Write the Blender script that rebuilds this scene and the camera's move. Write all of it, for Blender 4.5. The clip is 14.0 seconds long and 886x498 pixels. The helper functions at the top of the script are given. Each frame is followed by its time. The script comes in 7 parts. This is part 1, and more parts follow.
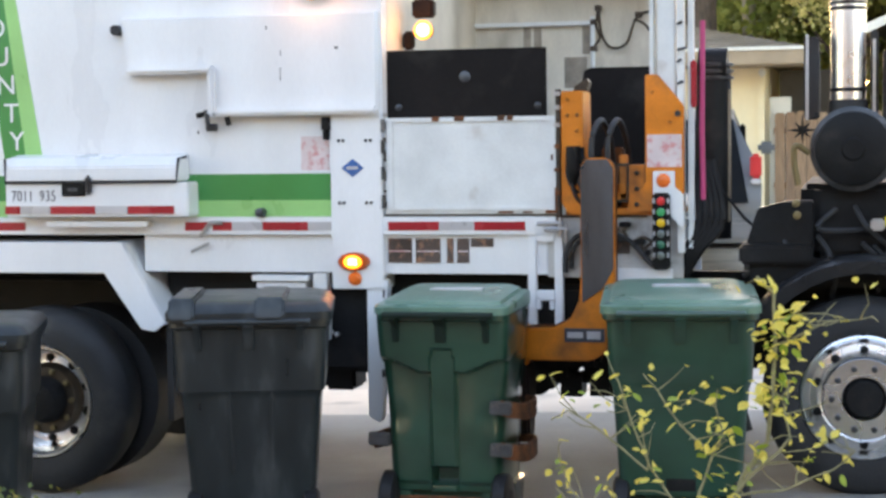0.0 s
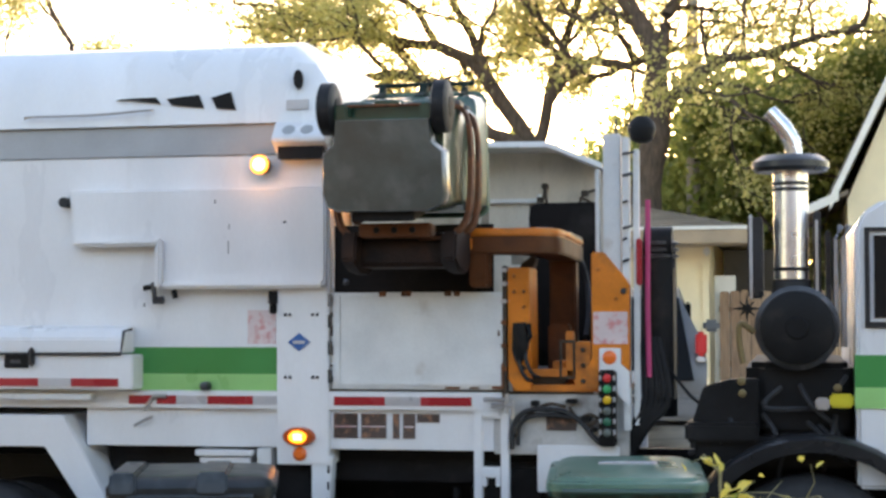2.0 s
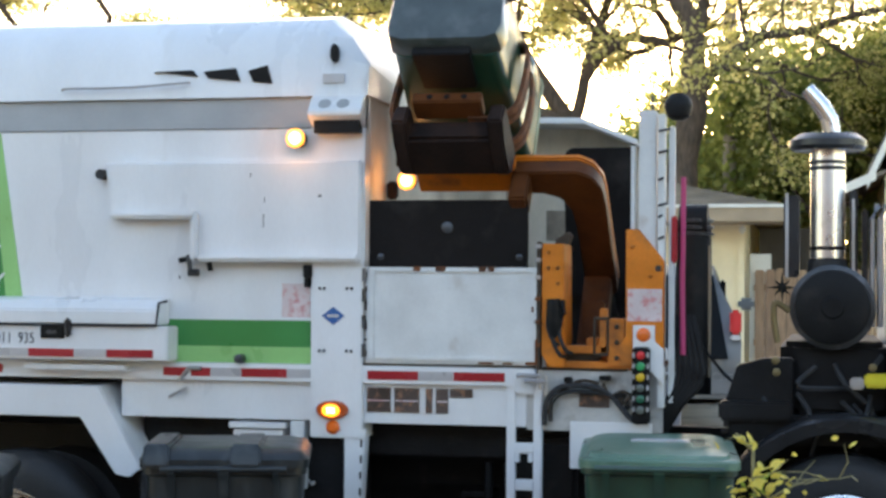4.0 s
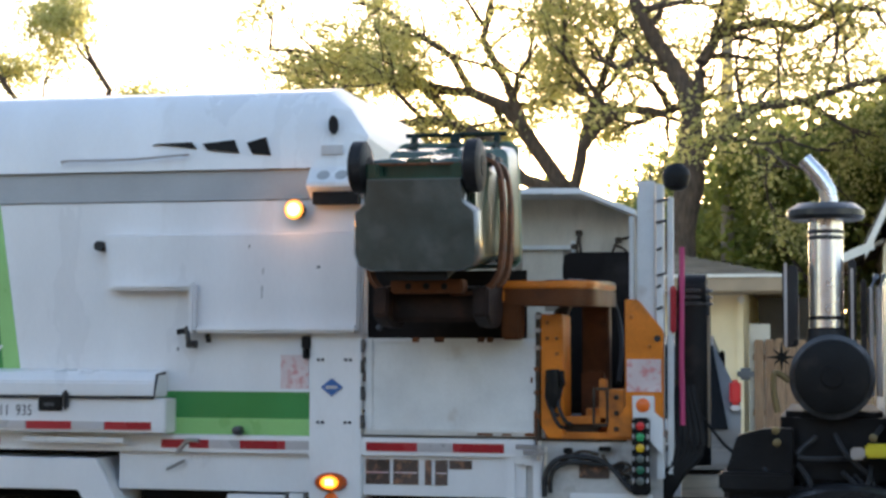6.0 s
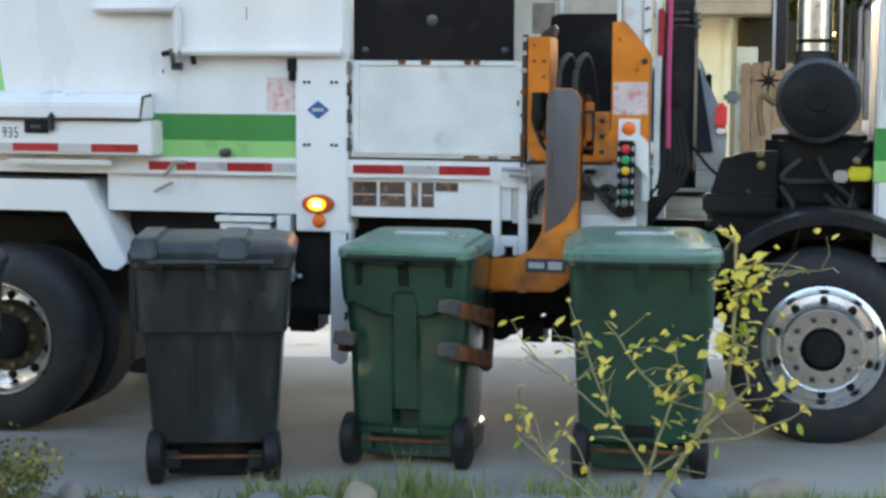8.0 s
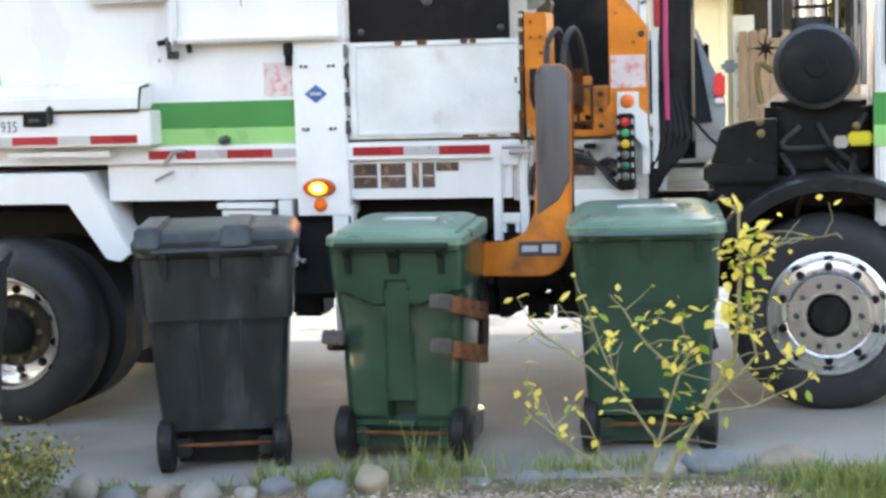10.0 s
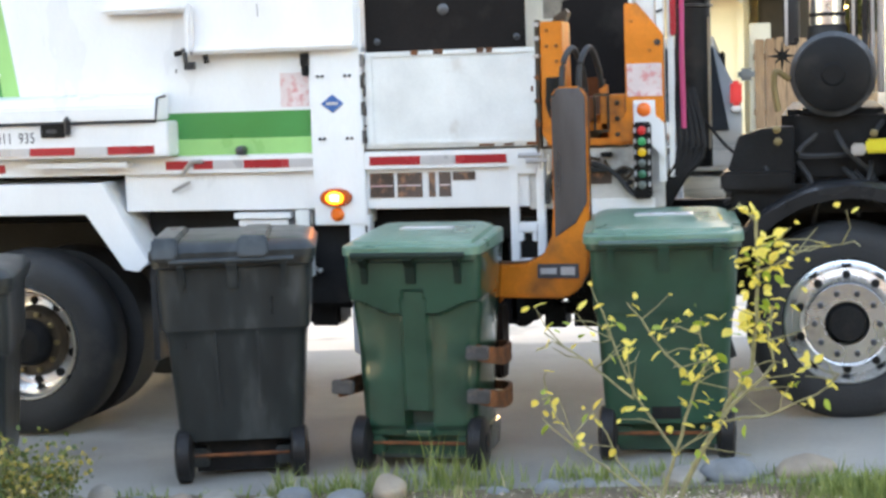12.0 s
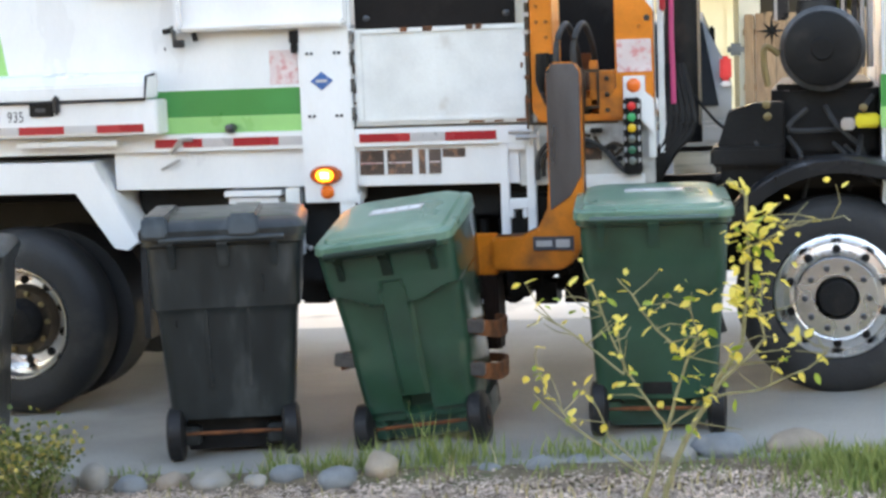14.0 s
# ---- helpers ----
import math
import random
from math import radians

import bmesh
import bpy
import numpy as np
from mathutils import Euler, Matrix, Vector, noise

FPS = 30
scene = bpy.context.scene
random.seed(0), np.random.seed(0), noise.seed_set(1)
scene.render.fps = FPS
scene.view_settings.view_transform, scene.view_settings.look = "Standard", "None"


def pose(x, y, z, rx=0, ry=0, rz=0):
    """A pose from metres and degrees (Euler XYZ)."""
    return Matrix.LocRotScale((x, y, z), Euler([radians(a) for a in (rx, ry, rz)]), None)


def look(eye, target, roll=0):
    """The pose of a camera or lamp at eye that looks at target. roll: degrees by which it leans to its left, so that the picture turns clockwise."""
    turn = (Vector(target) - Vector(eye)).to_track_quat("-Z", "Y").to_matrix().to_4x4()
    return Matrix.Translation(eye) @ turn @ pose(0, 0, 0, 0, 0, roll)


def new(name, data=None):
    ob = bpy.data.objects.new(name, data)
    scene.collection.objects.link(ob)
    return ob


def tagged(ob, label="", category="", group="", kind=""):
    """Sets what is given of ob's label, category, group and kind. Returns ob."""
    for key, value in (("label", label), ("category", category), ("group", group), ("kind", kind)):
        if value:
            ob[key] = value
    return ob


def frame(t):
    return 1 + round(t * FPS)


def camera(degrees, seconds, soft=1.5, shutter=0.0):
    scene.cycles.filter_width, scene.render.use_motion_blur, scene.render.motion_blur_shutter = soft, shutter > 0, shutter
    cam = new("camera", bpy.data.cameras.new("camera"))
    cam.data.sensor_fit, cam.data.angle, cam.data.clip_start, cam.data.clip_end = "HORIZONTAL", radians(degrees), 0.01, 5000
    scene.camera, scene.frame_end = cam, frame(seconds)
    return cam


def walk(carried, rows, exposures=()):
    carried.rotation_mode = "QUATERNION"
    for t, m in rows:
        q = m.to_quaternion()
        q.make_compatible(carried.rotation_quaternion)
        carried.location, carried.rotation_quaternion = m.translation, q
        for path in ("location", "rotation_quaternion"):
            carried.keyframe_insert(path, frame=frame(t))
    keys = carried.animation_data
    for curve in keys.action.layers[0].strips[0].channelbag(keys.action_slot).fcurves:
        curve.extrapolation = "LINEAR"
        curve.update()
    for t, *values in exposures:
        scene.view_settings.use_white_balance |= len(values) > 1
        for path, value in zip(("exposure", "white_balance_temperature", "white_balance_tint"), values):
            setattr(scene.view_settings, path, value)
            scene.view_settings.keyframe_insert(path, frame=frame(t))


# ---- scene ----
cam = camera(29.3, 14.0, soft=2.9)
EYE = 1.87
# seconds, tilt, lean, turn of a camera held at one spot
ROWS = [
    (0.0, 86.330, 0.746, 13.287),
    (0.5, 87.329, 0.480, 13.103),
    (1.0, 88.223, 0.427, 13.348),
    (1.5, 91.427, -0.120, 13.773),
    (2.0, 92.235, 0.180, 11.499),
    (2.5, 92.187, -0.048, 11.873),
    (2.7, 91.676, -0.368, 12.092),
    (4.8, 91.153, -0.293, 12.831),
    (5.0, 90.984, -0.171, 12.766),
    (5.5, 93.792, -0.024, 12.398),
    (6.0, 93.788, -0.277, 12.610),
    (6.5, 90.856, -0.261, 11.867),
    (7.0, 88.007, -0.323, 12.191),
    (7.5, 86.697, -0.394, 12.184),
    (8.0, 84.439, -0.369, 12.154),
    (8.2, 83.929, 0.562, 12.168),
    (10.3, 83.751, 1.710, 12.068),
    (10.5, 83.889, 1.721, 12.071),
    (11.0, 83.247, 1.851, 11.783),
    (11.5, 83.096, 1.931, 11.918),
    (12.0, 84.077, 1.945, 12.594),
    (12.5, 84.089, 1.932, 12.677),
    (13.0, 83.793, 1.883, 12.287),
    (13.5, 83.906, 2.099, 12.337),
    (14.0, 83.283, 2.242, 12.237),
]
walk(cam, [(t, pose(0, 0, EYE, rx, ry, rz)) for t, rx, ry, rz in ROWS], [(0, 2.95, 7150, 25), (0.5, 2.88, 7150, 25), (1.0, 2.92, 7200, 25), (1.5, 2.97, 7100, 25), (2.0, 2.44, 6950, 24), (2.5, 2.42, 6750, 22), (5.0, 2.42, 6700, 20), (5.5, 2.4, 6650, 22), (6.0, 2.03, 6400, 21), (6.5, 2.02, 6350, 19), (7.0, 2.3, 6350, 17), (7.5, 2.64, 6850, 18), (8.0, 2.79, 6850, 17), (8.3, 2.98, 7000, 20), (10.3, 3.36, 7350, 23), (11.0, 3.38, 7450, 23), (12.5, 3.38, 7450, 23), (14.0, 3.28, 7450, 23)])

# ---- light ----
SUN_EL, SUN_AZ = 7.0, -7.5
world = bpy.data.worlds.new("sky")
scene.world = world
world.use_nodes = True
wn = world.node_tree
sky = wn.nodes.new("ShaderNodeTexSky")
sky.sky_type = "NISHITA"
sky.sun_disc = False
sky.sun_elevation, sky.sun_rotation = radians(SUN_EL), radians(SUN_AZ)
sky.air_density, sky.dust_density, sky.ozone_density = 1.0, 0.7, 1.0
wn.links.new(sky.outputs[0], wn.nodes["Background"].inputs[0])
wn.nodes["Background"].inputs[1].default_value = 0.15
sun = new("sun", bpy.data.lights.new("sun", "SUN"))
sun.data.energy, sun.data.angle, sun.data.color = 2.0, radians(2), (1.0, 0.86, 0.66)
sa, se = radians(SUN_AZ), radians(SUN_EL)
sun.matrix_basis = look((60 * math.sin(sa), 60 * math.cos(sa), 60 * math.tan(se)), (0, 0, 0))


# ---- materials ----
def surface(name, base, rough=0.5, metal=0.0, var=0.12, scale=3.0, bump=0.1, fine=60.0, stain=None, amount=0.0, stain_scale=2.0, stretch=(1, 1, 1), coat=0.0, island=0.0, spec=0.5):
    """A painted, moulded or mineral surface: colour that varies at two scales, stains and fine relief."""
    m = bpy.data.materials.new(name)
    m.use_nodes = True
    nt = m.node_tree
    b = nt.nodes["Principled BSDF"]
    co = nt.nodes.new("ShaderNodeTexCoord")
    mp = nt.nodes.new("ShaderNodeMapping")
    mp.inputs["Scale"].default_value = stretch
    nt.links.new(co.outputs["Object"], mp.inputs[0])

    def noise_at(s, detail=5.0):
        n = nt.nodes.new("ShaderNodeTexNoise")
        n.inputs["Scale"].default_value, n.inputs["Detail"].default_value = s, detail
        nt.links.new(mp.outputs[0], n.inputs["Vector"])
        return n

    def mix(kind, fac, a, c):
        x = nt.nodes.new("ShaderNodeMix")
        x.data_type, x.blend_type = "RGBA", kind
        if isinstance(fac, float):
            x.inputs[0].default_value = fac
        else:
            nt.links.new(fac, x.inputs[0])
        for i, v in ((6, a), (7, c)):
            if isinstance(v, tuple):
                x.inputs[i].default_value = (*v, 1)
            else:
                nt.links.new(v, x.inputs[i])
        return x.outputs[2]

    def ramp(src, lo, hi, a=0.0, c=1.0):
        r = nt.nodes.new("ShaderNodeMapRange")
        r.inputs[1].default_value, r.inputs[2].default_value = lo, hi
        r.inputs[3].default_value, r.inputs[4].default_value = a, c
        nt.links.new(src, r.inputs[0])
        return r.outputs[0]

    big, small = noise_at(scale), noise_at(fine, 3.0)
    dark = tuple(c * (1 - 1.6 * var) for c in base)
    light = tuple(min(1, c * (1 + 1.2 * var)) for c in base)
    col = mix("MIX", ramp(big.outputs[0], 0.3, 0.7), dark, light)
    col = mix("MULTIPLY", 0.5, col, mix("MIX", ramp(small.outputs[0], 0.35, 0.65), (1 - var,) * 3, (1.0,) * 3))
    if stain:
        s = noise_at(stain_scale, 8.0)
        col = mix("MIX", ramp(s.outputs[0], 0.62 - amount * 0.3, 0.78 - amount * 0.2, 0.0, 0.85), col, stain)
    if island:
        g = nt.nodes.new("ShaderNodeNewGeometry")
        oi = nt.nodes.new("ShaderNodeObjectInfo")
        add = nt.nodes.new("ShaderNodeMath")
        add.operation = "ADD"
        nt.links.new(g.outputs["Random Per Island"], add.inputs[0])
        nt.links.new(oi.outputs["Random"], add.inputs[1])
        fr = nt.nodes.new("ShaderNodeMath")
        fr.operation = "FRACT"
        nt.links.new(add.outputs[0], fr.inputs[0])
        h = nt.nodes.new("ShaderNodeHueSaturation")
        nt.links.new(ramp(fr.outputs[0], 0, 1, 1 - island, 1 + island), h.inputs["Value"])
        nt.links.new(ramp(fr.outputs[0], 0, 1, 0.5 - 0.03 * island, 0.5 + 0.03 * island), h.inputs["Hue"])
        nt.links.new(col, h.inputs["Color"])
        col = h.outputs[0]
    nt.links.new(col, b.inputs["Base Color"])
    nt.links.new(ramp(big.outputs[0], 0.3, 0.7, max(0.02, rough - 0.08), min(1, rough + 0.08)), b.inputs["Roughness"])
    b.inputs["Metallic"].default_value = metal
    b.inputs["Coat Weight"].default_value = coat
    b.inputs["Specular IOR Level"].default_value = spec
    if bump:
        bp = nt.nodes.new("ShaderNodeBump")
        bp.inputs["Strength"].default_value, bp.inputs["Distance"].default_value = bump, 0.01
        nt.links.new(small.outputs[0], bp.inputs["Height"])
        nt.links.new(bp.outputs[0], b.inputs["Normal"])
    return m


def glow(name, color, power):
    m = surface(name, color, 0.3)
    b = m.node_tree.nodes["Principled BSDF"]
    b.inputs["Emission Color"].default_value = (*color, 1)
    b.inputs["Emission Strength"].default_value = power
    return m


def glass(name, tint, rough=0.02):
    m = bpy.data.materials.new(name)
    m.use_nodes = True
    b = m.node_tree.nodes["Principled BSDF"]
    b.inputs["Base Color"].default_value = (*tint, 1)
    b.inputs["Roughness"].default_value = rough
    b.inputs["Transmission Weight"].default_value = 0.9
    return m


WHITE = surface("white_truck_paint", (0.77, 0.78, 0.8), 0.32, var=0.05, scale=1.6, bump=0.03, stain=(0.6, 0.58, 0.55), amount=-0.1, stain_scale=1.7, stretch=(1.5, 1, 0.5), coat=0.2)
WHITE_WORN = surface("worn_white_paint", (0.7, 0.71, 0.71), 0.5, var=0.08, scale=4, bump=0.12, stain=(0.45, 0.4, 0.36), amount=-0.05, stain_scale=5, coat=0.0)
FRAME_DIRTY = surface("dirty_white_frame_paint", (0.52, 0.51, 0.49), 0.6, var=0.14, scale=6, bump=0.15, stain=(0.16, 0.13, 0.1), amount=0.2, stain_scale=7)
HOPPER = surface("hopper_inside_paint", (0.64, 0.58, 0.49), 0.6, var=0.12, scale=3, bump=0.1, stain=(0.33, 0.28, 0.22), amount=0.28, stain_scale=2.5, stretch=(1.5, 1, 0.6))
GREASE = surface("brown_grease", (0.06, 0.042, 0.028), 0.5, 0.3, var=0.3, scale=14, bump=0.3)
GREASE_THIN = surface("thin_brown_streak", (0.3, 0.25, 0.2), 0.6, var=0.25, scale=9)
GREY = surface("grey_vent_and_recess_shade", (0.36, 0.37, 0.38), 0.5, var=0.08)
# also blackens recesses, slots and holes, putting their shade into the colour
BLACK = surface("black_chassis_paint_and_shade", (0.013, 0.013, 0.014), 0.5, var=0.3, bump=0.2, stain=(0.03, 0.026, 0.023), amount=0.1, stain_scale=6, spec=0.16)
BIN_WHEEL = surface("black_wheel_plastic", (0.012, 0.012, 0.014), 0.5, var=0.3, scale=9, bump=0.2, stain=(0.05, 0.045, 0.04), amount=0.12, stain_scale=12, spec=0.3)
RUBBER = surface("tyre_rubber", (0.03, 0.031, 0.034), 0.62, var=0.25, bump=0.25, stain=(0.055, 0.052, 0.05), amount=0.2, stain_scale=5, spec=0.35)
FLAP = surface("black_rubber_sheet", (0.011, 0.009, 0.009), 0.7, var=0.3, bump=0.15, stain=(0.03, 0.026, 0.024), amount=0.1, stain_scale=4, spec=0.15)
ORANGE = surface("orange_machine_paint", (0.78, 0.225, 0.012), 0.4, var=0.15, scale=5, bump=0.08, stain=(0.13, 0.05, 0.02), amount=0.34, stain_scale=5)
ORANGE_GRIMY = surface("grimy_orange_paint", (0.74, 0.21, 0.012), 0.36, var=0.18, scale=4, bump=0.08, stain=(0.12, 0.05, 0.02), amount=0.32, stain_scale=4)
STEEL_WORN = surface("worn_dark_steel", (0.075, 0.08, 0.09), 0.38, 0.7, var=0.3, scale=7, bump=0.15, stain=(0.22, 0.22, 0.24), amount=0.18, stain_scale=5)
WEAR_STEEL = surface("polished_wear_steel", (0.13, 0.135, 0.15), 0.34, 0.75, var=0.14, scale=3, fine=90, bump=0.05, stain=(0.05, 0.05, 0.055), amount=0.1, stain_scale=3, stretch=(3, 1, 0.5))
RUST = surface("rusty_steel", (0.2, 0.07, 0.025), 0.8, 0.2, var=0.35, scale=14, bump=0.4, stain=(0.05, 0.03, 0.02), amount=0.4, stain_scale=12)
CHROME = surface("polished_metal", (0.88, 0.88, 0.89), 0.27, 1.0, var=0.04, bump=0.02, stain=(0.6, 0.59, 0.57), amount=0.06, stain_scale=9)
ALU = surface("brushed_aluminium", (0.55, 0.55, 0.56), 0.35, 0.9, var=0.08, bump=0.05)
GREEN_D = surface("dark_green_stripe", (0.035, 0.25, 0.06), 0.35, var=0.06, bump=0.02)
GREEN_L = surface("light_green_stripe", (0.28, 0.58, 0.2), 0.35, var=0.06, bump=0.02)
RED_TAPE = surface("red_reflective_tape", (0.42, 0.02, 0.03), 0.3, var=0.1, fine=400, bump=0.05)
SILVER_TAPE = surface("silver_reflective_tape", (0.5, 0.5, 0.52), 0.3, 0.2, var=0.08, fine=400, bump=0.05)
BIN_GREEN = surface("green_bin_plastic", (0.011, 0.056, 0.034), 0.36, var=0.2, scale=4, fine=180, bump=0.05, coat=1.0, spec=0.4, stain=(0.022, 0.07, 0.05), amount=0.15, stain_scale=3)
# bin plastic darkened: backlit shade painted onto handle bar and hinge lugs
HANDLE_SHADE = surface("shaded_handle_plastic", (0.01, 0.022, 0.016), 0.6, var=0.2, scale=8, bump=0.1, spec=0.25)
BIN_BASE = surface("scuffed_bin_base", (0.045, 0.06, 0.055), 0.38, var=0.2, scale=8, fine=120, bump=0.08, stain=(0.1, 0.11, 0.105), amount=0.28, stain_scale=5, coat=1.0)
# lid green raised above the tub's, with the sky's reflection in the colour
LID_GREEN = surface("skylit_green_lid_plastic", (0.12, 0.23, 0.17), 0.32, var=0.12, scale=4, fine=180, bump=0.12, stain=(0.22, 0.31, 0.25), amount=0.2, stain_scale=3)
BIN_BLACK = surface("charcoal_bin_plastic", (0.02, 0.026, 0.029), 0.34, var=0.25, scale=4, fine=180, bump=0.1, stain=(0.065, 0.072, 0.074), amount=0.27, stain_scale=4, stretch=(2, 2, 0.6), spec=0.55)
ASPHALT = surface("asphalt", (0.345, 0.325, 0.298), 0.9, var=0.2, scale=0.6, fine=70, bump=0.6, stain=(0.47, 0.44, 0.4), amount=0.35, stain_scale=0.7)
CONCRETE = surface("concrete", (0.68, 0.61, 0.53), 0.9, var=0.12, scale=0.8, fine=120, bump=0.3, stain=(0.25, 0.23, 0.2), amount=0.3)
SOIL = surface("dry_soil", (0.2, 0.145, 0.1), 0.95, var=0.3, scale=2, fine=90, bump=0.8, stain=(0.16, 0.15, 0.08), amount=0.3)
# dark brown for the added unseen wall and the painted carport shade
SHADE_WALL = surface("dark_shade_wall", (0.09, 0.075, 0.06), 0.85, var=0.2, scale=1.0, bump=0.3, stain=(0.05, 0.04, 0.035), amount=0.3)
for m_ in (BIN_GREEN, BIN_BASE):
    m_.node_tree.nodes["Principled BSDF"].inputs["Coat IOR"].default_value = 1.56
    m_.node_tree.nodes["Principled BSDF"].inputs["Coat Roughness"].default_value = 0.14
AMBER = glow("lit_amber_lens", (1.0, 0.24, 0.012), 0.9)
AMBER_HOT = glow("lit_amber_bulb", (1.0, 0.55, 0.12), 2.6)
DARK_AMBER = surface("dark_amber_lens", (0.55, 0.09, 0.012), 0.2, var=0.2, bump=0.02)
AMBER_OFF = surface("orange_reflector", (0.85, 0.16, 0.02), 0.25, var=0.05)
LAMP_WARM = glow("lit_work_lamp", (1.0, 0.55, 0.2), 1.25)
LAMP_RING = glow("lit_lamp_rim", (1.0, 0.36, 0.05), 0.32)
ORANGE_MID = surface("stained_orange_paint", (0.55, 0.16, 0.012), 0.45, var=0.2, scale=5, bump=0.1, stain=(0.06, 0.03, 0.015), amount=0.38, stain_scale=6)
# grease plus painted-in shade for the arm's inner side, boom and bay column
ORANGE_SHADE = surface("greasy_shaded_orange_paint", (0.13, 0.04, 0.009), 0.5, var=0.25, scale=4, bump=0.1, stain=(0.028, 0.013, 0.008), amount=0.4, stain_scale=4, spec=0.25)
FRAME_GRIME = surface("grimy_red_brown_steel", (0.024, 0.013, 0.01), 0.65, var=0.35, scale=6, bump=0.3, stain=(0.06, 0.024, 0.011), amount=0.25, stain_scale=5, spec=0.2)
PAD_GREY = surface("worn_grey_pad", (0.085, 0.085, 0.09), 0.45, 0.3, var=0.2, scale=12, bump=0.2, stain=(0.2, 0.16, 0.14), amount=0.2, stain_scale=14)


# ---- mesh tools ----
def box(bm, x0, x1, y0, y1, z0, z1):
    v = [bm.verts.new((x, y, z)) for x in (x0, x1) for y in (y0, y1) for z in (z0, z1)]
    for f in ((0, 1, 3, 2), (4, 6, 7, 5), (0, 4, 5, 1), (2, 3, 7, 6), (0, 2, 6, 4), (1, 5, 7, 3)):
        bm.faces.new([v[i] for i in f])
    return v


def prism(bm, pts, y0, y1):
    """A plate with the outline pts (x, z), from y0 to y1."""
    a = [bm.verts.new((x, y0, z)) for x, z in pts]
    b = [bm.verts.new((x, y1, z)) for x, z in pts]
    n = len(pts)
    bm.faces.new(a)
    bm.faces.new(b[::-1])
    for i in range(n):
        bm.faces.new((a[i], b[i], b[(i + 1) % n], a[(i + 1) % n]))


def prism_x(bm, pts, x0, x1):
    """A bar with the section pts (y, z), from x0 to x1."""
    a = [bm.verts.new((x0, y, z)) for y, z in pts]
    b = [bm.verts.new((x1, y, z)) for y, z in pts]
    n = len(pts)
    bm.faces.new(a)
    bm.faces.new(b[::-1])
    for i in range(n):
        bm.faces.new((a[i], b[i], b[(i + 1) % n], a[(i + 1) % n]))


def tube(bm, pts, r, seg=10, bend=False):
    """A round bar through pts; r is one radius or one for each point. bend: a smooth hose through them."""
    pts = [Vector(p) for p in pts]
    rs = list(r) if isinstance(r, (list, tuple)) else [r] * len(pts)
    if bend and len(pts) > 2:
        fine, fr = [], []
        for i in range(len(pts) - 1):
            p0, p1, p2, p3 = (pts[max(0, min(len(pts) - 1, q))] for q in (i - 1, i, i + 1, i + 2))
            for k in range(5):
                u = k / 5
                fine.append(0.5 * (2 * p1 + (p2 - p0) * u + (2 * p0 - 5 * p1 + 4 * p2 - p3) * u * u + (3 * p1 - p0 - 3 * p2 + p3) * u ** 3))
                fr.append(rs[i] * (1 - u) + rs[i + 1] * u)
        pts, rs = fine + [pts[-1]], fr + [rs[-1]]
    rings = []
    up = Vector((0.13, 0.31, 0.94)).normalized()
    for i, p in enumerate(pts):
        d = (pts[min(i + 1, len(pts) - 1)] - pts[max(i - 1, 0)]).normalized()
        s = d.cross(up)
        if s.length < 0.05:
            s = d.cross(Vector((1, 0, 0)))
        s.normalize()
        u = s.cross(d)
        rings.append([bm.verts.new(p + rs[i] * (math.cos(2 * math.pi * k / seg) * s + math.sin(2 * math.pi * k / seg) * u)) for k in range(seg)])
    for a, b in zip(rings, rings[1:]):
        for k in range(seg):
            bm.faces.new((a[k], a[(k + 1) % seg], b[(k + 1) % seg], b[k]))
    bm.faces.new(rings[0][::-1])
    bm.faces.new(rings[-1])


def lathe(bm, profile, centre, axis="y", seg=40, caps=(True, True)):
    """A turned piece: profile of (along the axis, radius)."""
    rings = []
    for a, r in profile:
        ring = []
        for k in range(seg):
            c, s = r * math.cos(2 * math.pi * k / seg), r * math.sin(2 * math.pi * k / seg)
            p = {"y": (c, a, s), "z": (c, s, a), "x": (a, c, s)}[axis]
            ring.append(bm.verts.new(Vector(centre) + Vector(p)))
        rings.append(ring)
    for a, b in zip(rings, rings[1:]):
        for k in range(seg):
            bm.faces.new((a[k], a[(k + 1) % seg], b[(k + 1) % seg], b[k]))
    if caps[0]:
        bm.faces.new(rings[0][::-1])
    if caps[1]:
        bm.faces.new(rings[-1])


ORIGIN = {}


def thing(name, loc, label, category, group="", kind=""):
    ob = new(name)
    ob.empty_display_size = 0.2
    ob.location = loc
    ORIGIN[ob] = Vector(loc)
    return tagged(ob, label, category, group, kind)


def finish(bm, bevel, seg, smooth):
    bmesh.ops.recalc_face_normals(bm, faces=bm.faces)
    if bevel:
        es = [e for e in bm.edges if len(e.link_faces) == 2 and e.calc_face_angle(0) > 0.5]
        bmesh.ops.bevel(bm, geom=es, offset=bevel, segments=seg, affect="EDGES", clamp_overlap=True)
    if smooth:
        for f in bm.faces:
            f.smooth = True
        for e in bm.edges:
            e.smooth = not (len(e.link_faces) == 2 and e.calc_face_angle(0) > radians(38))


def part(name, bm, material, parent=None, label="", bevel=0.0, seg=2, smooth=True, at=None):
    """Links bm, drawn in world places, as one mesh under parent."""
    finish(bm, bevel, seg, smooth)
    org = ORIGIN.get(parent, Vector((0, 0, 0))) if at is None else Vector(at)
    bm.transform(Matrix.Translation(-org))
    me = bpy.data.meshes.new(name)
    bm.to_mesh(me)
    bm.free()
    me.materials.append(material)
    ob = new(name, me)
    if parent:
        ob.parent = parent
        ORIGIN[ob] = org
    if label:
        ob["label"] = label
    return ob


def solid(name, material, loc, label, category, bm, group="", kind="", bevel=0.0, smooth=True):
    ob = part(name, bm, material, None, "", bevel, 2, smooth, loc)
    ob.location = loc
    return tagged(ob, label, category, group, kind)


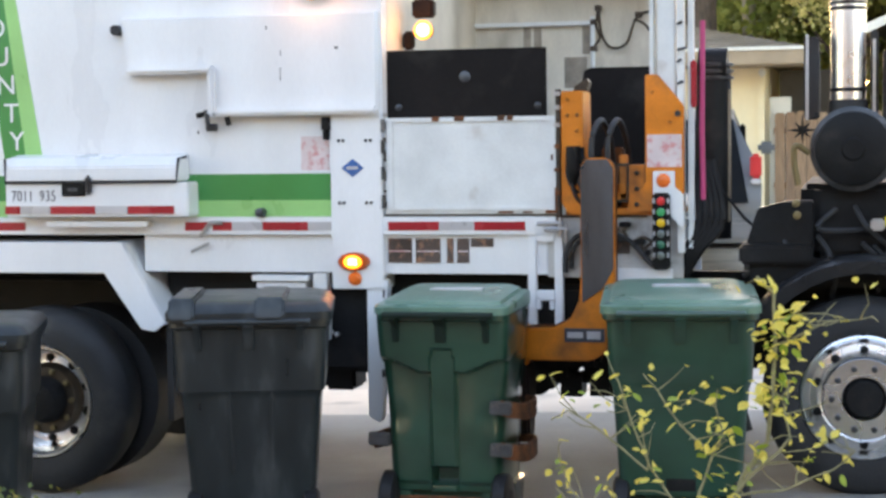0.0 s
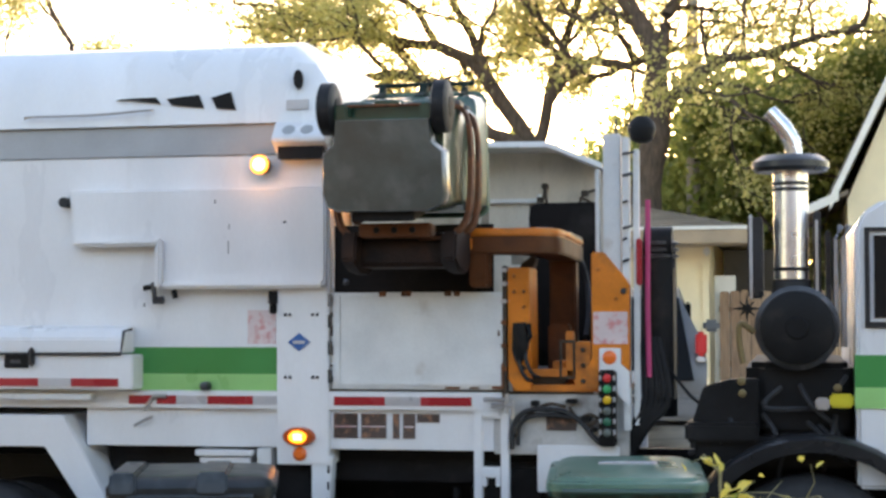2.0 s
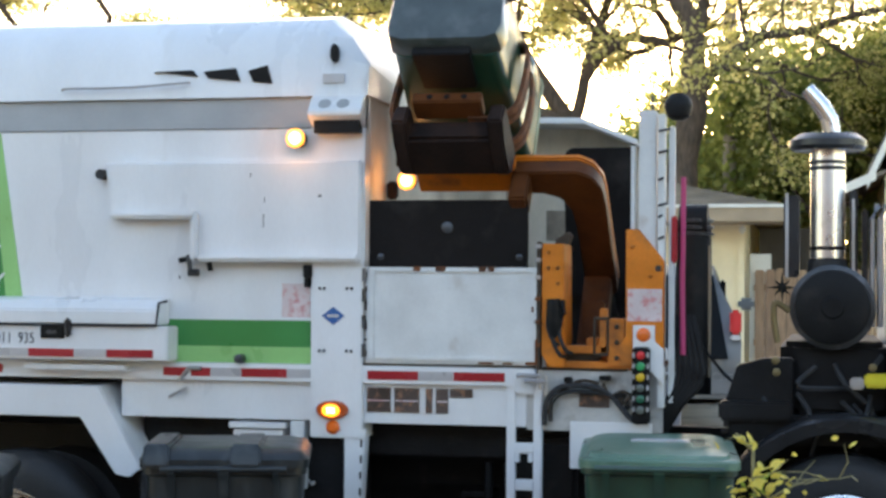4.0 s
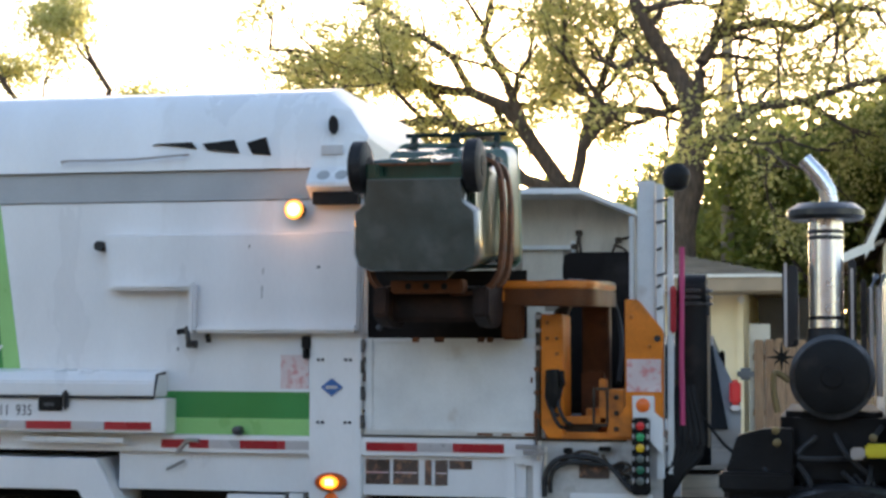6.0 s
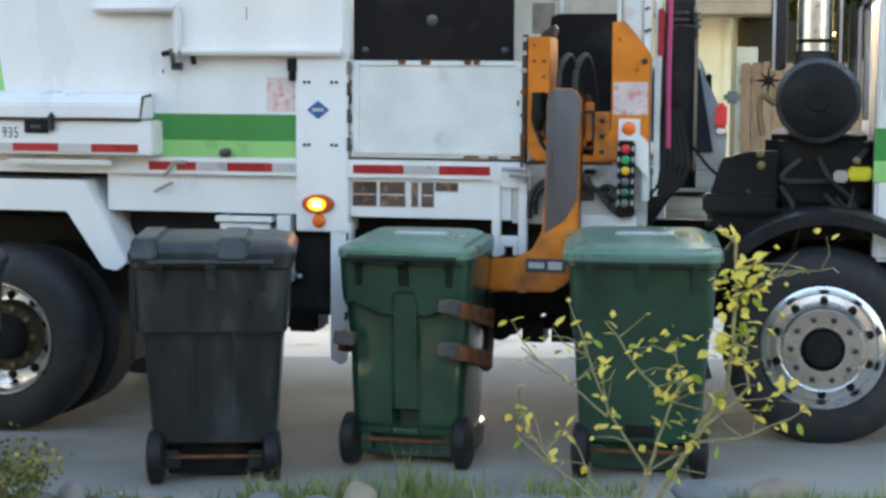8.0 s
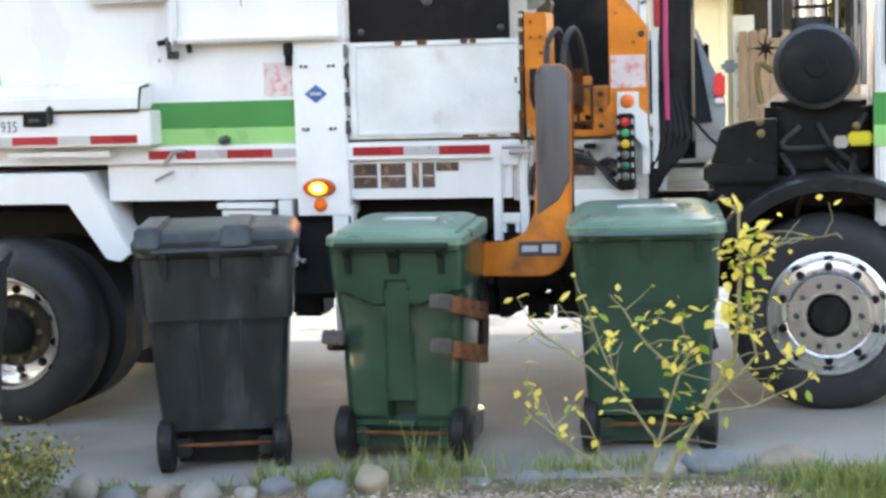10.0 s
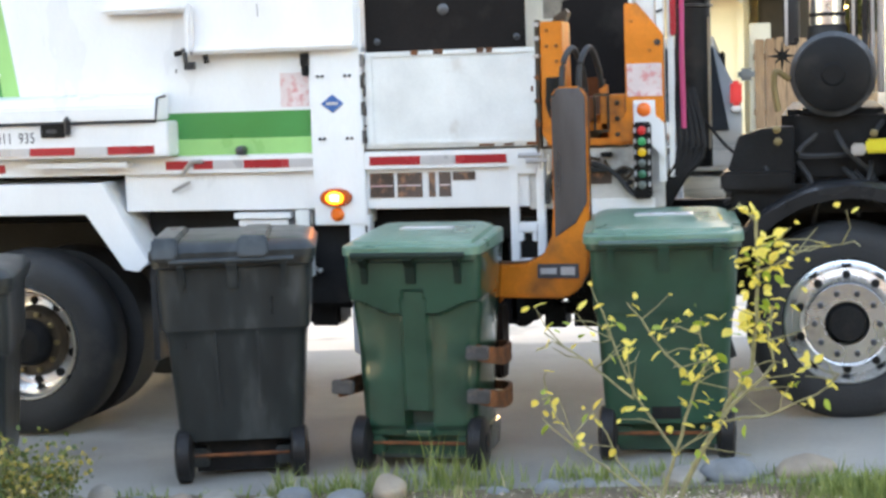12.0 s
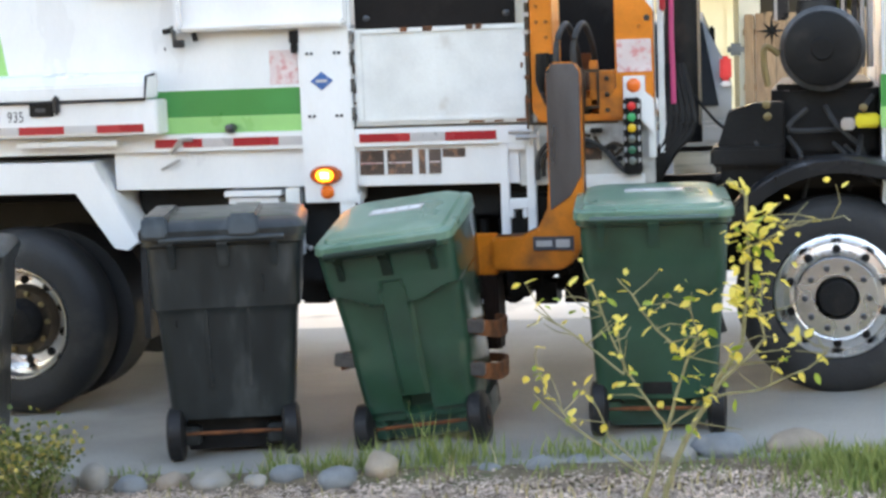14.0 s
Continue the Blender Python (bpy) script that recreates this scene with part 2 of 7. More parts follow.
def quick(name, material, parent, *boxes, bevel=0.0, label=""):
    bm = bmesh.new()
    for b in boxes:
        box(bm, *b)
    return part(name, bm, material, parent, label, bevel)


# ---- ground ----
def gz(x):
    """The street falls gently along its length."""
    return 0.0355 * (max(-14.0, min(10.0, x)) + 1.81)


def sheet(name, material, x0, x1, y0, y1, lift, label, category, step=None, wob=0.0, thick=0.0):
    bm = bmesh.new()
    xs = [x for x in (x0, -14.0, 10.0, x1) if x0 <= x <= x1]
    if step:
        n = max(1, int((x1 - x0) / step))
        xs = [x0 + (x1 - x0) * i / n for i in range(n + 1)]
    ys = [y0, y1]
    if step:
        n = max(1, int((y1 - y0) / step))
        ys = [y0 + (y1 - y0) * i / n for i in range(n + 1)]
    xs = sorted(set(xs))
    g = [[bm.verts.new((x, y, gz(x) + lift + wob * noise.noise((x * 1.3, y * 1.3, 0)))) for y in ys] for x in xs]
    for a, b in zip(g, g[1:]):
        for j in range(len(ys) - 1):
            bm.faces.new((a[j], b[j], b[j + 1], a[j + 1]))
    if thick:
        r = bmesh.ops.extrude_face_region(bm, geom=list(bm.faces))
        bmesh.ops.translate(bm, vec=(0, 0, -thick), verts=[v for v in r["geom"] if isinstance(v, bmesh.types.BMVert)])
    return solid(name, material, (0, 0, 0), label, category, bm, kind="structure", smooth=False)


sheet("ground", SOIL, -900, 900, -60, 2500, -0.05, "dry bare soil ground under the yards and the street", "ground")
sheet("road", ASPHALT, -120, 120, 7.22, 11.4, -0.001, "grey worn asphalt street with lighter traffic lanes", "road", thick=0.04)
# far lane: the open-sky brightness beyond the truck is put into the pale colour
sheet("pavement", CONCRETE, -120, 120, 11.4, 14.4, 0.0, "concrete gutter and far lane of the street, brighter light put into the pale colour", "pavement", thick=0.04)

# plain unseen wall added behind the viewer, closing the yard to darken reflections
bm = bmesh.new()
box(bm, -16, 16, -9.3, -9.0, -0.6, 6.8)
solid("wall_behind", SHADE_WALL, (0, 0, 0), "plain unseen dark brown wall added behind the viewer to darken reflections", "wall", bm, kind="structure", smooth=False)

# ---- garbage truck ----
Y0 = 8.66          # the truck's side
YB = 11.1          # its far side
TRUCK = thing("garbage_truck", (-1.8, 9.9, 0.0), "white side-loading garbage truck with green stripes and orange lift arm", "garbage truck")


def truck_body():
    bm = bmesh.new()
    mid = 0.5 * (Y0 + YB)
    half = [(Y0 + 0.02, 1.42), (Y0 + 0.02, 2.73), (Y0 + 0.13, 2.75), (Y0 + 0.1, 2.90)]
    far = [(2 * mid - y, z) for y, z in reversed(half)]
    prism_x(bm, half + far, -8.6, -2.38)
    body = part("body", bm, WHITE, TRUCK, "white steel refuse body", 0.004)
    # grey strip paints the shade of the recess under the roof hood
    bm = bmesh.new()
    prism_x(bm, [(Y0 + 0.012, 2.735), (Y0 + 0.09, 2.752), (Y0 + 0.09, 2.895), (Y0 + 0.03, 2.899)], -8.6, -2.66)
    part("recess_band", bm, GREY, body, "recessed band, its shade put into the grey colour")
    # domed roof hood with a chamfered front end
    bm = bmesh.new()
    sec = [(Y0 + 0.0, 2.902), (Y0 + 0.02, 3.1), (Y0 + 0.08, 3.24), (Y0 + 0.2, 3.34), (Y0 + 0.45, 3.40), (YB - 0.45, 3.40), (YB - 0.2, 3.34), (YB, 3.1), (YB, 2.902)]
    rows = []
    for x, top in ((-8.6, 9), (-2.63, 9), (-2.47, 3.22), (-2.36, 3.06)):
        rows.append([bm.verts.new((x, y, min(z, top))) for y, z in sec])
    for a, b in zip(rows, rows[1:]):
        for i in range(len(sec) - 1):
            bm.faces.new((a[i], b[i], b[i + 1], a[i + 1]))
        bm.faces.new((a[-1], b[-1], b[0], a[0]))
    bm.faces.new(rows[0][::-1])
    bm.faces.new(rows[-1])
    hood = part("roof_hood", bm, WHITE, body, "white domed roof hood")
    for i, (x0, x1, za, zb) in enumerate(((-3.575, -3.32, 3.043, 3.02), (-3.285, -3.075, 3.05, 2.99), (-3.03, -2.895, 3.06, 2.975))):
        bm = bmesh.new()
        prism(bm, [(x0, 3.045), (x0 + 0.03, zb + 0.01 + 0.01 * (2 - i)), (x1, zb), (x1 - 0.03, za + 0.012)], Y0 - 0.004, Y0 + 0.03)
        part("vent_slot", bm, BLACK, body, "dark tapered vent slot")
    bm = bmesh.new()
    tube(bm, [(-4.1, Y0 - 0.02, 2.955), (-4.05, Y0 - 0.04, 2.962), (-3.7, Y0 - 0.04, 2.962), (-3.4, Y0 - 0.04, 2.98), (-3.36, Y0 - 0.01, 2.985)], 0.007, 6, True)
    part("grab_rail", bm, ALU, body)
    bm = bmesh.new()
    lathe(bm, [(-0.012, 0.024), (0.02, 0.024)], (0, 0, 0), "y", 16)
    for v in bm.verts:
        v.co.z *= 2.1
    bm.transform(Matrix.Translation((-2.545, Y0, 3.13)))
    part("marker_lens", bm, BLACK, body, "dark oval marker lens")
    quick("warning_label", SILVER_TAPE, body, (-2.61, -2.49, Y0 - 0.006, Y0 + 0.02, 2.97, 3.02), label="small white warning label with faint print")
    return body


BODY = truck_body()


def body_details():
    # L-shaped side cover, standing proud, with a raised rim along its lower edge
    out = [(-3.84, 2.556), (-3.80, 2.245), (-3.325, 2.243), (-3.325, 2.014), (-2.385, 2.012), (-2.385, 2.556)]
    bm = bmesh.new()
    prism(bm, out[::-1], Y0 - 0.035, Y0 + 0.03)
    cover = part("side_cover", bm, WHITE, TRUCK, "raised white L-shaped side cover", 0.012, 3)
    for x0, x1, z0, z1 in ((-3.80, -3.29, 2.245, 2.285), (-3.325, -3.285, 2.014, 2.285), (-3.29, -2.385, 2.014, 2.055)):
        bm = bmesh.new()
        box(bm, x0, x1, Y0 - 0.085, Y0 - 0.03, z0, z1)
        part("rim", bm, WHITE, cover, bevel=0.014)
    for x, z in ((-3.86, 2.49),):
        bm = bmesh.new()
        tube(bm, [(x, Y0 + 0.02, z), (x, Y0 - 0.05, z)], 0.028, 12)
        part("rubber_stop", bm, RUBBER, TRUCK)
    # latch hardware below the cover
    bm = bmesh.new()
    tube(bm, [(-3.40, Y0 - 0.03, 2.02), (-3.34, Y0 - 0.03, 2.03)], 0.016, 8)
    part("latch", bm, BLACK, TRUCK, "small dark latch fitting")
    bm = bmesh.new()
    tube(bm, [(-3.345, Y0 - 0.04, 2.05), (-3.335, Y0 - 0.04, 1.97)], 0.014, 8)
    part("latch", bm, STEEL_WORN, TRUCK)
    bm = bmesh.new()
    tube(bm, [(-3.345, Y0 - 0.03, 1.955), (-3.29, Y0 - 0.03, 1.955)], 0.022, 8)
    part("latch", bm, STEEL_WORN, TRUCK)
    bm = bmesh.new()
    tube(bm, [(-3.23, Y0 - 0.03, 2.01), (-3.22, Y0 - 0.03, 1.965)], 0.016, 8)
    part("latch", bm, BLACK, TRUCK, "small dark latch fitting")
    quick("latch", BLACK, TRUCK, (-2.70, -2.655, Y0 - 0.04, Y0 + 0.03, 1.93, 2.0), bevel=0.005)
    quick("latch_pin", BLACK, TRUCK, (-2.69, -2.67, Y0 - 0.05, Y0 + 0.03, 1.88, 1.93), bevel=0.005)
    for x, z, h, w in ((-2.925, 2.20, 0.07, 0.004), (-2.92, 2.33, 0.03, 0.004), (-3.0, 2.47, 0.02, 0.006), (-3.42, 1.92, 0.02, 0.008), (-2.62, 2.36, 0.012, 0.02)):
        quick("scuff", STEEL_WORN, cover, (x, x + w, Y0 - 0.0365 if z > 2 else Y0 + 0.018, Y0 + 0.03, z, z + h))
    # painted stripes and banner
    e = Y0 + 0.016
    quick("green_stripe", GREEN_D, TRUCK, (-8.5, -2.662, e, Y0 + 0.03, 1.560, 1.702), label="dark green stripe")
    quick("green_stripe", GREEN_L, TRUCK, (-8.5, -2.662, e, Y0 + 0.03, 1.472, 1.560), label="light green stripe")
    bm = bmesh.new()
    prism(bm, [(-4.57, 1.80), (-4.44, 1.80), (-4.555, 2.726), (-4.70, 2.726)], e, Y0 + 0.03)
    part("banner", bm, GREEN_D, TRUCK, "dark green slanted banner")
    bm = bmesh.new()
    prism(bm, [(-4.44, 1.80), (-4.34, 1.80), (-4.485, 2.726), (-4.555, 2.726)], e, Y0 + 0.03)
    part("banner", bm, GREEN_L, TRUCK, "light green slanted banner edge")
    for i, ch in enumerate("COUNTY"):
        x, z = -4.63 + 0.028 * i, 2.68 - 0.157 * i
        letters(ch, 0.15, (x, e - 0.003, z - 0.05), WHITE, TRUCK, "white letter on the banner")
    # faint red decals
    quick("decal", DECAL, TRUCK, (-2.83, -2.675, e, Y0 + 0.03, 1.72, 1.90), label="faded red printed notice")
    # reflective tape along the lower edge, red and silver in turn
    for x0, x1, red in ((-4.72, -4.44, 1), (-3.49, -3.36, 1), (-3.33, -3.22, 1), (-3.22, -3.05, 0), (-3.045, -2.79, 1), (-2.79, -2.66, 0), (-2.345, -2.07, 1), (-2.07, -1.885, 0), (-1.88, -1.61, 1)):
        quick("reflective_tape", RED_TAPE if red else SILVER_TAPE, TRUCK, (x0, x1, Y0 - 0.016, Y0 + 0.01, 1.398, 1.444))
    bm = bmesh.new()
    prism_x(bm, [(Y0 - 0.012, 1.375), (Y0 - 0.012, 1.468), (Y0 + 0.06, 1.475), (Y0 + 0.06, 1.375)], -8.6, -1.45)
    part("edge_rail", bm, WHITE, TRUCK, "white rail along the lower body edge", 0.004)
    # lower skirt under the body
    bm = bmesh.new()
    prism_x(bm, [(Y0 + 0.03, 1.17), (Y0 + 0.03, 1.40), (Y0 + 0.3, 1.40), (Y0 + 0.3, 1.17)], -3.75, -2.38)
    part("skirt", bm, WHITE, TRUCK, "white lower side skirt", 0.004)
    bm = bmesh.new()
    tube(bm, [(-3.40, Y0 - 0.02, 1.37), (-3.34, Y0 - 0.03, 1.44), (-3.27, Y0 - 0.03, 1.44)], 0.012, 6)
    tube(bm, [(-3.36, Y0, 1.33), (-3.46, Y0 - 0.01, 1.28)], 0.008, 6)
    part("fitting", bm, ALU, TRUCK)
    bm = bmesh.new()
    lathe(bm, [(-0.05, 0.012), (-0.045, 0.024), (0.01, 0.026)], (-3.055, Y0, 1.495), "y", 14)
    part("valve_cap", bm, STEEL_WORN, TRUCK)


def letters(text, size, loc, material, parent, label="", width=1.0):
    cu = bpy.data.curves.new("letter", "FONT")
    cu.body, cu.size, cu.align_x, cu.extrude = text, size, "CENTER", 0.001
    tmp = bpy.data.objects.new("letter", cu)
    scene.collection.objects.link(tmp)
    bpy.context.view_layer.update()
    me = bpy.data.meshes.new_from_object(tmp.evaluated_get(bpy.context.evaluated_depsgraph_get()))
    bpy.data.objects.remove(tmp)
    bm = bmesh.new()
    bm.from_mesh(me)
    bm.transform(Matrix.Translation(loc) @ pose(0, 0, 0, 90, 0, 0) @ Matrix.Diagonal((width, 1, 1, 1)))
    return part("letter", bm, material, parent, label, smooth=False)


DECAL = surface("faded_red_print", (0.72, 0.6, 0.6), 0.5, var=0.1, fine=70, stain=(0.6, 0.2, 0.2), amount=0.45, stain_scale=30)
PRINT = surface("dark_printed_decal", (0.1, 0.07, 0.06), 0.4, var=0.3, fine=60, stain=(0.35, 0.17, 0.1), amount=0.35, stain_scale=25)
INK = surface("dark_ink", (0.06, 0.06, 0.07), 0.5)
BLUE = surface("blue_sticker", (0.03, 0.12, 0.35), 0.4)
body_details()


def toolbox():
    x0, x1 = -4.49, -3.42
    yf = Y0 - 0.14
    bm = bmesh.new()
    box(bm, x0, x1, yf, Y0 + 0.02, 1.478, 1.665)
    tb = part("toolbox", bm, WHITE, TRUCK, "long white toolbox with a black lid seam", 0.008)
    bm = bmesh.new()
    prism_x(bm, [(yf - 0.012, 1.672), (yf - 0.012, 1.75), (yf + 0.03, 1.80), (Y0 + 0.02, 1.82), (Y0 + 0.02, 1.672)], x0 + 0.0, x1 - 0.05)
    part("lid", bm, WHITE, tb, bevel=0.008)
    bm = bmesh.new()
    tube(bm, [(x0 + 0.01, yf - 0.012, 1.80), (x0 + 0.01, yf - 0.016, 1.668), (x1 - 0.06, yf - 0.016, 1.668), (x1 - 0.045, yf - 0.012, 1.79), (x1 - 0.01, yf + 0.02, 1.80)], 0.008, 6)
    part("seal", bm, RUBBER, tb, "black rubber lid seal")
    lt = quick("latch", BLACK, tb, (-4.15, -4.01, yf - 0.014, yf + 0.01, 1.592, 1.662), bevel=0.006)
    quick("latch_handle", STEEL_WORN, tb, (-4.005, -3.97, yf - 0.035, yf, 1.60, 1.705), bevel=0.012)
    quick("latch_plate", STEEL_WORN, tb, (-4.115, -4.05, yf - 0.018, yf, 1.615, 1.64), bevel=0.004)
    for a, b, red in ((-4.49, -4.40, 1), (-4.40, -4.225, 0), (-4.22, -3.955, 1), (-3.955, -3.77, 0), (-3.765, -3.50, 1)):
        quick("reflective_tape", RED_TAPE if red else SILVER_TAPE, tb, (a, b, yf - 0.006, yf + 0.01, 1.495, 1.538))
    for i, ch in enumerate("7011 935"):
        if ch != " ":
            letters(ch, 0.084, (-4.437 + 0.0335 * i, yf - 0.002, 1.566), INK, tb, "dark grey painted digit", 0.72)
    quick("step_plate", WHITE, TRUCK, (-4.28, -3.68, Y0 - 0.09, Y0 + 0.0, 1.418, 1.452), bevel=0.008, label="flat white step plate")


toolbox()


def side_post():
    bm = bmesh.new()
    box(bm, -2.658, -2.372, Y0 - 0.02, Y0 + 0.2, 1.085, 2.02)
    post = part("side_post", bm, WHITE, TRUCK, "broad white post with rivets and lamps", 0.006)
    bm = bmesh.new()
    prism(bm, [(-2.47, 1.13), (-2.47, 0.40), (-2.41, 0.37), (-2.395, 0.40), (-2.355, 1.13)], Y0 - 0.01, Y0 + 0.08)
    part("drop_leg", bm, WHITE, post, "narrow white leg", 0.004)
    for k in range(6):
        z = 1.06 - 0.085 * k
        quick("slot", BLACK, post, (-2.383 + 0.006 * (1.06 - z) * -4, -2.37 + 0.006 * (1.06 - z) * -4, Y0 - 0.012, Y0 + 0.02, z - 0.022, z + 0.022), bevel=0.002)
    bm = bmesh.new()
    prism(bm, [(-2.595, 1.73), (-2.534, 1.682), (-2.473, 1.73), (-2.534, 1.778)], Y0 - 0.026, Y0)
    part("sticker", bm, BLUE, post, "small blue diamond sticker")
    quick("sticker_bar", SILVER_TAPE, post, (-2.566, -2.502, Y0 - 0.029, Y0 - 0.02, 1.722, 1.738))
    for x in (-2.61, -2.585, -2.46, -2.435):
        for z in (1.875, 1.545):
            bm = bmesh.new()
            lathe(bm, [(-0.03, 0.007), (-0.015, 0.01)], (x, Y0, z), "y", 8)
            part("rivet", bm, STEEL_WORN, post)
    bm = bmesh.new()
    lathe(bm, [(-0.05, 0.045), (-0.02, 0.052)], (0, 0, 0), "y", 24)
    for v in bm.verts:
        v.co.x *= 1.75
    bm.transform(Matrix.Translation((-2.535, Y0, 1.232)))
    amber = part("marker_lamp", bm, DARK_AMBER, post, "oval amber marker lamp, lit")
    bm = bmesh.new()
    lathe(bm, [(-0.055, 0.026), (-0.051, 0.034), (-0.04, 0.038)], (0, 0, 0), "y", 24)
    for v in bm.verts:
        v.co.x *= 1.45
    bm.transform(Matrix.Translation((-2.535, Y0, 1.232)))
    part("lit_lens", bm, AMBER, amber)
    bm = bmesh.new()
    for dx, dz in ((-0.016, 0.009), (0.0, 0.011), (0.016, 0.008), (-0.015, -0.009), (0.002, -0.008), (0.017, -0.01)):
        lathe(bm, [(-0.062, 0.003), (-0.058, 0.008), (-0.052, 0.009)], (-2.535 + dx, Y0, 1.232 + dz), "y", 10)
    part("bulb", bm, AMBER_HOT, amber, "glowing cluster of small bulbs")
    bm = bmesh.new()
    lathe(bm, [(-0.045, 0.02), (-0.03, 0.036), (-0.02, 0.037)], (-2.53, Y0, 1.142), "y", 20)
    part("reflector", bm, AMBER_OFF, post, "round orange reflector")
    # hinge knuckles up the edge towards the hopper door
    for z in (1.55, 1.7, 1.84, 1.95):
        bm = bmesh.new()
        tube(bm, [(-2.365, Y0 - 0.025, z - 0.035), (-2.365, Y0 - 0.025, z + 0.035)], 0.011, 8)
        part("hinge", bm, STEEL_WORN, post)


side_post()


def hopper():
    bm = bmesh.new()
    box(bm, -2.36, -1.435, Y0 - 0.012, Y0 + 0.05, 1.483, 1.99)
    door = part("hopper_door", bm, WHITE_WORN, TRUCK, "dented off-white hopper door with rusty edges", 0.005)
    for b in ((-2.345, -2.31, 1.50, 1.985), (-1.475, -1.44, 1.50, 1.985), (-2.31, -1.475, 1.50, 1.525), (-2.31, -1.475, 1.962, 1.985)):
        bm = bmesh.new()
        box(bm, b[0], b[1], Y0 - 0.022, Y0, b[2], b[3])
        part("door_rim", bm, WHITE_WORN, door, bevel=0.005)
    bm = bmesh.new()
    box(bm, -2.355, -1.50, Y0 + 0.03, Y0 + 0.05, 1.95, 2.345)
    flap = part("rubber_flap", bm, FLAP, TRUCK, "black rubber flap above the hopper door", 0.003)
    for x, z, r in ((-2.29, 2.045, 0.018), (-1.545, 2.045, 0.018), (-1.93, 2.20, 0.03)):
        bm = bmesh.new()
        lathe(bm, [(0.02, r * 0.6), (0.024, r), (0.032, r)], (x, Y0, z), "y", 16)
        part("washer", bm, STEEL_WORN, flap)
    for x in (-2.1, -1.98, -1.75, -1.7):
        quick("rust_chip", RUST, door, (x, x + 0.03 + 0.03 * ((x * 37) % 1), Y0 - 0.026, Y0, 1.968, 1.995), bevel=0.003)
    # hopper bin: floor, far wall, front wall and the body's bulkhead
    bm = bmesh.new()
    prism(bm, [(-2.38, 1.3), (-1.15, 1.3), (-1.15, 2.805), (-1.478, 2.94), (-2.38, 2.955)], YB - 0.08, YB)
    part("hopper_wall", bm, HOPPER, TRUCK, "dirty off-white far hopper wall")
    quick("hopper_wall", HOPPER, TRUCK, (-0.98, -0.92, Y0 + 0.35, Y0 + 1.3, 1.3, 2.05), label="dirty hopper front wall")
    quick("hopper_floor", BLACK, TRUCK, (-2.38, -0.98, Y0 + 0.05, YB - 0.08, 1.3, 1.34))
    quick("bulkhead", HOPPER, TRUCK, (-2.42, -2.37, Y0 + 0.1, YB - 0.05, 1.3, 2.9))
    quick("ledge", WHITE_WORN, TRUCK, (-2.37, -1.57, YB - 0.13, YB - 0.08, 2.603, 2.632), bevel=0.006)
    # side cheek between body and hopper opening
    quick("cheek", WHITE, TRUCK, (-2.40, -2.372, Y0 + 0.0, Y0 + 0.35, 2.0, 3.0), bevel=0.004)
    # hood over the far half of the hopper
    bm = bmesh.new()
    prism(bm, [(-2.37, 2.945), (-1.478, 2.931), (-1.140, 2.791), (-1.140, 2.809), (-1.478, 2.949), (-2.37, 2.963)], 10.64, YB + 0.06)
    hood = part("hopper_hood", bm, WHITE_WORN, TRUCK, "dull sloping hood over the hopper")
    bm = bmesh.new()
    prism(bm, [(-2.37, 2.942), (-1.479, 2.928), (-1.137, 2.787), (-1.137, 2.823), (-1.479, 2.965), (-2.37, 2.979)], 10.59, 10.64)
    part("hood_rim", bm, WHITE, hood, "white front rim of the hood", 0.004)
    # wires, pipe and brackets on the far hopper wall
    for k, pts in enumerate((((-1.55, 2.72), (-1.53, 2.56), (-1.49, 2.47), (-1.42, 2.45), (-1.36, 2.49), (-1.32, 2.6), (-1.28, 2.66), (-1.21, 2.68)), ((-1.55, 2.7), (-1.56, 2.6), (-1.54, 2.52), (-1.58, 2.46)), ((-1.32, 2.63), (-1.25, 2.6), (-1.2, 2.53)))):
        bm = bmesh.new()
        tube(bm, [(x, YB - 0.12 - 0.02 * (n % 2), z) for n, (x, z) in enumerate(pts)], 0.009, 6, True)
        part("wire", bm, GREASE, TRUCK, "greasy wire on the hopper wall")
    bm = bmesh.new()
    tube(bm, [(-1.585, YB - 0.13, 2.3), (-1.585, YB - 0.13, 2.66)], 0.016, 8)
    part("conduit", bm, WHITE_WORN, TRUCK)
    for x, z in ((-1.55, 2.71), (-1.29, 2.66), (-1.58, 2.62), (-1.58, 2.45)):
        quick("wire_clip", GREASE, TRUCK, (x - 0.02, x + 0.02, YB - 0.15, YB - 0.08, z - 0.018, z + 0.018), bevel=0.004)
    for x in (-2.05, -1.98, -1.66):
        quick("wall_stain", GREASE_THIN, TRUCK, (x, x + 0.05, YB - 0.083, YB - 0.078, 2.38 + 0.1 * (x + 2.05), 2.6))
    # bracket that carries the lamp over the hopper
    quick("lamp_bracket", FRAME_GRIME, TRUCK, (-2.30, -2.18, Y0 + 0.37, Y0 + 0.46, 2.54, 2.64), bevel=0.012, label="grimy brown lamp bracket")
    quick("lamp_cable_box", FRAME_GRIME, TRUCK, (-2.36, -2.30, Y0 + 0.4, Y0 + 0.46, 2.37, 2.47), bevel=0.012, label="grimy cable box beside the lamp")
    # dark seam, rust and latch rods round the door
    quick("door_seam", GREASE, door, (-2.37, -1.43, Y0 - 0.006, Y0 + 0.03, 1.474, 1.4825))
    for z, h in ((1.52, 0.03), (1.6, 0.012), (1.66, 0.05), (1.76, 0.06), (1.86, 0.03), (1.93, 0.04)):
        quick("edge_wear", GREASE, door, (-2.366, -2.352, Y0 - 0.016, Y0 + 0.02, z, z + h), bevel=0.002)
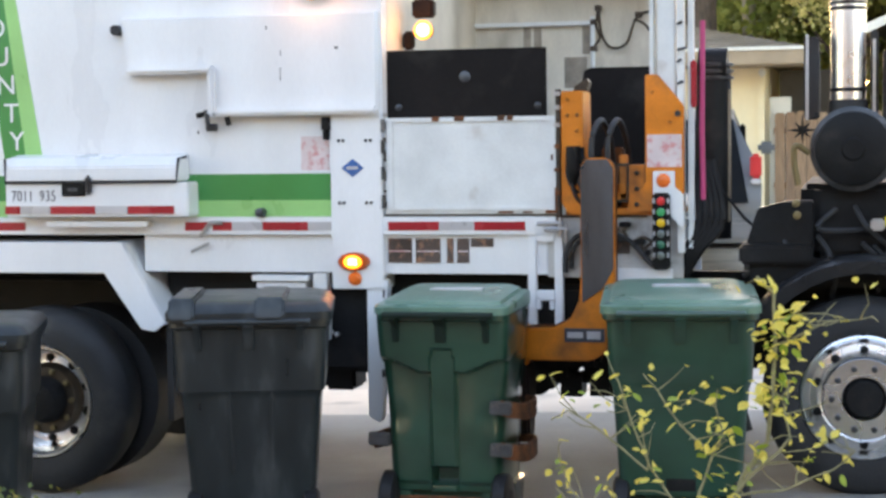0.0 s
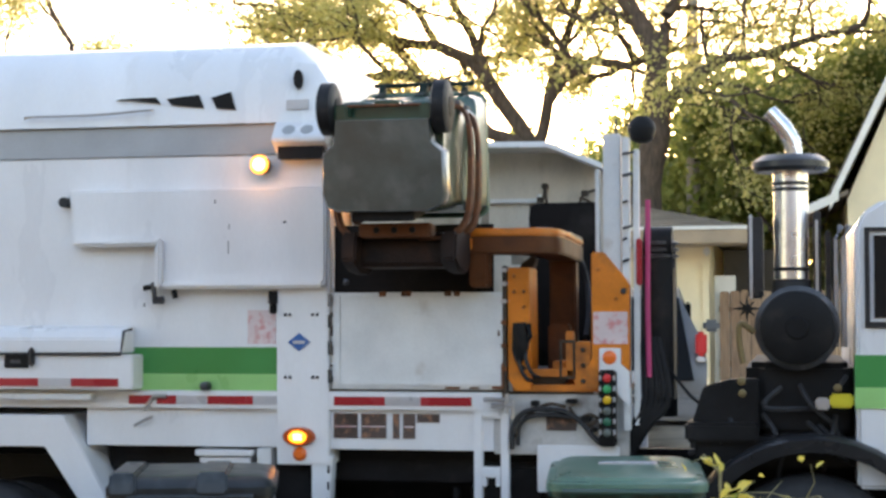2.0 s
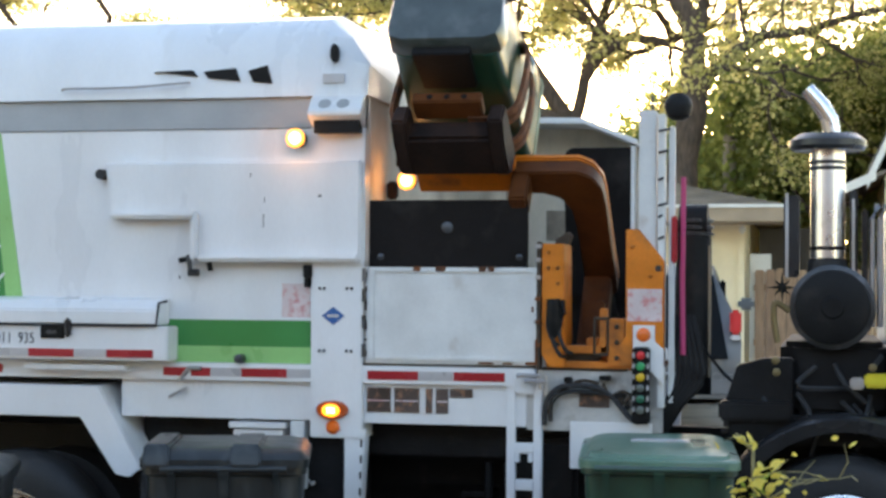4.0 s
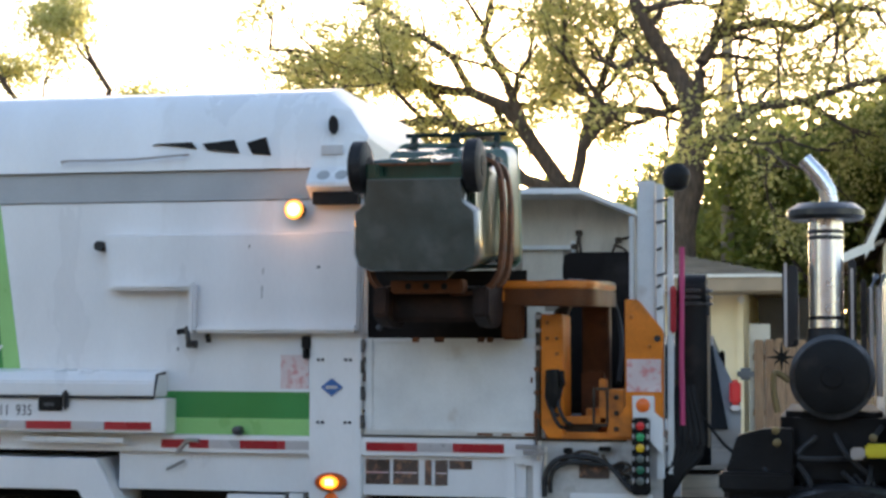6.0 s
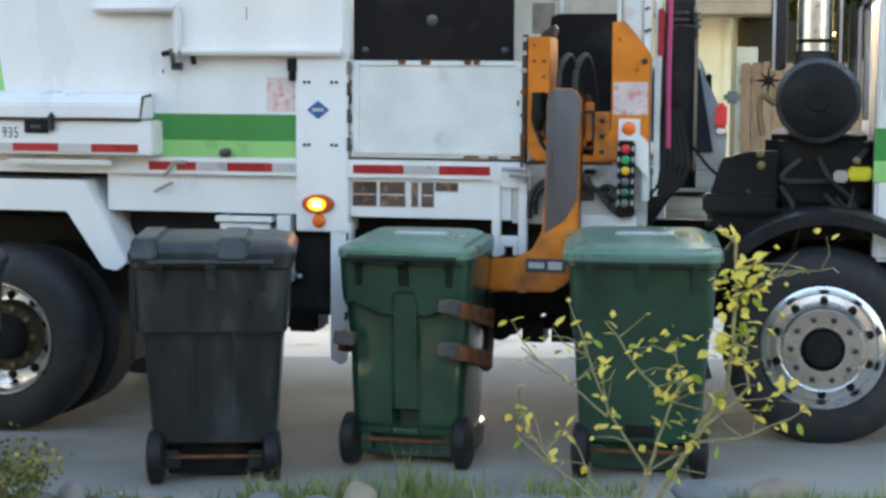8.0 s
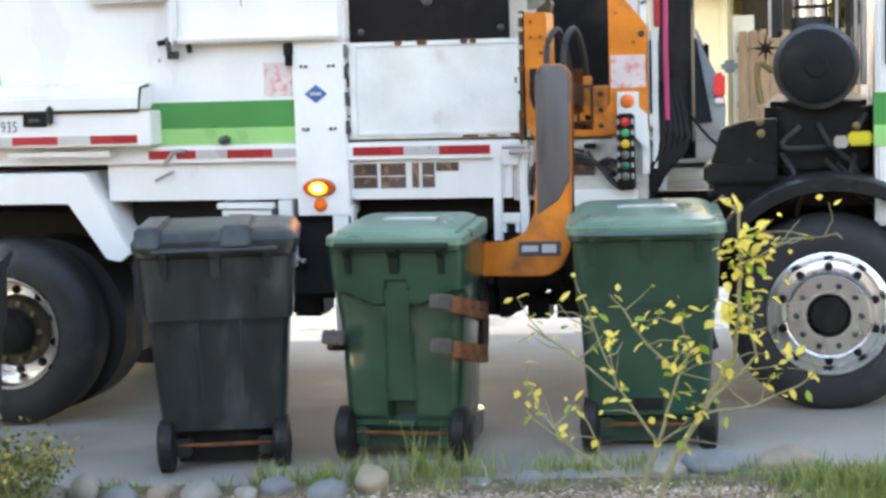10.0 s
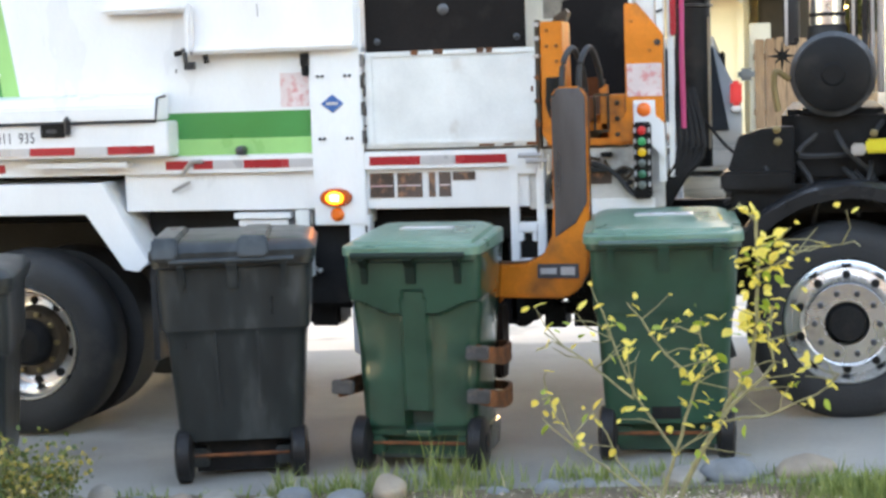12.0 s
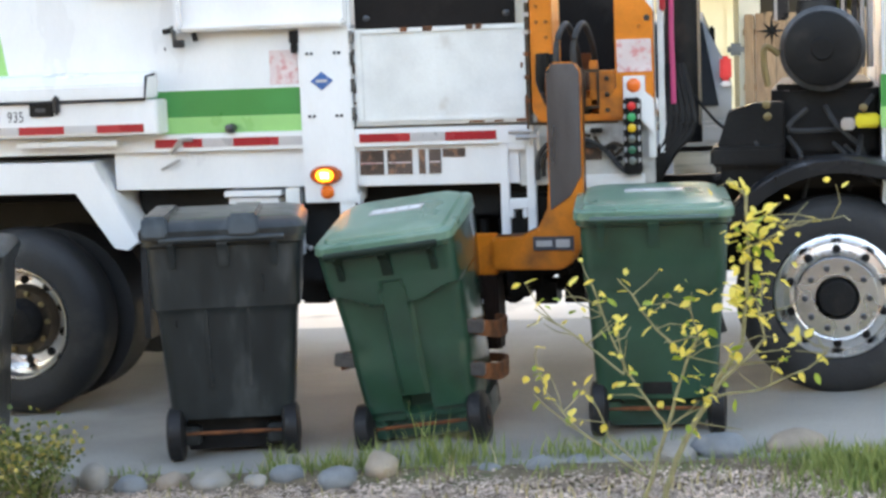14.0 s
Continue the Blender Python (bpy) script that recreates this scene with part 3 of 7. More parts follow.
    for x, z, w, h in ((-1.452, 1.5, 0.014, 0.12), (-1.5, 1.488, 0.06, 0.014), (-1.62, 1.489, 0.05, 0.008), (-1.75, 1.488, 0.08, 0.01), (-1.47, 1.76, 0.012, 0.03)):
        quick("rust_spot", RUST, door, (x, x + w, Y0 - 0.0245, Y0, z, z + h), bevel=0.002)
    for x0, x1, z in ((-1.54, -1.41, 1.435), (-1.5, -1.38, 1.405)):
        bm = bmesh.new()
        tube(bm, [(x0, Y0 - 0.05, z), (x1, Y0 - 0.05, z)], 0.012, 8)
        tube(bm, [(x1 - 0.01, Y0 - 0.05, z + 0.03), (x1 - 0.01, Y0 - 0.05, z - 0.07)], 0.01, 8)
        part("latch_rod", bm, ALU, TRUCK)
    quick("wall_stain", GREASE_THIN, TRUCK, (-1.78, -1.63, YB - 0.083, YB - 0.078, 2.2, 2.4))


hopper()


def work_lamps():
    for x, z, y in ((-2.74, 2.672, Y0 - 0.06), (-2.23, 2.47, Y0 + 0.35)):
        bm = bmesh.new()
        lathe(bm, [(0.08, 0.02), (0.06, 0.046), (0.0, 0.05), (-0.004, 0.048)], (x, y, z), "y", 20)
        lamp = part("work_lamp", bm, BLACK, TRUCK, "round work lamp, lit warm")
        bm = bmesh.new()
        lathe(bm, [(-0.016, 0.036), (-0.014, 0.05), (-0.004, 0.054)], (x, y, z), "y", 20)
        part("lens", bm, LAMP_RING, lamp, "amber rim of the lit lens")
        bm = bmesh.new()
        lathe(bm, [(-0.03, 0.004), (-0.027, 0.026), (-0.015, 0.038)], (x, y, z), "y", 20)
        part("bulb", bm, LAMP_WARM, lamp, "bright yellow lamp core")
        bulb = new("work_light", bpy.data.lights.new("work_light", "POINT"))
        bulb.data.energy, bulb.data.color, bulb.data.shadow_soft_size = 0.22 if y < Y0 else 0.17, (1.0, 0.45, 0.12), 0.03
        bulb.matrix_basis = pose(x, y - 0.075, z)
    # white box with two round ventilators, above a black block for recess shade
    bm = bmesh.new()
    prism_x(bm, [(Y0 - 0.1, 2.81), (Y0 - 0.02, 2.90), (Y0 + 0.05, 2.90), (Y0 + 0.05, 2.70), (Y0 - 0.1, 2.79)], -2.665, -2.372)
    bx = part("vent_box", bm, WHITE, TRUCK, "white slanted box with two round vents", 0.004)
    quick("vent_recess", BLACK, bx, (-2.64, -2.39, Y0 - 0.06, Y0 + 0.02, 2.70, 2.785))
    for x in (-2.58, -2.48):
        bm = bmesh.new()
        lathe(bm, [(-0.002, 0.034), (0.006, 0.04), (0.006, 0.0301), (0.012, 0.02), (0.012, 0.001)][:3], (0, 0, 0), "y", 20)
        bm.transform(Matrix.Translation((x, Y0 - 0.062, 2.853)) @ pose(0, 0, 0, -41, 0, 0))
        part("vent", bm, GREY, bx)


work_lamps()


def lift_bay():
    """The orange bay in which the lift arm turns, and what stands round it."""
    ya, yb = Y0 - 0.01, Y0 + 0.35
    bm = bmesh.new()
    prism(bm, [(-1.42, 2.115), (-1.42, 1.54), (-1.38, 1.48), (-1.30, 1.48), (-1.30, 1.56), (-1.305, 2.115)], ya, ya + 0.28)
    bay = part("lift_bay", bm, ORANGE, TRUCK, "orange steel lift bay", 0.006)
    bm = bmesh.new()
    prism(bm, [(-0.985, 2.19), (-0.985, 1.64), (-1.02, 1.60), (-1.02, 1.49), (-0.79, 1.49), (-0.79, 2.03), (-0.92, 2.19)][::-1], ya, ya + 0.06)
    part("side_plate", bm, ORANGE, bay, "orange side plate with a clipped corner", 0.005)
    quick("floor_plate", ORANGE_MID, bay, (-1.40, -0.8, ya + 0.02, yb, 1.475, 1.51), (-1.20, -0.98, ya + 0.1, yb, 1.50, 1.63), bevel=0.005)
    # black sheet adds the dark shade deep behind the bay
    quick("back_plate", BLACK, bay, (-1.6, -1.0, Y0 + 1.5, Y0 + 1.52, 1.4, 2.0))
    quick("inner_column", ORANGE_SHADE, bay, (-1.27, -1.15, Y0 + 0.42, Y0 + 0.5, 1.48, 1.82), bevel=0.01, label="grimy inner column, shade put into its dark orange")
    quick("cross_bar", ORANGE_MID, bay, (-1.36, -1.08, ya + 0.01, ya + 0.05, 1.552, 1.592), (-1.12, -1.078, ya + 0.01, ya + 0.06, 1.55, 1.785), (-1.36, -1.33, ya + 0.01, ya + 0.06, 1.53, 1.80), bevel=0.006)
    quick("side_block", ORANGE_MID, bay, (-1.075, -0.99, ya + 0.004, ya + 0.2, 1.487, 1.732), bevel=0.006, label="orange block beside the arm slot")
    for z in (1.53, 1.61, 1.69):
        bm = bmesh.new()
        lathe(bm, [(-0.014, 0.009), (-0.01, 0.013), (0.01, 0.014)], (-1.03, ya, z), "y", 6)
        part("bolt", bm, GREASE, bay)
    # greasy frame with a dark slot that guides the arm
    quick("slot_frame", GREASE, bay, (-1.152, -1.14, ya, ya + 0.03, 1.54, 1.74), (-1.14, -1.07, ya, ya + 0.03, 1.725, 1.74), (-1.14, -1.07, ya, ya + 0.03, 1.54, 1.555), (-1.082, -1.07, ya, ya + 0.03, 1.555, 1.725), bevel=0.004, label="greasy slot frame")
    quick("tray", GREASE, bay, (-1.33, -1.12, ya + 0.06, ya + 0.3, 1.51, 1.56), bevel=0.01, label="grease-filled tray")
    # rusty guide rail with clamps on the hopper side
    quick("guide_rail", GREASE, bay, (-1.445, -1.424, ya - 0.012, ya + 0.06, 1.44, 2.125), bevel=0.004, label="dark rusty guide rail")
    for z in (1.58, 1.7, 1.82, 1.93, 2.02, 2.09):
        quick("rail_clamp", RUST if z < 1.9 else ALU, bay, (-1.452, -1.418, ya - 0.024, ya + 0.01, z, z + 0.022), bevel=0.004)
    for x, z in ((-1.385, 1.99), (-1.335, 1.99), (-1.385, 2.07), (-1.335, 1.91), (-0.86, 1.95), (-0.95, 2.1)):
        bm = bmesh.new()
        lathe(bm, [(-0.01, 0.007), (-0.006, 0.01), (0.01, 0.011)], (x, ya, z), "y", 6)
        part("bolt", bm, ORANGE_MID, bay)
    bm = bmesh.new()
    prism(bm, [(-1.37, 2.115), (-1.30, 2.115), (-1.285, 2.16), (-1.30, 2.18), (-1.36, 2.14)], ya + 0.1, ya + 0.2)
    part("hook_plate", bm, GREASE, bay)
    for k, (x, z) in enumerate(((-1.345, 1.60), (-1.31, 1.62), (-1.37, 1.66))):
        bm = bmesh.new()
        tube(bm, [(x, ya - 0.01, z + 0.12), (x - 0.012, ya - 0.03, z + 0.03), (x + 0.02, ya - 0.02, z - 0.05), (x + 0.05, ya + 0.02, z - 0.07)], 0.01, 6, True)
        part("motor_hose", bm, RUBBER, bay)
    bm = bmesh.new()
    tube(bm, [(-1.355, ya - 0.015, 1.83), (-1.35, ya - 0.02, 1.70), (-1.36, ya - 0.015, 1.63)], [0.035, 0.045, 0.02], 10)
    tube(bm, [(-1.31, ya - 0.01, 1.82), (-1.30, ya - 0.03, 1.76), (-1.33, ya - 0.02, 1.72)], 0.016, 8)
    part("hydraulic_motor", bm, BLACK, bay)
    bm = bmesh.new()
    lathe(bm, [(-0.012, 0.014), (0.01, 0.02)], (-0.82, ya, 1.99), "y", 10)
    part("bolt", bm, STEEL_WORN, bay)
    quick("notice", DECAL, bay, (-0.975, -0.80, ya - 0.004, ya + 0.02, 1.72, 1.885), label="white notice with faded red print")
    # white sign plate with an orange round reflector, and the push-button strip under it
    bm = bmesh.new()
    prism(bm, [(-0.945, 1.70), (-0.945, 1.56), (-0.79, 1.40), (-0.79, 1.58), (-0.835, 1.62), (-0.835, 1.70)], ya - 0.02, ya)
    plate = part("reflector_plate", bm, WHITE, TRUCK, "white plate with a round orange reflector", 0.003)
    bm = bmesh.new()
    lathe(bm, [(-0.035, 0.02), (-0.026, 0.034), (-0.02, 0.036)], (-0.892, ya, 1.652), "y", 20)
    part("reflector", bm, AMBER_OFF, plate)
    bm = bmesh.new()
    box(bm, -0.947, -0.857, ya - 0.05, ya, 1.20, 1.59)
    strip = part("button_strip", bm, BLACK, TRUCK, "black push-button control strip", 0.01)
    for i, c in enumerate((BTN_R, BTN_G, BTN_Y, BTN_W, BTN_G2, BTN_W)):
        bm = bmesh.new()
        lathe(bm, [(-0.075, 0.014), (-0.07, 0.021), (-0.05, 0.022)], (-0.902, ya, 1.548 - 0.055 * i), "y", 14)
        part("button", bm, c, strip)
    for i in range(6):
        for x in (-0.938, -0.866):
            quick("tick", SILVER_TAPE, strip, (x - 0.006, x + 0.006, ya - 0.053, ya - 0.04, 1.537 - 0.055 * i, 1.562 - 0.055 * i))
    # white mast and the pipes beside it
    bm = bmesh.new()
    box(bm, -0.925, -0.835, Y0 + 0.02, Y0 + 0.12, 2.05, 2.80)
    mast = part("mast", bm, WHITE_WORN, TRUCK, "white steel mast", 0.006)
    quick("mast_channel", WHITE_WORN, mast, (-0.965, -0.945, Y0 + 0.02, Y0 + 0.1, 1.9, 2.62), (-0.825, -0.79, Y0 + 0.0, Y0 + 0.1, 1.28, 2.78), (-0.775, -0.745, Y0 + 0.06, Y0 + 0.12, 1.3, 2.72), bevel=0.004)
    bm = bmesh.new()
    tube(bm, [(-0.86, Y0 + 0.07, 2.78), (-0.86, Y0 + 0.07, 2.88)], 0.008, 6)
    for z, l in ((2.14, 0.03), (2.25, 0.02), (2.31, 0.045), (2.44, 0.025), (2.58, 0.05), (2.69, 0.06)):
        part("mast_clip", bm, STEEL_WORN, mast)
        bm = bmesh.new()
        tube(bm, [(-0.822, Y0 - 0.01, z), (-0.822 + l, Y0 + 0.0, z + 0.012)], 0.007, 6)
    part("pipe", bm, STEEL_WORN, mast)
    bm = bmesh.new()
    lathe(bm, [(-0.07, 0.03), (-0.05, 0.06), (0.0, 0.075), (0.04, 0.065), (0.07, 0.03)], (-0.735, Y0 + 0.15, 2.83), "z", 18)
    part("mast_beacon", bm, BLACK, mast, "dark rounded beacon")
    bm = bmesh.new()
    tube(bm, [(-0.70, Y0 + 0.08, 2.46), (-0.705, Y0 + 0.08, 1.9), (-0.70, Y0 + 0.08, 1.55)], 0.014, 8)
    part("pink_pipe", bm, PINK, TRUCK, "faded magenta vertical pipe")
    quick("red_guard", RED_TAPE, TRUCK, (-0.76, -0.73, Y0 + 0.04, Y0 + 0.08, 2.02, 2.26), bevel=0.008)
    bm = bmesh.new()
    tube(bm, [(-0.675, Y0 + 0.45, 1.33), (-0.675, Y0 + 0.45, 2.2), (-0.675, Y0 + 0.45, 2.27), (-0.675, Y0 + 0.45, 2.29)], [0.095, 0.095, 0.085, 0.05], 20)
    tube(bm, [(-0.75, Y0 + 0.45, 2.24), (-0.6, Y0 + 0.45, 2.24)], 0.1, 12)
    can = part("black_canister", bm, BLACK, TRUCK, "tall black cylinder behind the mast")
    for z in (2.17, 2.205, 2.24):
        bm = bmesh.new()
        lathe(bm, [(0, 0.095), (0.004, 0.108), (0.016, 0.108), (0.02, 0.095)], (-0.675, Y0 + 0.45, z), "z", 24)
        part("clamp_band", bm, STEEL_WORN, can)
    # sunlight on the canister's right edge, painted as a tan strip
    quick("side_strip", SUNLIT_EDGE, can, (-0.602, -0.583, Y0 + 0.4, Y0 + 0.46, 1.42, 2.12), bevel=0.004, label="tan strip painting sunlight along the canister edge")
    for k in range(5):
        bm = bmesh.new()
        tube(bm, [(-0.74 + 0.02 * k, Y0 + 0.12, 1.75), (-0.72 + 0.03 * k, Y0 + 0.08, 1.45), (-0.78 + 0.018 * k, Y0 + 0.08, 1.30), (-0.88 + 0.022 * k, Y0 + 0.1, 1.08 + 0.02 * k), (-0.95 + 0.02 * k, Y0 + 0.12, 1.0)], 0.02, 8, True)
        part("cable", bm, BLACK, TRUCK)
    bm = bmesh.new()
    tube(bm, [(-0.62, Y0 + 0.2, 1.6), (-0.50, Y0 + 0.2, 1.45), (-0.42, Y0 + 0.2, 1.38)], 0.008, 6)
    part("cable", bm, BLACK, TRUCK)
    # frame face below the bay, with a decal and a looping hose
    quick("frame_face", FRAME_DIRTY, TRUCK, (-1.50, -0.80, Y0 + 0.03, Y0 + 0.2, 1.15, 1.475), bevel=0.004, label="scuffed white frame plate")
    quick("decal", PRINT, TRUCK, (-1.225, -1.07, Y0 + 0.024, Y0 + 0.05, 1.275, 1.35), label="dark printed safety decal")
    quick("splash_plate", WHITE, TRUCK, (-1.27, -0.85, Y0 + 0.0, Y0 + 0.05, 0.96, 1.20), bevel=0.004)
    bm = bmesh.new()
    tube(bm, [(-1.40, Y0 - 0.01, 1.18), (-1.39, Y0 - 0.02, 1.30), (-1.31, Y0 - 0.03, 1.38), (-1.15, Y0 - 0.02, 1.38), (-1.05, Y0 - 0.01, 1.33), (-0.98, Y0 - 0.02, 1.25), (-0.92, Y0 - 0.03, 1.21), (-0.86, Y0 - 0.02, 1.24)], 0.014, 8, True)
    tube(bm, [(-1.37, Y0, 1.2), (-1.36, Y0 - 0.01, 1.30), (-1.28, Y0 - 0.02, 1.355), (-1.1, Y0 - 0.01, 1.35)], 0.012, 8, True)
    part("looped_hose", bm, RUBBER, TRUCK)
    for pts in (((-1.02, 1.36), (-1.0, 1.3), (-0.96, 1.33), (-0.93, 1.3)), ((-1.1, 1.40), (-1.06, 1.34), (-1.0, 1.36), (-0.95, 1.34)), ((-1.38, 1.24), (-1.34, 1.33), (-1.22, 1.41), (-1.12, 1.4))):
        bm = bmesh.new()
        tube(bm, [(x, Y0 - 0.012, z) for x, z in pts], 0.009, 6, True)
        part("loom", bm, GREASE, TRUCK, "greasy wiring loom")
    for x, z, w, h in ((-1.04, 1.325, 0.05, 0.03), (-0.99, 1.27, 0.03, 0.025), (-1.30, 1.40, 0.04, 0.03), (-1.12, 1.415, 0.06, 0.025)):
        quick("connector", BLACK, TRUCK, (x, x + w, Y0 - 0.025, Y0 + 0.035, z, z + h), bevel=0.005)
    quick("grime_strip", GREASE, TRUCK, (-1.42, -0.98, Y0 + 0.022, Y0 + 0.04, 1.462, 1.476))


BTN_R = surface("red_button", (0.7, 0.03, 0.03), 0.3)
BTN_G = surface("green_button", (0.02, 0.35, 0.12), 0.3)
BTN_Y = surface("yellow_button", (0.8, 0.5, 0.02), 0.3)
BTN_W = surface("grey_button", (0.12, 0.14, 0.13), 0.3)
BTN_G2 = surface("dark_green_button", (0.02, 0.14, 0.08), 0.3)
SUNLIT_EDGE = surface("tan_sunlit_edge", (0.25, 0.2, 0.14), 0.6, var=0.15)
PINK = surface("faded_magenta_paint", (0.5, 0.05, 0.16), 0.5)
lift_bay()


def under_body():
    quick("lower_panel", WHITE, TRUCK, (-2.372, -1.50, Y0 + 0.02, Y0 + 0.1, 1.165, 1.385), bevel=0.004, label="white lower panel with dark safety decals")
    for x0, x1, z0, z1 in ((-2.355, -2.225, 1.225, 1.355), (-2.205, -2.07, 1.225, 1.355), (-2.035, -2.0, 1.225, 1.355), (-1.98, -1.915, 1.225, 1.355), (-1.905, -1.785, 1.31, 1.355)):
        d = quick("decal", PRINT, TRUCK, (x0, x1, Y0 + 0.014, Y0 + 0.05, z0, z1))
        if x1 - x0 > 0.05 and z1 - z0 > 0.1:
            quick("decal_line", DECAL, d, (x0 + 0.005, x1 - 0.005, Y0 + 0.012, Y0 + 0.03, 1.283, 1.29))
    quick("far_skirt", WHITE, TRUCK, (-8.6, -2.4, YB - 0.06, YB - 0.02, 0.9, 1.45), (-2.4, -0.9, YB - 0.06, YB - 0.02, 0.9, 1.35), label="white skirt on the far side")
    quick("body_floor", BLACK, TRUCK, (-8.5, -2.4, Y0 + 0.35, YB - 0.1, 1.30, 1.42))
    # ladder
    bm = bmesh.new()
    box(bm, -1.60, -1.555, Y0 - 0.005, Y0 + 0.04, 0.79, 1.40)
    lad = part("ladder", bm, WHITE, TRUCK, "white steel access ladder", 0.005)
    quick("rail", WHITE, lad, (-1.46, -1.415, Y0 - 0.005, Y0 + 0.04, 0.79, 1.40), bevel=0.005)
    for z in (1.335, 1.03, 0.84):
        quick("rung", WHITE, lad, (-1.56, -1.455, Y0 - 0.008, Y0 + 0.04, z, z + 0.055), bevel=0.008)
    for x in (-1.545, -1.475):
        quick("gusset", WHITE, lad, (x - 0.012, x + 0.012, Y0 - 0.006, Y0 + 0.04, 0.985, 1.03), bevel=0.004)
    # chassis rails, crossmembers, tanks and hoses in the dark under the truck
    quick("chassis_rail", BLACK, TRUCK, (-8.4, 2.3, 9.35, 9.45, 0.78, 1.06), bevel=0.006)
    quick("chassis_rail", BLACK, TRUCK, (-8.4, 2.3, 10.3, 10.4, 0.78, 1.06), bevel=0.006)
    for x in (-3.3, -2.5, -1.9, -1.2, -0.4):
        quick("crossmember", BLACK, TRUCK, (x, x + 0.12, 9.45, 10.3, 0.8, 1.0))
    quick("sub_frame", BLACK, TRUCK, (-3.7, -0.85, Y0 + 0.22, Y0 + 0.6, 0.98, 1.17), bevel=0.01)
    quick("hydraulic_tank", BLACK, TRUCK, (-2.80, -2.48, Y0 + 0.1, Y0 + 0.6, 0.62, 1.13), bevel=0.03)
    quick("skid_box", BLACK, TRUCK, (-1.62, -1.25, Y0 + 0.15, Y0 + 0.7, 0.66, 1.1), bevel=0.03)
    bm = bmesh.new()
    for k in range(4):
        if k:
            part("under_hose", bm, BLACK, TRUCK)
            bm = bmesh.new()
        tube(bm, [(-1.75 + 0.1 * k, Y0 + 0.3, 0.95), (-1.72 + 0.12 * k, Y0 + 0.3, 0.62 + 0.02 * k), (-1.5 + 0.1 * k, Y0 + 0.35, 0.58), (-1.3 + 0.1 * k, Y0 + 0.3, 0.75)], 0.025, 8, True)
    part("under_hose", bm, BLACK, TRUCK, "greasy hose under the frame")
    rr = random.Random(12)
    quick("valve_block", BLACK, TRUCK, (-2.80, -2.62, Y0 + 0.25, Y0 + 0.5, 0.50, 0.66), bevel=0.02)
    for k in range(16):
        x, z = rr.uniform(-1.85, -1.2), rr.uniform(0.5, 0.72)
        a, b, c = rr.uniform(0.04, 0.1), rr.uniform(0.04, 0.1), rr.uniform(0.04, 0.11)
        bm = bmesh.new()
        if k % 3 == 0:
            box(bm, x - a * 0.7, x + a, Y0 + 0.3, Y0 + 0.5, z - b * 0.5, z + c * 1.5)
        elif k % 3 == 1:
            lathe(bm, [(-0.06, 0.02), (-0.055, a * 0.8), (0.05, a * 0.8), (0.06, 0.02)], (x, Y0 + 0.35, z), "y", 14)
        else:
            box(bm, x - a, x + a, Y0 + 0.28, Y0 + 0.45, z - c, z + c)
        part("hydraulic_fitting", bm, BLACK, TRUCK, bevel=0.006 if k % 3 == 2 else 0)
    # small aluminium caps stand in for bright gaps under the truck
    for x, z in ((-2.70, 0.84), (-2.67, 0.83), (-2.72, 0.81)):
        bm = bmesh.new()
        lathe(bm, [(-0.03, 0.006), (-0.026, 0.013), (0.03, 0.014)], (x, Y0 + 0.1, z), "y", 8)
        part("pipe_end", bm, ALU, TRUCK)
    quick("drive_line", BLACK, TRUCK, (-3.8, -0.3, 9.7, 10.0, 0.55, 0.8), bevel=0.05)
    # spare white lid-like tray behind the dark bin
    bm = bmesh.new()
    for z, s in ((1.155, 0.0), (1.115, 0.02), (1.08, 0.035), (1.045, 0.05)):
        box(bm, -3.12 + s, -2.80 - s, Y0 + 0.0 + s, Y0 + 0.2, z - 0.032, z)
    part("ribbed_bucket", bm, WHITE, TRUCK, "white ribbed bucket on a side bracket", 0.004)
    quick("bucket_bracket", WHITE_WORN, TRUCK, (-2.78, -2.70, Y0 + 0.02, Y0 + 0.1, 0.80, 1.165), bevel=0.005)


under_body()


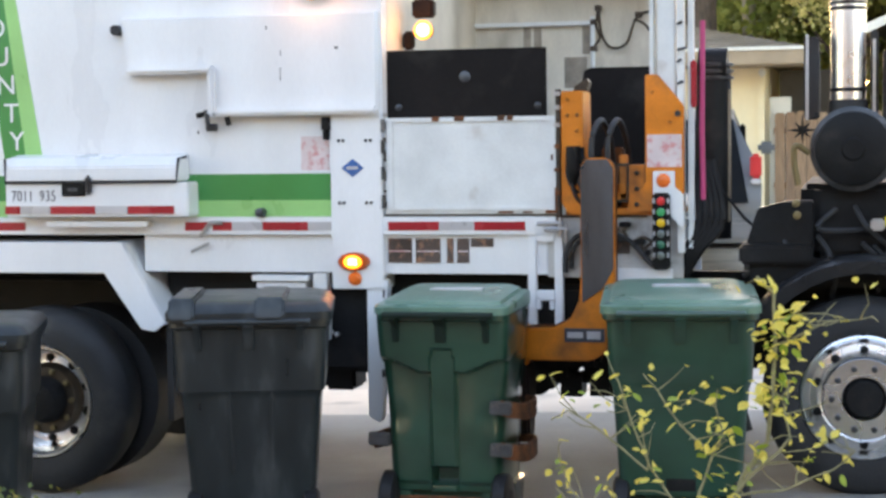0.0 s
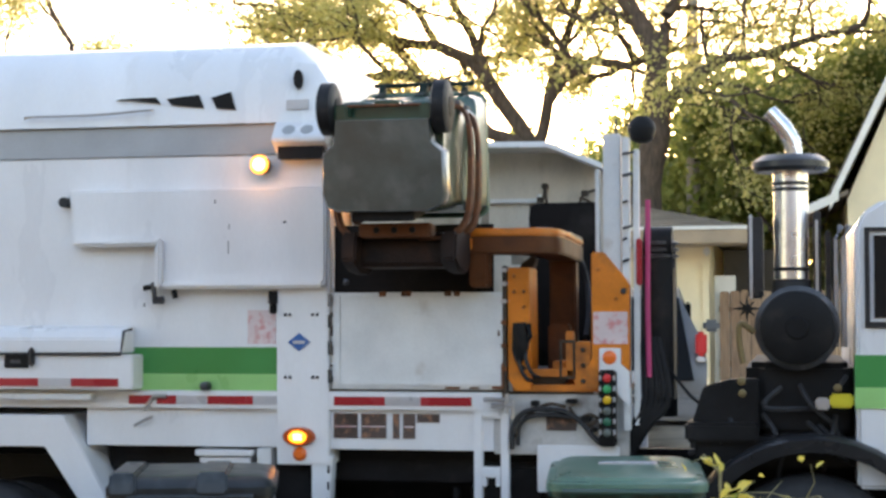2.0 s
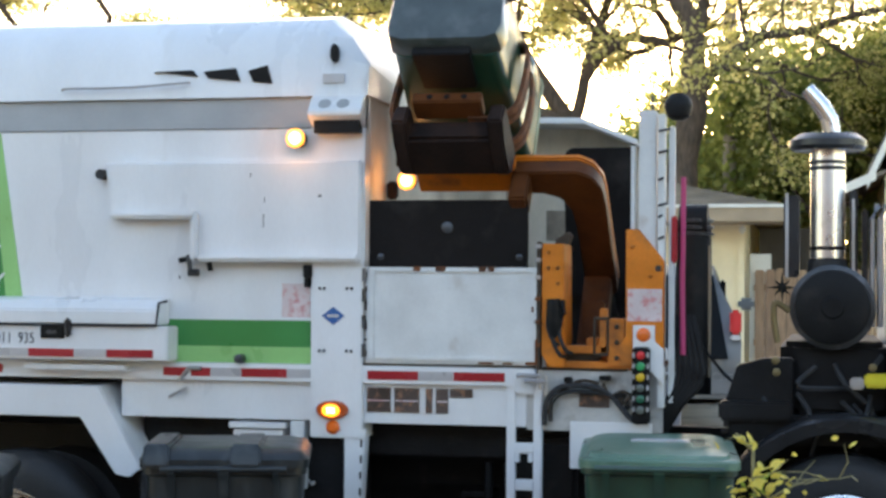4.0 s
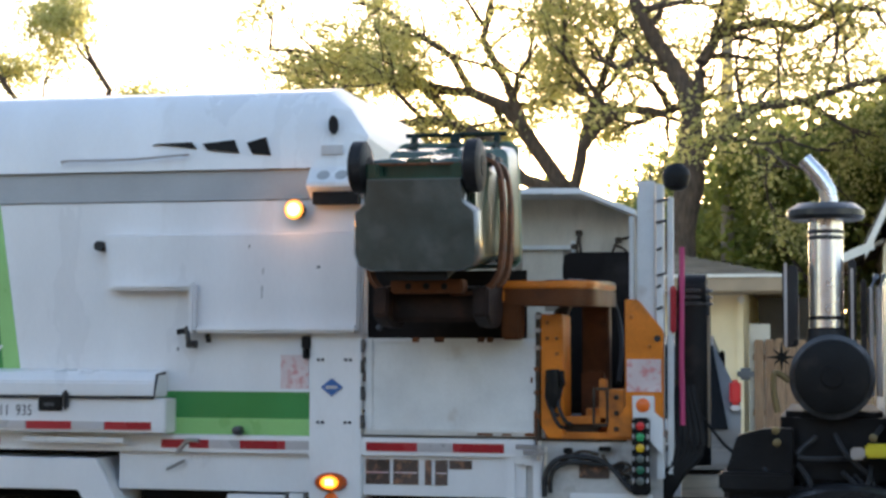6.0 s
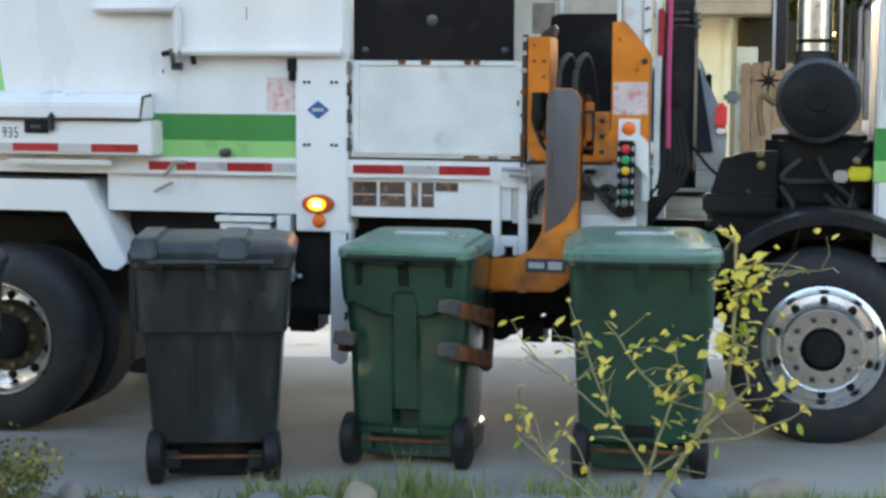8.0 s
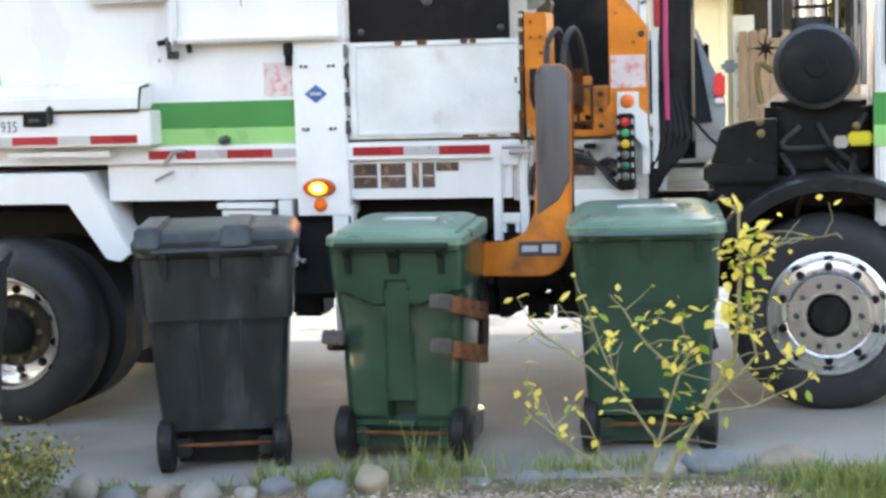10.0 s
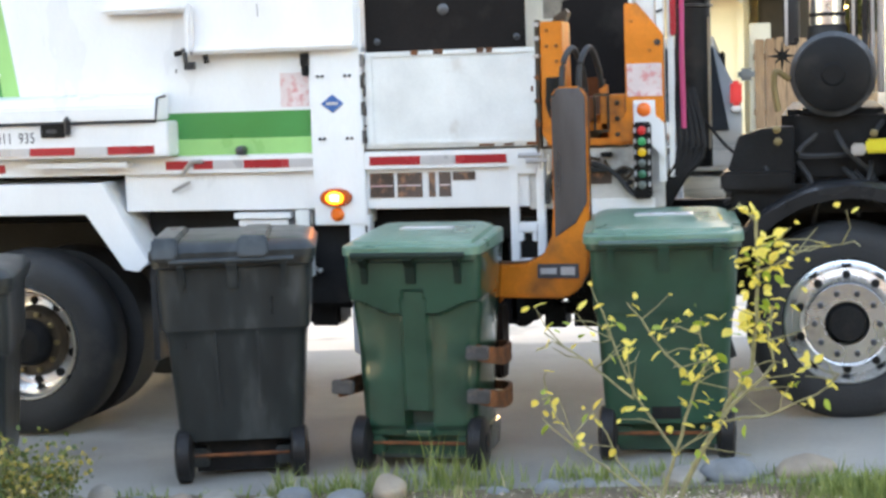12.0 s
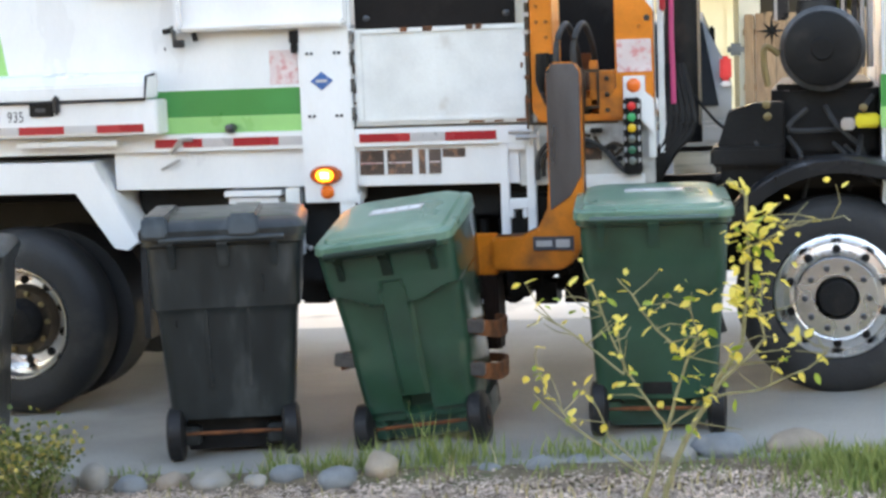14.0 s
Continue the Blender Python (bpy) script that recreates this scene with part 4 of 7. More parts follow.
def wheel(x, z, y, r, rear):
    """Lorry wheel: tyre with tread blocks, polished rim, hand holes, hub and nuts."""
    d = 0.28
    bm = bmesh.new()
    tyre = [(0.03, 0.30), (0.0, 0.325), (-0.012, r - 0.12), (0.0, r - 0.06), (0.035, r - 0.012), (0.07, r), (d - 0.07, r), (d - 0.035, r - 0.012), (d, r - 0.06), (d, 0.3)]
    lathe(bm, tyre, (x, y, z), "y", 56, (False, False))
    w = part("wheel", bm, RUBBER, TRUCK, "black lorry tyre on a polished rim" if not rear else "black dual lorry tyre on a deep polished rim")
    bm = bmesh.new()
    if rear:
        prof = [(0.01, 0.318), (-0.006, 0.314), (-0.006, 0.302), (0.012, 0.29), (0.06, 0.282), (0.13, 0.272), (0.165, 0.255), (0.15, 0.20), (0.15, 0.12), (0.15, 0.05)]
    else:
        prof = [(0.02, 0.318), (-0.002, 0.312), (-0.006, 0.302), (0.01, 0.285), (0.035, 0.268), (0.028, 0.235), (-0.03, 0.215), (-0.045, 0.20), (-0.045, 0.11), (0.0, 0.10)]
    lathe(bm, prof, (x, y, z), "y", 56, (False, True))
    rim = part("rim", bm, CHROME, w, "polished aluminium rim")
    n = 10
    for k in range(n):
        a = 2 * math.pi * (k + 0.0) / n + math.pi / 2
        rr, yy, rad = (0.228, y + 0.158, 0.026) if rear else (0.24, y + 0.022, 0.021)
        bm = bmesh.new()
        lathe(bm, [(-0.008, rad * 0.8), (-0.006, rad), (0.02, rad)], (x + rr * math.cos(a), yy - (0.0 if rear else 0.012), z + rr * math.sin(a)), "y", 12)
        part("hand_hole", bm, BLACK, rim)
        a += math.pi / n
        bm = bmesh.new()
        rr, yy = (0.165, y + 0.075) if rear else (0.158, y - 0.05)
        lathe(bm, [(-0.02, 0.011), (-0.018, 0.016), (0.012, 0.017)], (x + rr * math.cos(a), yy, z + rr * math.sin(a)), "y", 6)
        part("wheel_nut", bm, BRASS if rear else STEEL_WORN, rim)
    bm = bmesh.new()
    if rear:
        lathe(bm, [(0.08, 0.12), (0.075, 0.185), (0.10, 0.2), (0.155, 0.205)], (x, y, z), "y", 32)
        part("hub_ring", bm, GREASE, w, "greasy brown hub ring")
        bm = bmesh.new()
        lathe(bm, [(-0.03, 0.05), (-0.025, 0.10), (0.03, 0.125), (0.09, 0.135)], (x, y, z), "y", 32)
    else:
        lathe(bm, [(-0.06, 0.04), (-0.058, 0.085), (-0.03, 0.10), (0.02, 0.105)], (x, y, z), "y", 32)
    part("hub", bm, BLACK, w, "dark greasy hub")
    return w


BRASS = surface("dull_brass", (0.2, 0.15, 0.07), 0.5, 0.6)
wheel(0.1, 0.561, Y0 - 0.02, 0.505, False)
wheel(-4.385, 0.44, Y0 - 0.02, 0.525, True)
wheel(-5.72, 0.41, Y0 - 0.02, 0.525, True)
for wx, wz in ((-4.31, 0.44), (-5.72, 0.41), (0.1, 0.561)):
    bm = bmesh.new()
    lathe(bm, [(0, 0.3), (0, 0.5), (0.3, 0.5), (0.3, 0.3)], (wx, Y0 + 0.32 if wx < -1 else YB - 0.3, wz), "y", 40)
    part("inner_wheel", bm, RUBBER, TRUCK)
    if wx < -1:
        bm = bmesh.new()
        lathe(bm, [(0, 0.3), (0, 0.5), (0.6, 0.5), (0.6, 0.3)], (wx, YB - 0.62, wz), "y", 40)
        part("inner_wheel", bm, RUBBER, TRUCK)


def mudguards():
    # white folded guard over the rear wheels
    ya, yb = Y0 - 0.06, Y0 + 0.7
    inner = [(-8.0, 1.165), (-3.955, 1.165), (-3.745, 0.86), (-3.665, 0.845), (-3.60, 0.895), (-3.85, 1.335), (-8.0, 1.335)]
    bm = bmesh.new()
    prism(bm, inner, ya, ya + 0.03)
    g = part("rear_mudguard", bm, WHITE, TRUCK, "white folded rear mudguard", 0.005)
    bm = bmesh.new()
    prism(bm, [(-8.0, 1.30), (-3.87, 1.30), (-3.625, 0.875), (-3.60, 0.895), (-3.85, 1.335), (-8.0, 1.335)], ya + 0.03, yb)
    part("guard_top", bm, WHITE, g, bevel=0.004)
    quick("mud_flap", RUBBER, TRUCK, (-3.62, -3.585, Y0 + 0.0, Y0 + 0.6, 0.35, 0.88))
    # round black front guard
    bm = bmesh.new()
    n = 22
    cx, cz = 0.12, 0.60
    ring = []
    for k in range(n + 1):
        a = radians(200 - 200 * k / n)
        c, s = math.cos(a), math.sin(a)
        ring.append([bm.verts.new((cx + rr * c, y, cz + rr * s * 0.98)) for rr, y in ((0.60, Y0 - 0.09), (0.665, Y0 - 0.10), (0.685, Y0 - 0.07), (0.685, Y0 + 0.45), (0.66, Y0 + 0.45), (0.66, Y0 - 0.05))])
    for a, b in zip(ring, ring[1:]):
        for i in range(6):
            bm.faces.new((a[i], a[(i + 1) % 6], b[(i + 1) % 6], b[i]))
    part("front_mudguard", bm, GUARD, TRUCK, "rounded black front mudguard")


GUARD = surface("glossy_black_plastic", (0.02, 0.021, 0.024), 0.28, var=0.2, bump=0.03)
mudguards()


def cab():
    # cab shell: only its rear corner comes into view
    bm = bmesh.new()
    prism(bm, [(0.33, 1.0), (0.33, 2.28), (0.37, 2.38), (0.47, 2.44), (2.3, 2.44), (2.45, 1.7), (2.45, 0.7), (0.85, 0.7), (0.8, 1.0)], Y0 + 0.02, YB - 0.05)
    c = part("cab", bm, WHITE, TRUCK, "white cab with green stripes", 0.02, 3)
    quick("green_stripe", GREEN_D, c, (0.322, 2.3, Y0 + 0.012, Y0 + 0.06, 1.505, 1.665), label="dark green stripe")
    quick("green_stripe", GREEN_L, c, (0.322, 2.3, Y0 + 0.012, Y0 + 0.06, 1.40, 1.505), label="light green stripe")
    quick("cab_window", WINDOW, c, (0.40, 0.95, Y0 + 0.008, Y0 + 0.05, 1.83, 2.28), bevel=0.02, label="dark cab side window")
    quick("window_frame", GUARD, c, (0.375, 0.40, Y0 + 0.004, Y0 + 0.04, 1.8, 2.3), (0.40, 0.95, Y0 + 0.004, Y0 + 0.04, 2.28, 2.3), (0.40, 0.95, Y0 + 0.004, Y0 + 0.04, 1.8, 1.83))
    # polished stack with a cap and a slanting tip
    sx, sy = 0.02, Y0 + 0.24
    bm = bmesh.new()
    tube(bm, [(sx, sy, 2.02), (sx, sy, 2.6)], 0.088, 28)
    st = part("exhaust_pipe", bm, CHROME, TRUCK, "polished upright exhaust stack")
    for z in (2.50, 2.53, 2.03, 2.09):
        bm = bmesh.new()
        lathe(bm, [(0, 0.088), (0.004, 0.094), (0.016, 0.094), (0.02, 0.088)], (sx, sy, z), "z", 28)
        part("band", bm, STEEL_WORN if z > 2.4 else BLACK, st)
    bm = bmesh.new()
    lathe(bm, [(0.0, 0.09), (0.0, 0.18), (0.02, 0.197), (0.05, 0.196), (0.085, 0.15), (0.09, 0.03)], (sx, sy, 2.60), "z", 36)
    part("rain_cap", bm, GUARD, st, "black rounded rain cap")
    bm = bmesh.new()
    tube(bm, [(sx + 0.02, sy, 2.68), (sx + 0.01, sy, 2.76), (sx - 0.03, sy, 2.83), (sx - 0.105, sy, 2.92)], [0.045, 0.045, 0.045, 0.04], 18)
    part("tip", bm, CHROME, st, "slanted polished tip")
    # round black air cleaner and its ducts
    bm = bmesh.new()
    lathe(bm, [(-0.16, 0.02), (-0.16, 0.05), (-0.15, 0.06), (-0.145, 0.15), (-0.13, 0.185), (0.0, 0.2), (0.3, 0.2)], (0.045, Y0 + 0.2, 1.80), "y", 36)
    ac = part("air_cleaner", bm, BLACK, TRUCK, "round black air cleaner drum")
    bm = bmesh.new()
    lathe(bm, [(0, 0.2), (0.005, 0.214), (0.03, 0.214), (0.035, 0.2)], (0.045, Y0 + 0.1, 1.80), "y", 36)
    part("clamp", bm, STEEL_WORN, ac)
    bm = bmesh.new()
    tube(bm, [(sx, sy, 2.04), (sx, sy, 1.92)], 0.1, 24)
    part("boot", bm, RUBBER, ac, "rubber boot")
    for b in ((-0.20, -0.12, Y0 + 0.165, Y0 + 0.3, 1.95, 2.37), (0.13, 0.17, Y0 + 0.205, Y0 + 0.3, 1.9, 2.4), (0.19, 0.22, Y0 + 0.2, Y0 + 0.3, 1.85, 2.3)):
        quick("bracket", GUARD, TRUCK, b, bevel=0.01)
    for b in ((-0.19, -0.175, Y0 + 0.12, Y0 + 0.16, 1.95, 2.38), (0.14, 0.155, Y0 + 0.16, Y0 + 0.2, 1.9, 2.35)):
        quick("bracket_edge", ALU, TRUCK, b, bevel=0.003)
    bm = bmesh.new()
    for x in (0.24, 0.28):
        tube(bm, [(x, Y0 + 0.25, 1.7), (x, Y0 + 0.25, 2.25), (x + 0.03, Y0 + 0.3, 2.32)], 0.017, 8)
        part("grab_pipe", bm, ALU, TRUCK)
        bm = bmesh.new()
    tube(bm, [(-0.17, Y0 + 0.1, 1.78), (-0.235, Y0 + 0.08, 1.82), (-0.245, Y0 + 0.08, 1.74), (-0.225, Y0 + 0.08, 1.62)], 0.016, 8, True)
    part("bent_pipe", bm, BRASS, TRUCK)
    # engine and rear cab structure, dark
    quick("engine_block", BLACK, TRUCK, (-0.22, 0.33, Y0 + 0.35, YB - 0.4, 0.8, 1.62), (-0.15, 0.3, Y0 + 0.2, Y0 + 0.6, 1.25, 1.62), bevel=0.03)
    bm = bmesh.new()
    prism(bm, [(-0.43, 1.50), (-0.30, 1.535), (-0.15, 1.54), (-0.15, 1.22), (-0.50, 1.28)], Y0 + 0.15, Y0 + 0.3)
    part("battery_box", bm, BLACK, TRUCK, "dark bracket plate behind the cab", 0.008)
    quick("deck", BLACK, TRUCK, (-0.47, 0.33, Y0 + 0.1, Y0 + 0.9, 1.10, 1.25), (-0.52, -0.15, Y0 + 0.05, Y0 + 0.4, 1.22, 1.32), bevel=0.015)
    rr = random.Random(5)
    for k in range(12):
        bm = bmesh.new()
        x = rr.uniform(-0.35, 0.3)
        z = rr.uniform(1.25, 1.6)
        tube(bm, [(x, Y0 + 0.18, z), (x + rr.uniform(-0.1, 0.1), Y0 + 0.1, z - 0.1), (x + rr.uniform(-0.2, 0.2), Y0 + 0.16, z - rr.uniform(0.1, 0.25))], 0.014, 6, True)
        part("engine_hose", bm, RUBBER, TRUCK)
    quick("yellow_reservoir", YELLOW, TRUCK, (0.20, 0.32, Y0 + 0.06, Y0 + 0.14, 1.40, 1.47), bevel=0.012, label="small yellow fitting")
    quick("fitting", ALU, TRUCK, (0.13, 0.20, Y0 + 0.06, Y0 + 0.12, 1.39, 1.45), bevel=0.01)
    for x, z in ((-0.235, 1.53), (-0.23, 1.47), (0.24, 1.5)):
        bm = bmesh.new()
        lathe(bm, [(-0.03, 0.01), (-0.025, 0.02), (0.03, 0.02)], (x, Y0 + 0.06, z), "y", 14)
        part("end_cap", bm, BRASS, TRUCK)


WINDOW = surface("dark_window_glass", (0.01, 0.012, 0.014), 0.05, var=0.05, bump=0.0)
YELLOW = surface("yellow_plastic", (0.7, 0.58, 0.03), 0.4)
cab()

# ---- lift arm ----
PIVOT = Vector((-1.22, 9.3, 1.5))
PHI_ROWS = [(0, -1), (0.2, 1), (0.3, 5), (0.5, 15.2), (0.65, 25), (0.8, 34), (1.0, 45), (1.2, 57), (1.5, 67.5), (1.8, 81), (2.0, 91), (2.2, 106), (2.4, 118), (2.5, 121), (2.7, 125), (3.6, 129), (4.8, 130),
            (5.0, 129), (5.2, 123), (5.5, 112.5), (5.8, 99), (6.0, 88.5), (6.4, 72), (6.5, 68), (6.8, 56), (7.0, 47), (7.2, 37.5), (7.5, 24.6), (7.8, 11.5), (8.0, 5), (8.2, 1), (9.2, 2), (10.3, 5.5), (10.5, 7.5), (10.6, 15), (10.7, 20), (10.8, 15), (10.9, 9.5), (11.0, 5.5), (11.25, 2.5), (11.5, 0.6), (12.0, 0), (12.4, 0.5),
            (12.5, 2), (12.6, 9.5), (12.7, 13), (12.8, 14), (12.9, 11.5), (13.0, 7), (13.1, 4.5), (13.2, 2.5), (13.5, 0), (14.0, 0)]
# the arm's slide, in metres out from the truck's side
REACH_ROWS = [(0, 0.0), (1.8, 0.0), (2.0, 0.05), (2.25, 0.2), (2.5, 0.38), (2.7, 0.4), (4.8, 0.43), (5.0, 0.42), (5.5, 0.2), (6.0, 0.05), (6.5, -0.05), (7.0, -0.04), (7.5, -0.03), (8.2, 0.0), (10.3, 0.32), (11.0, 0.32), (11.5, 0.31), (12.5, 0.31), (13.0, 0.26), (13.5, 0.22), (14.0, 0.15)]
# the bin's own lift while it is shaken at the kerb
BIN_PHI_ROWS = [(10.3, 0), (10.5, 0), (10.6, 8), (10.7, 13.5), (10.8, 10), (10.9, 4), (11.0, 0), (12.5, 0), (12.6, 7), (12.7, 9.5), (12.8, 10), (12.9, 7.5), (13.0, 2.5), (13.1, 0)]


def between(rows, t):
    """The value at t on a line through rows of (seconds, value)."""
    for (t0, a), (t1, b) in zip(rows, rows[1:]):
        if t <= t1:
            return a + (b - a) * max(0.0, t - t0) / (t1 - t0)
    return rows[-1][1]


FINGERS = []


def lift_arm():
    bm = bmesh.new()
    lo = [(-1.125, 1.74), (-1.125, 1.0), (-1.135, 0.88), (-1.18, 0.79), (-1.25, 0.75), (-1.6, 0.75), (-1.6, 0.915), (-1.45, 0.92), (-1.36, 0.96), (-1.31, 1.06), (-1.30, 1.2), (-1.30, 1.74), (-1.27, 1.785), (-1.16, 1.785)]
    prism(bm, lo[::-1], 8.50, 8.54)
    arm = part("lift_arm", bm, ORANGE_GRIMY, TRUCK, "orange L-shaped lift arm with a worn steel face", 0.01, 2, at=PIVOT)
    bm = bmesh.new()
    prism(bm, [(x * 0.985 - 0.018, z * 0.985 + 0.02) for x, z in lo[::-1]], 8.54, 8.63)
    part("arm_back", bm, ORANGE_SHADE, arm, "greasy back of the arm, shade put into its brown", 0.008)
    bm = bmesh.new()
    prism(bm, [(-1.13, 1.735), (-1.132, 1.22), (-1.19, 1.12), (-1.292, 1.05), (-1.297, 1.735), (-1.268, 1.779), (-1.16, 1.779)], 8.492, 8.51)
    part("wear_plate", bm, WEAR_STEEL, arm, "worn dark steel face plate", 0.003)
    quick("label_plate", INK, arm, (-1.385, -1.18, 8.493, 8.51, 0.85, 0.92), label="dark label with pale lines")
    quick("label_line", SILVER_TAPE, arm, (-1.37, -1.29, 8.490, 8.5, 0.87, 0.90), (-1.27, -1.2, 8.490, 8.5, 0.865, 0.905))
    quick("boom", ORANGE_SHADE, arm, (-1.30, -1.15, 8.6, 9.4, 1.60, 1.72), bevel=0.01, label="orange boom to the pivot")
    bm = bmesh.new()
    tube(bm, [(-1.36, 9.3, 1.5), (-1.06, 9.3, 1.5)], 0.09, 20)
    part("pivot_pin", bm, STEEL_WORN, arm)
    for x in (-1.235, -1.15):
        bm = bmesh.new()
        tube(bm, [(x - 0.015, 8.60, 1.70), (x - 0.02, 8.60, 1.84), (x - 0.005, 8.63, 1.93), (x + 0.02, 8.74, 1.97), (x + 0.04, 8.9, 1.86), (x + 0.04, 9.05, 1.7)], 0.0155, 10, True)
        part("hydraulic_hose", bm, RUBBER, arm, "thick black hydraulic hose")
    # gripper: backing plate and four curved fingers round the bin
    quick("gripper_plate", ORANGE, arm, (-2.12, -1.58, 8.545, 8.61, 0.72, 0.93), bevel=0.008, label="orange gripper backing plate")
    quick("hole_plate", ORANGE_SHADE, arm, (-2.06, -1.70, 8.50, 8.57, 0.29, 0.42), bevel=0.008, label="rusty orange plate with three holes")
    for x in (-1.97, -1.88, -1.79):
        bm = bmesh.new()
        lathe(bm, [(0.286, 0.016), (0.295, 0.017)], (x, 8.535, 0.0), "z", 12)
        part("bolt_hole", bm, BLACK, arm)
    quick("gripper_frame", FRAME_GRIME, arm, (-2.12, -1.62, 8.57, 8.71, 0.42, 0.70), bevel=0.02, label="greasy dark gripper frame")
    for z in (0.47, 0.56, 0.64):
        bm = bmesh.new()
        tube(bm, [(-2.14, 8.565, z), (-1.9, 8.555, z + 0.02), (-1.62, 8.565, z - 0.01)], 0.022, 8, True)
        part("gripper_rib", bm, FRAME_GRIME, arm)
    bm = bmesh.new()
    tube(bm, [(-1.80, 8.54, 0.60), (-1.66, 8.54, 0.585)], 0.011, 8)
    part("gripper_pin", bm, ALU, arm, "bare steel pin")
    quick("stop_lug", ORANGE_SHADE, arm, (-1.60, -1.50, 8.60, 8.80, 0.77, 0.90), bevel=0.012, label="greasy orange stop lug")
    for x in (-2.16, -1.66):
        bm = bmesh.new()
        prism_x(bm, [(8.54, 0.34), (8.52, 0.72), (8.68, 0.72), (8.74, 0.64), (8.73, 0.44), (8.68, 0.32)], x, x + 0.08)
        part("gripper_claw", bm, FRAME_GRIME, arm, "grimy brown gripper claw", 0.012)
    right = [(0.10, 8.57), (0.25, 8.56), (0.33, 8.48), (0.35, 8.35), (0.35, 8.18), (0.34, 8.03), (0.31, 7.93), (0.24, 7.89)]
    left = [(-0.08, 8.57), (-0.25, 8.56), (-0.33, 8.48), (-0.345, 8.35), (-0.345, 8.18), (-0.335, 8.04), (-0.315, 7.95), (-0.28, 7.91)]
    for side, z0, z1 in ((right, 0.65, 0.75), (right, 0.445, 0.545), (left, 0.5, 0.58)):
        cx = -1.885
        arc = []
        root = Vector((cx + side[1][0], side[1][1], z0))
        n = len(side) - 1
        for i in range(n):
            p0, p1, p2, p3 = (Vector(side[max(0, min(n, q))]) for q in (i - 1, i, i + 1, i + 2))
            for k in range(3):
                u = k / 3
                q = 0.5 * (2 * p1 + (p2 - p0) * u + (2 * p0 - 5 * p1 + 4 * p2 - p3) * u * u + (3 * p1 - p0 - 3 * p2 + p3) * u ** 3)
                arc.append((cx + q.x, q.y))
        arc.append((cx + side[-1][0], side[-1][1]))
        for lift in (-0.022, 0.022):
            bm = bmesh.new()
            v = []
            for i, (x, y) in enumerate(arc):
                zz = z0 + (z1 - z0) * (i / (len(arc) - 1)) ** 1.5 + lift * (1.25 - 0.5 * i / len(arc))
                nx = Vector((x - cx, (y - 8.3), 0)).normalized() * 0.011
                v.append([bm.verts.new((x + sx * nx.x, y + sx * nx.y, zz + sz)) for sx, sz in ((1, -0.021), (1, 0.021), (-1, 0.021), (-1, -0.021))])
            for a, b in zip(v, v[1:]):
                for i in range(4):
                    bm.faces.new((a[i], a[(i + 1) % 4], b[(i + 1) % 4], b[i]))
            bm.faces.new(v[0][::-1])
            bm.faces.new(v[-1])
            FINGERS.append((part("gripper_finger", bm, RUST, arm, "rusty curved gripper strap", 0.003, at=root), root, 1 if side is right else -1))
        bm = bmesh.new()
        x, y = arc[-1]
        prism(bm, [(x - 0.058, z1 - 0.03), (x + 0.05, z1 - 0.036), (x + 0.056, z1 + 0.03), (x - 0.052, z1 + 0.034)], y - 0.02, y + 0.02)
        FINGERS.append((part("finger_pad", bm, PAD_GREY, arm, "worn dark grey finger pad", 0.007, 2, at=root), root, 1 if side is right else -1))
    return arm


ARM = lift_arm()

# black guard plate that rises behind the arm
bm = bmesh.new()
prism(bm, [(-1.51, 2.27), (-1.52, 2.2), (-1.5, 1.4), (-1.1, 1.4), (-1.12, 2.29), (-1.47, 2.29)], 10.06, 10.1)
GUARD_PLATE = part("arm_guard", bm, FLAP, TRUCK, "black sliding guard behind the arm", 0.004)

# ---- bins ----
def ring(bm, w, d, y, z, c, seg=5):
    """One rounded-rectangle ring of a moulded tub."""
    vs = []
    for sx, sy, a0 in ((1, 1, 0), (-1, 1, 90), (-1, -1, 180), (1, -1, 270)):
        for k in range(seg + 1):
            a = radians(a0 + 90 * k / seg)
            vs.append(bm.verts.new((sx * (w / 2 - c) + c * math.cos(a), y + sy * (d / 2 - c) + c * math.sin(a), z)))
    return vs


def loft(bm, rings, cap0=True, cap1=True):
    for a, b in zip(rings, rings[1:]):
        n = len(a)
        for i in range(n):
            bm.faces.new((a[i], a[(i + 1) % n], b[(i + 1) % n], b[i]))
    if cap0:
        bm.faces.new(rings[0][::-1])
    if cap1:
        bm.faces.new(rings[-1])


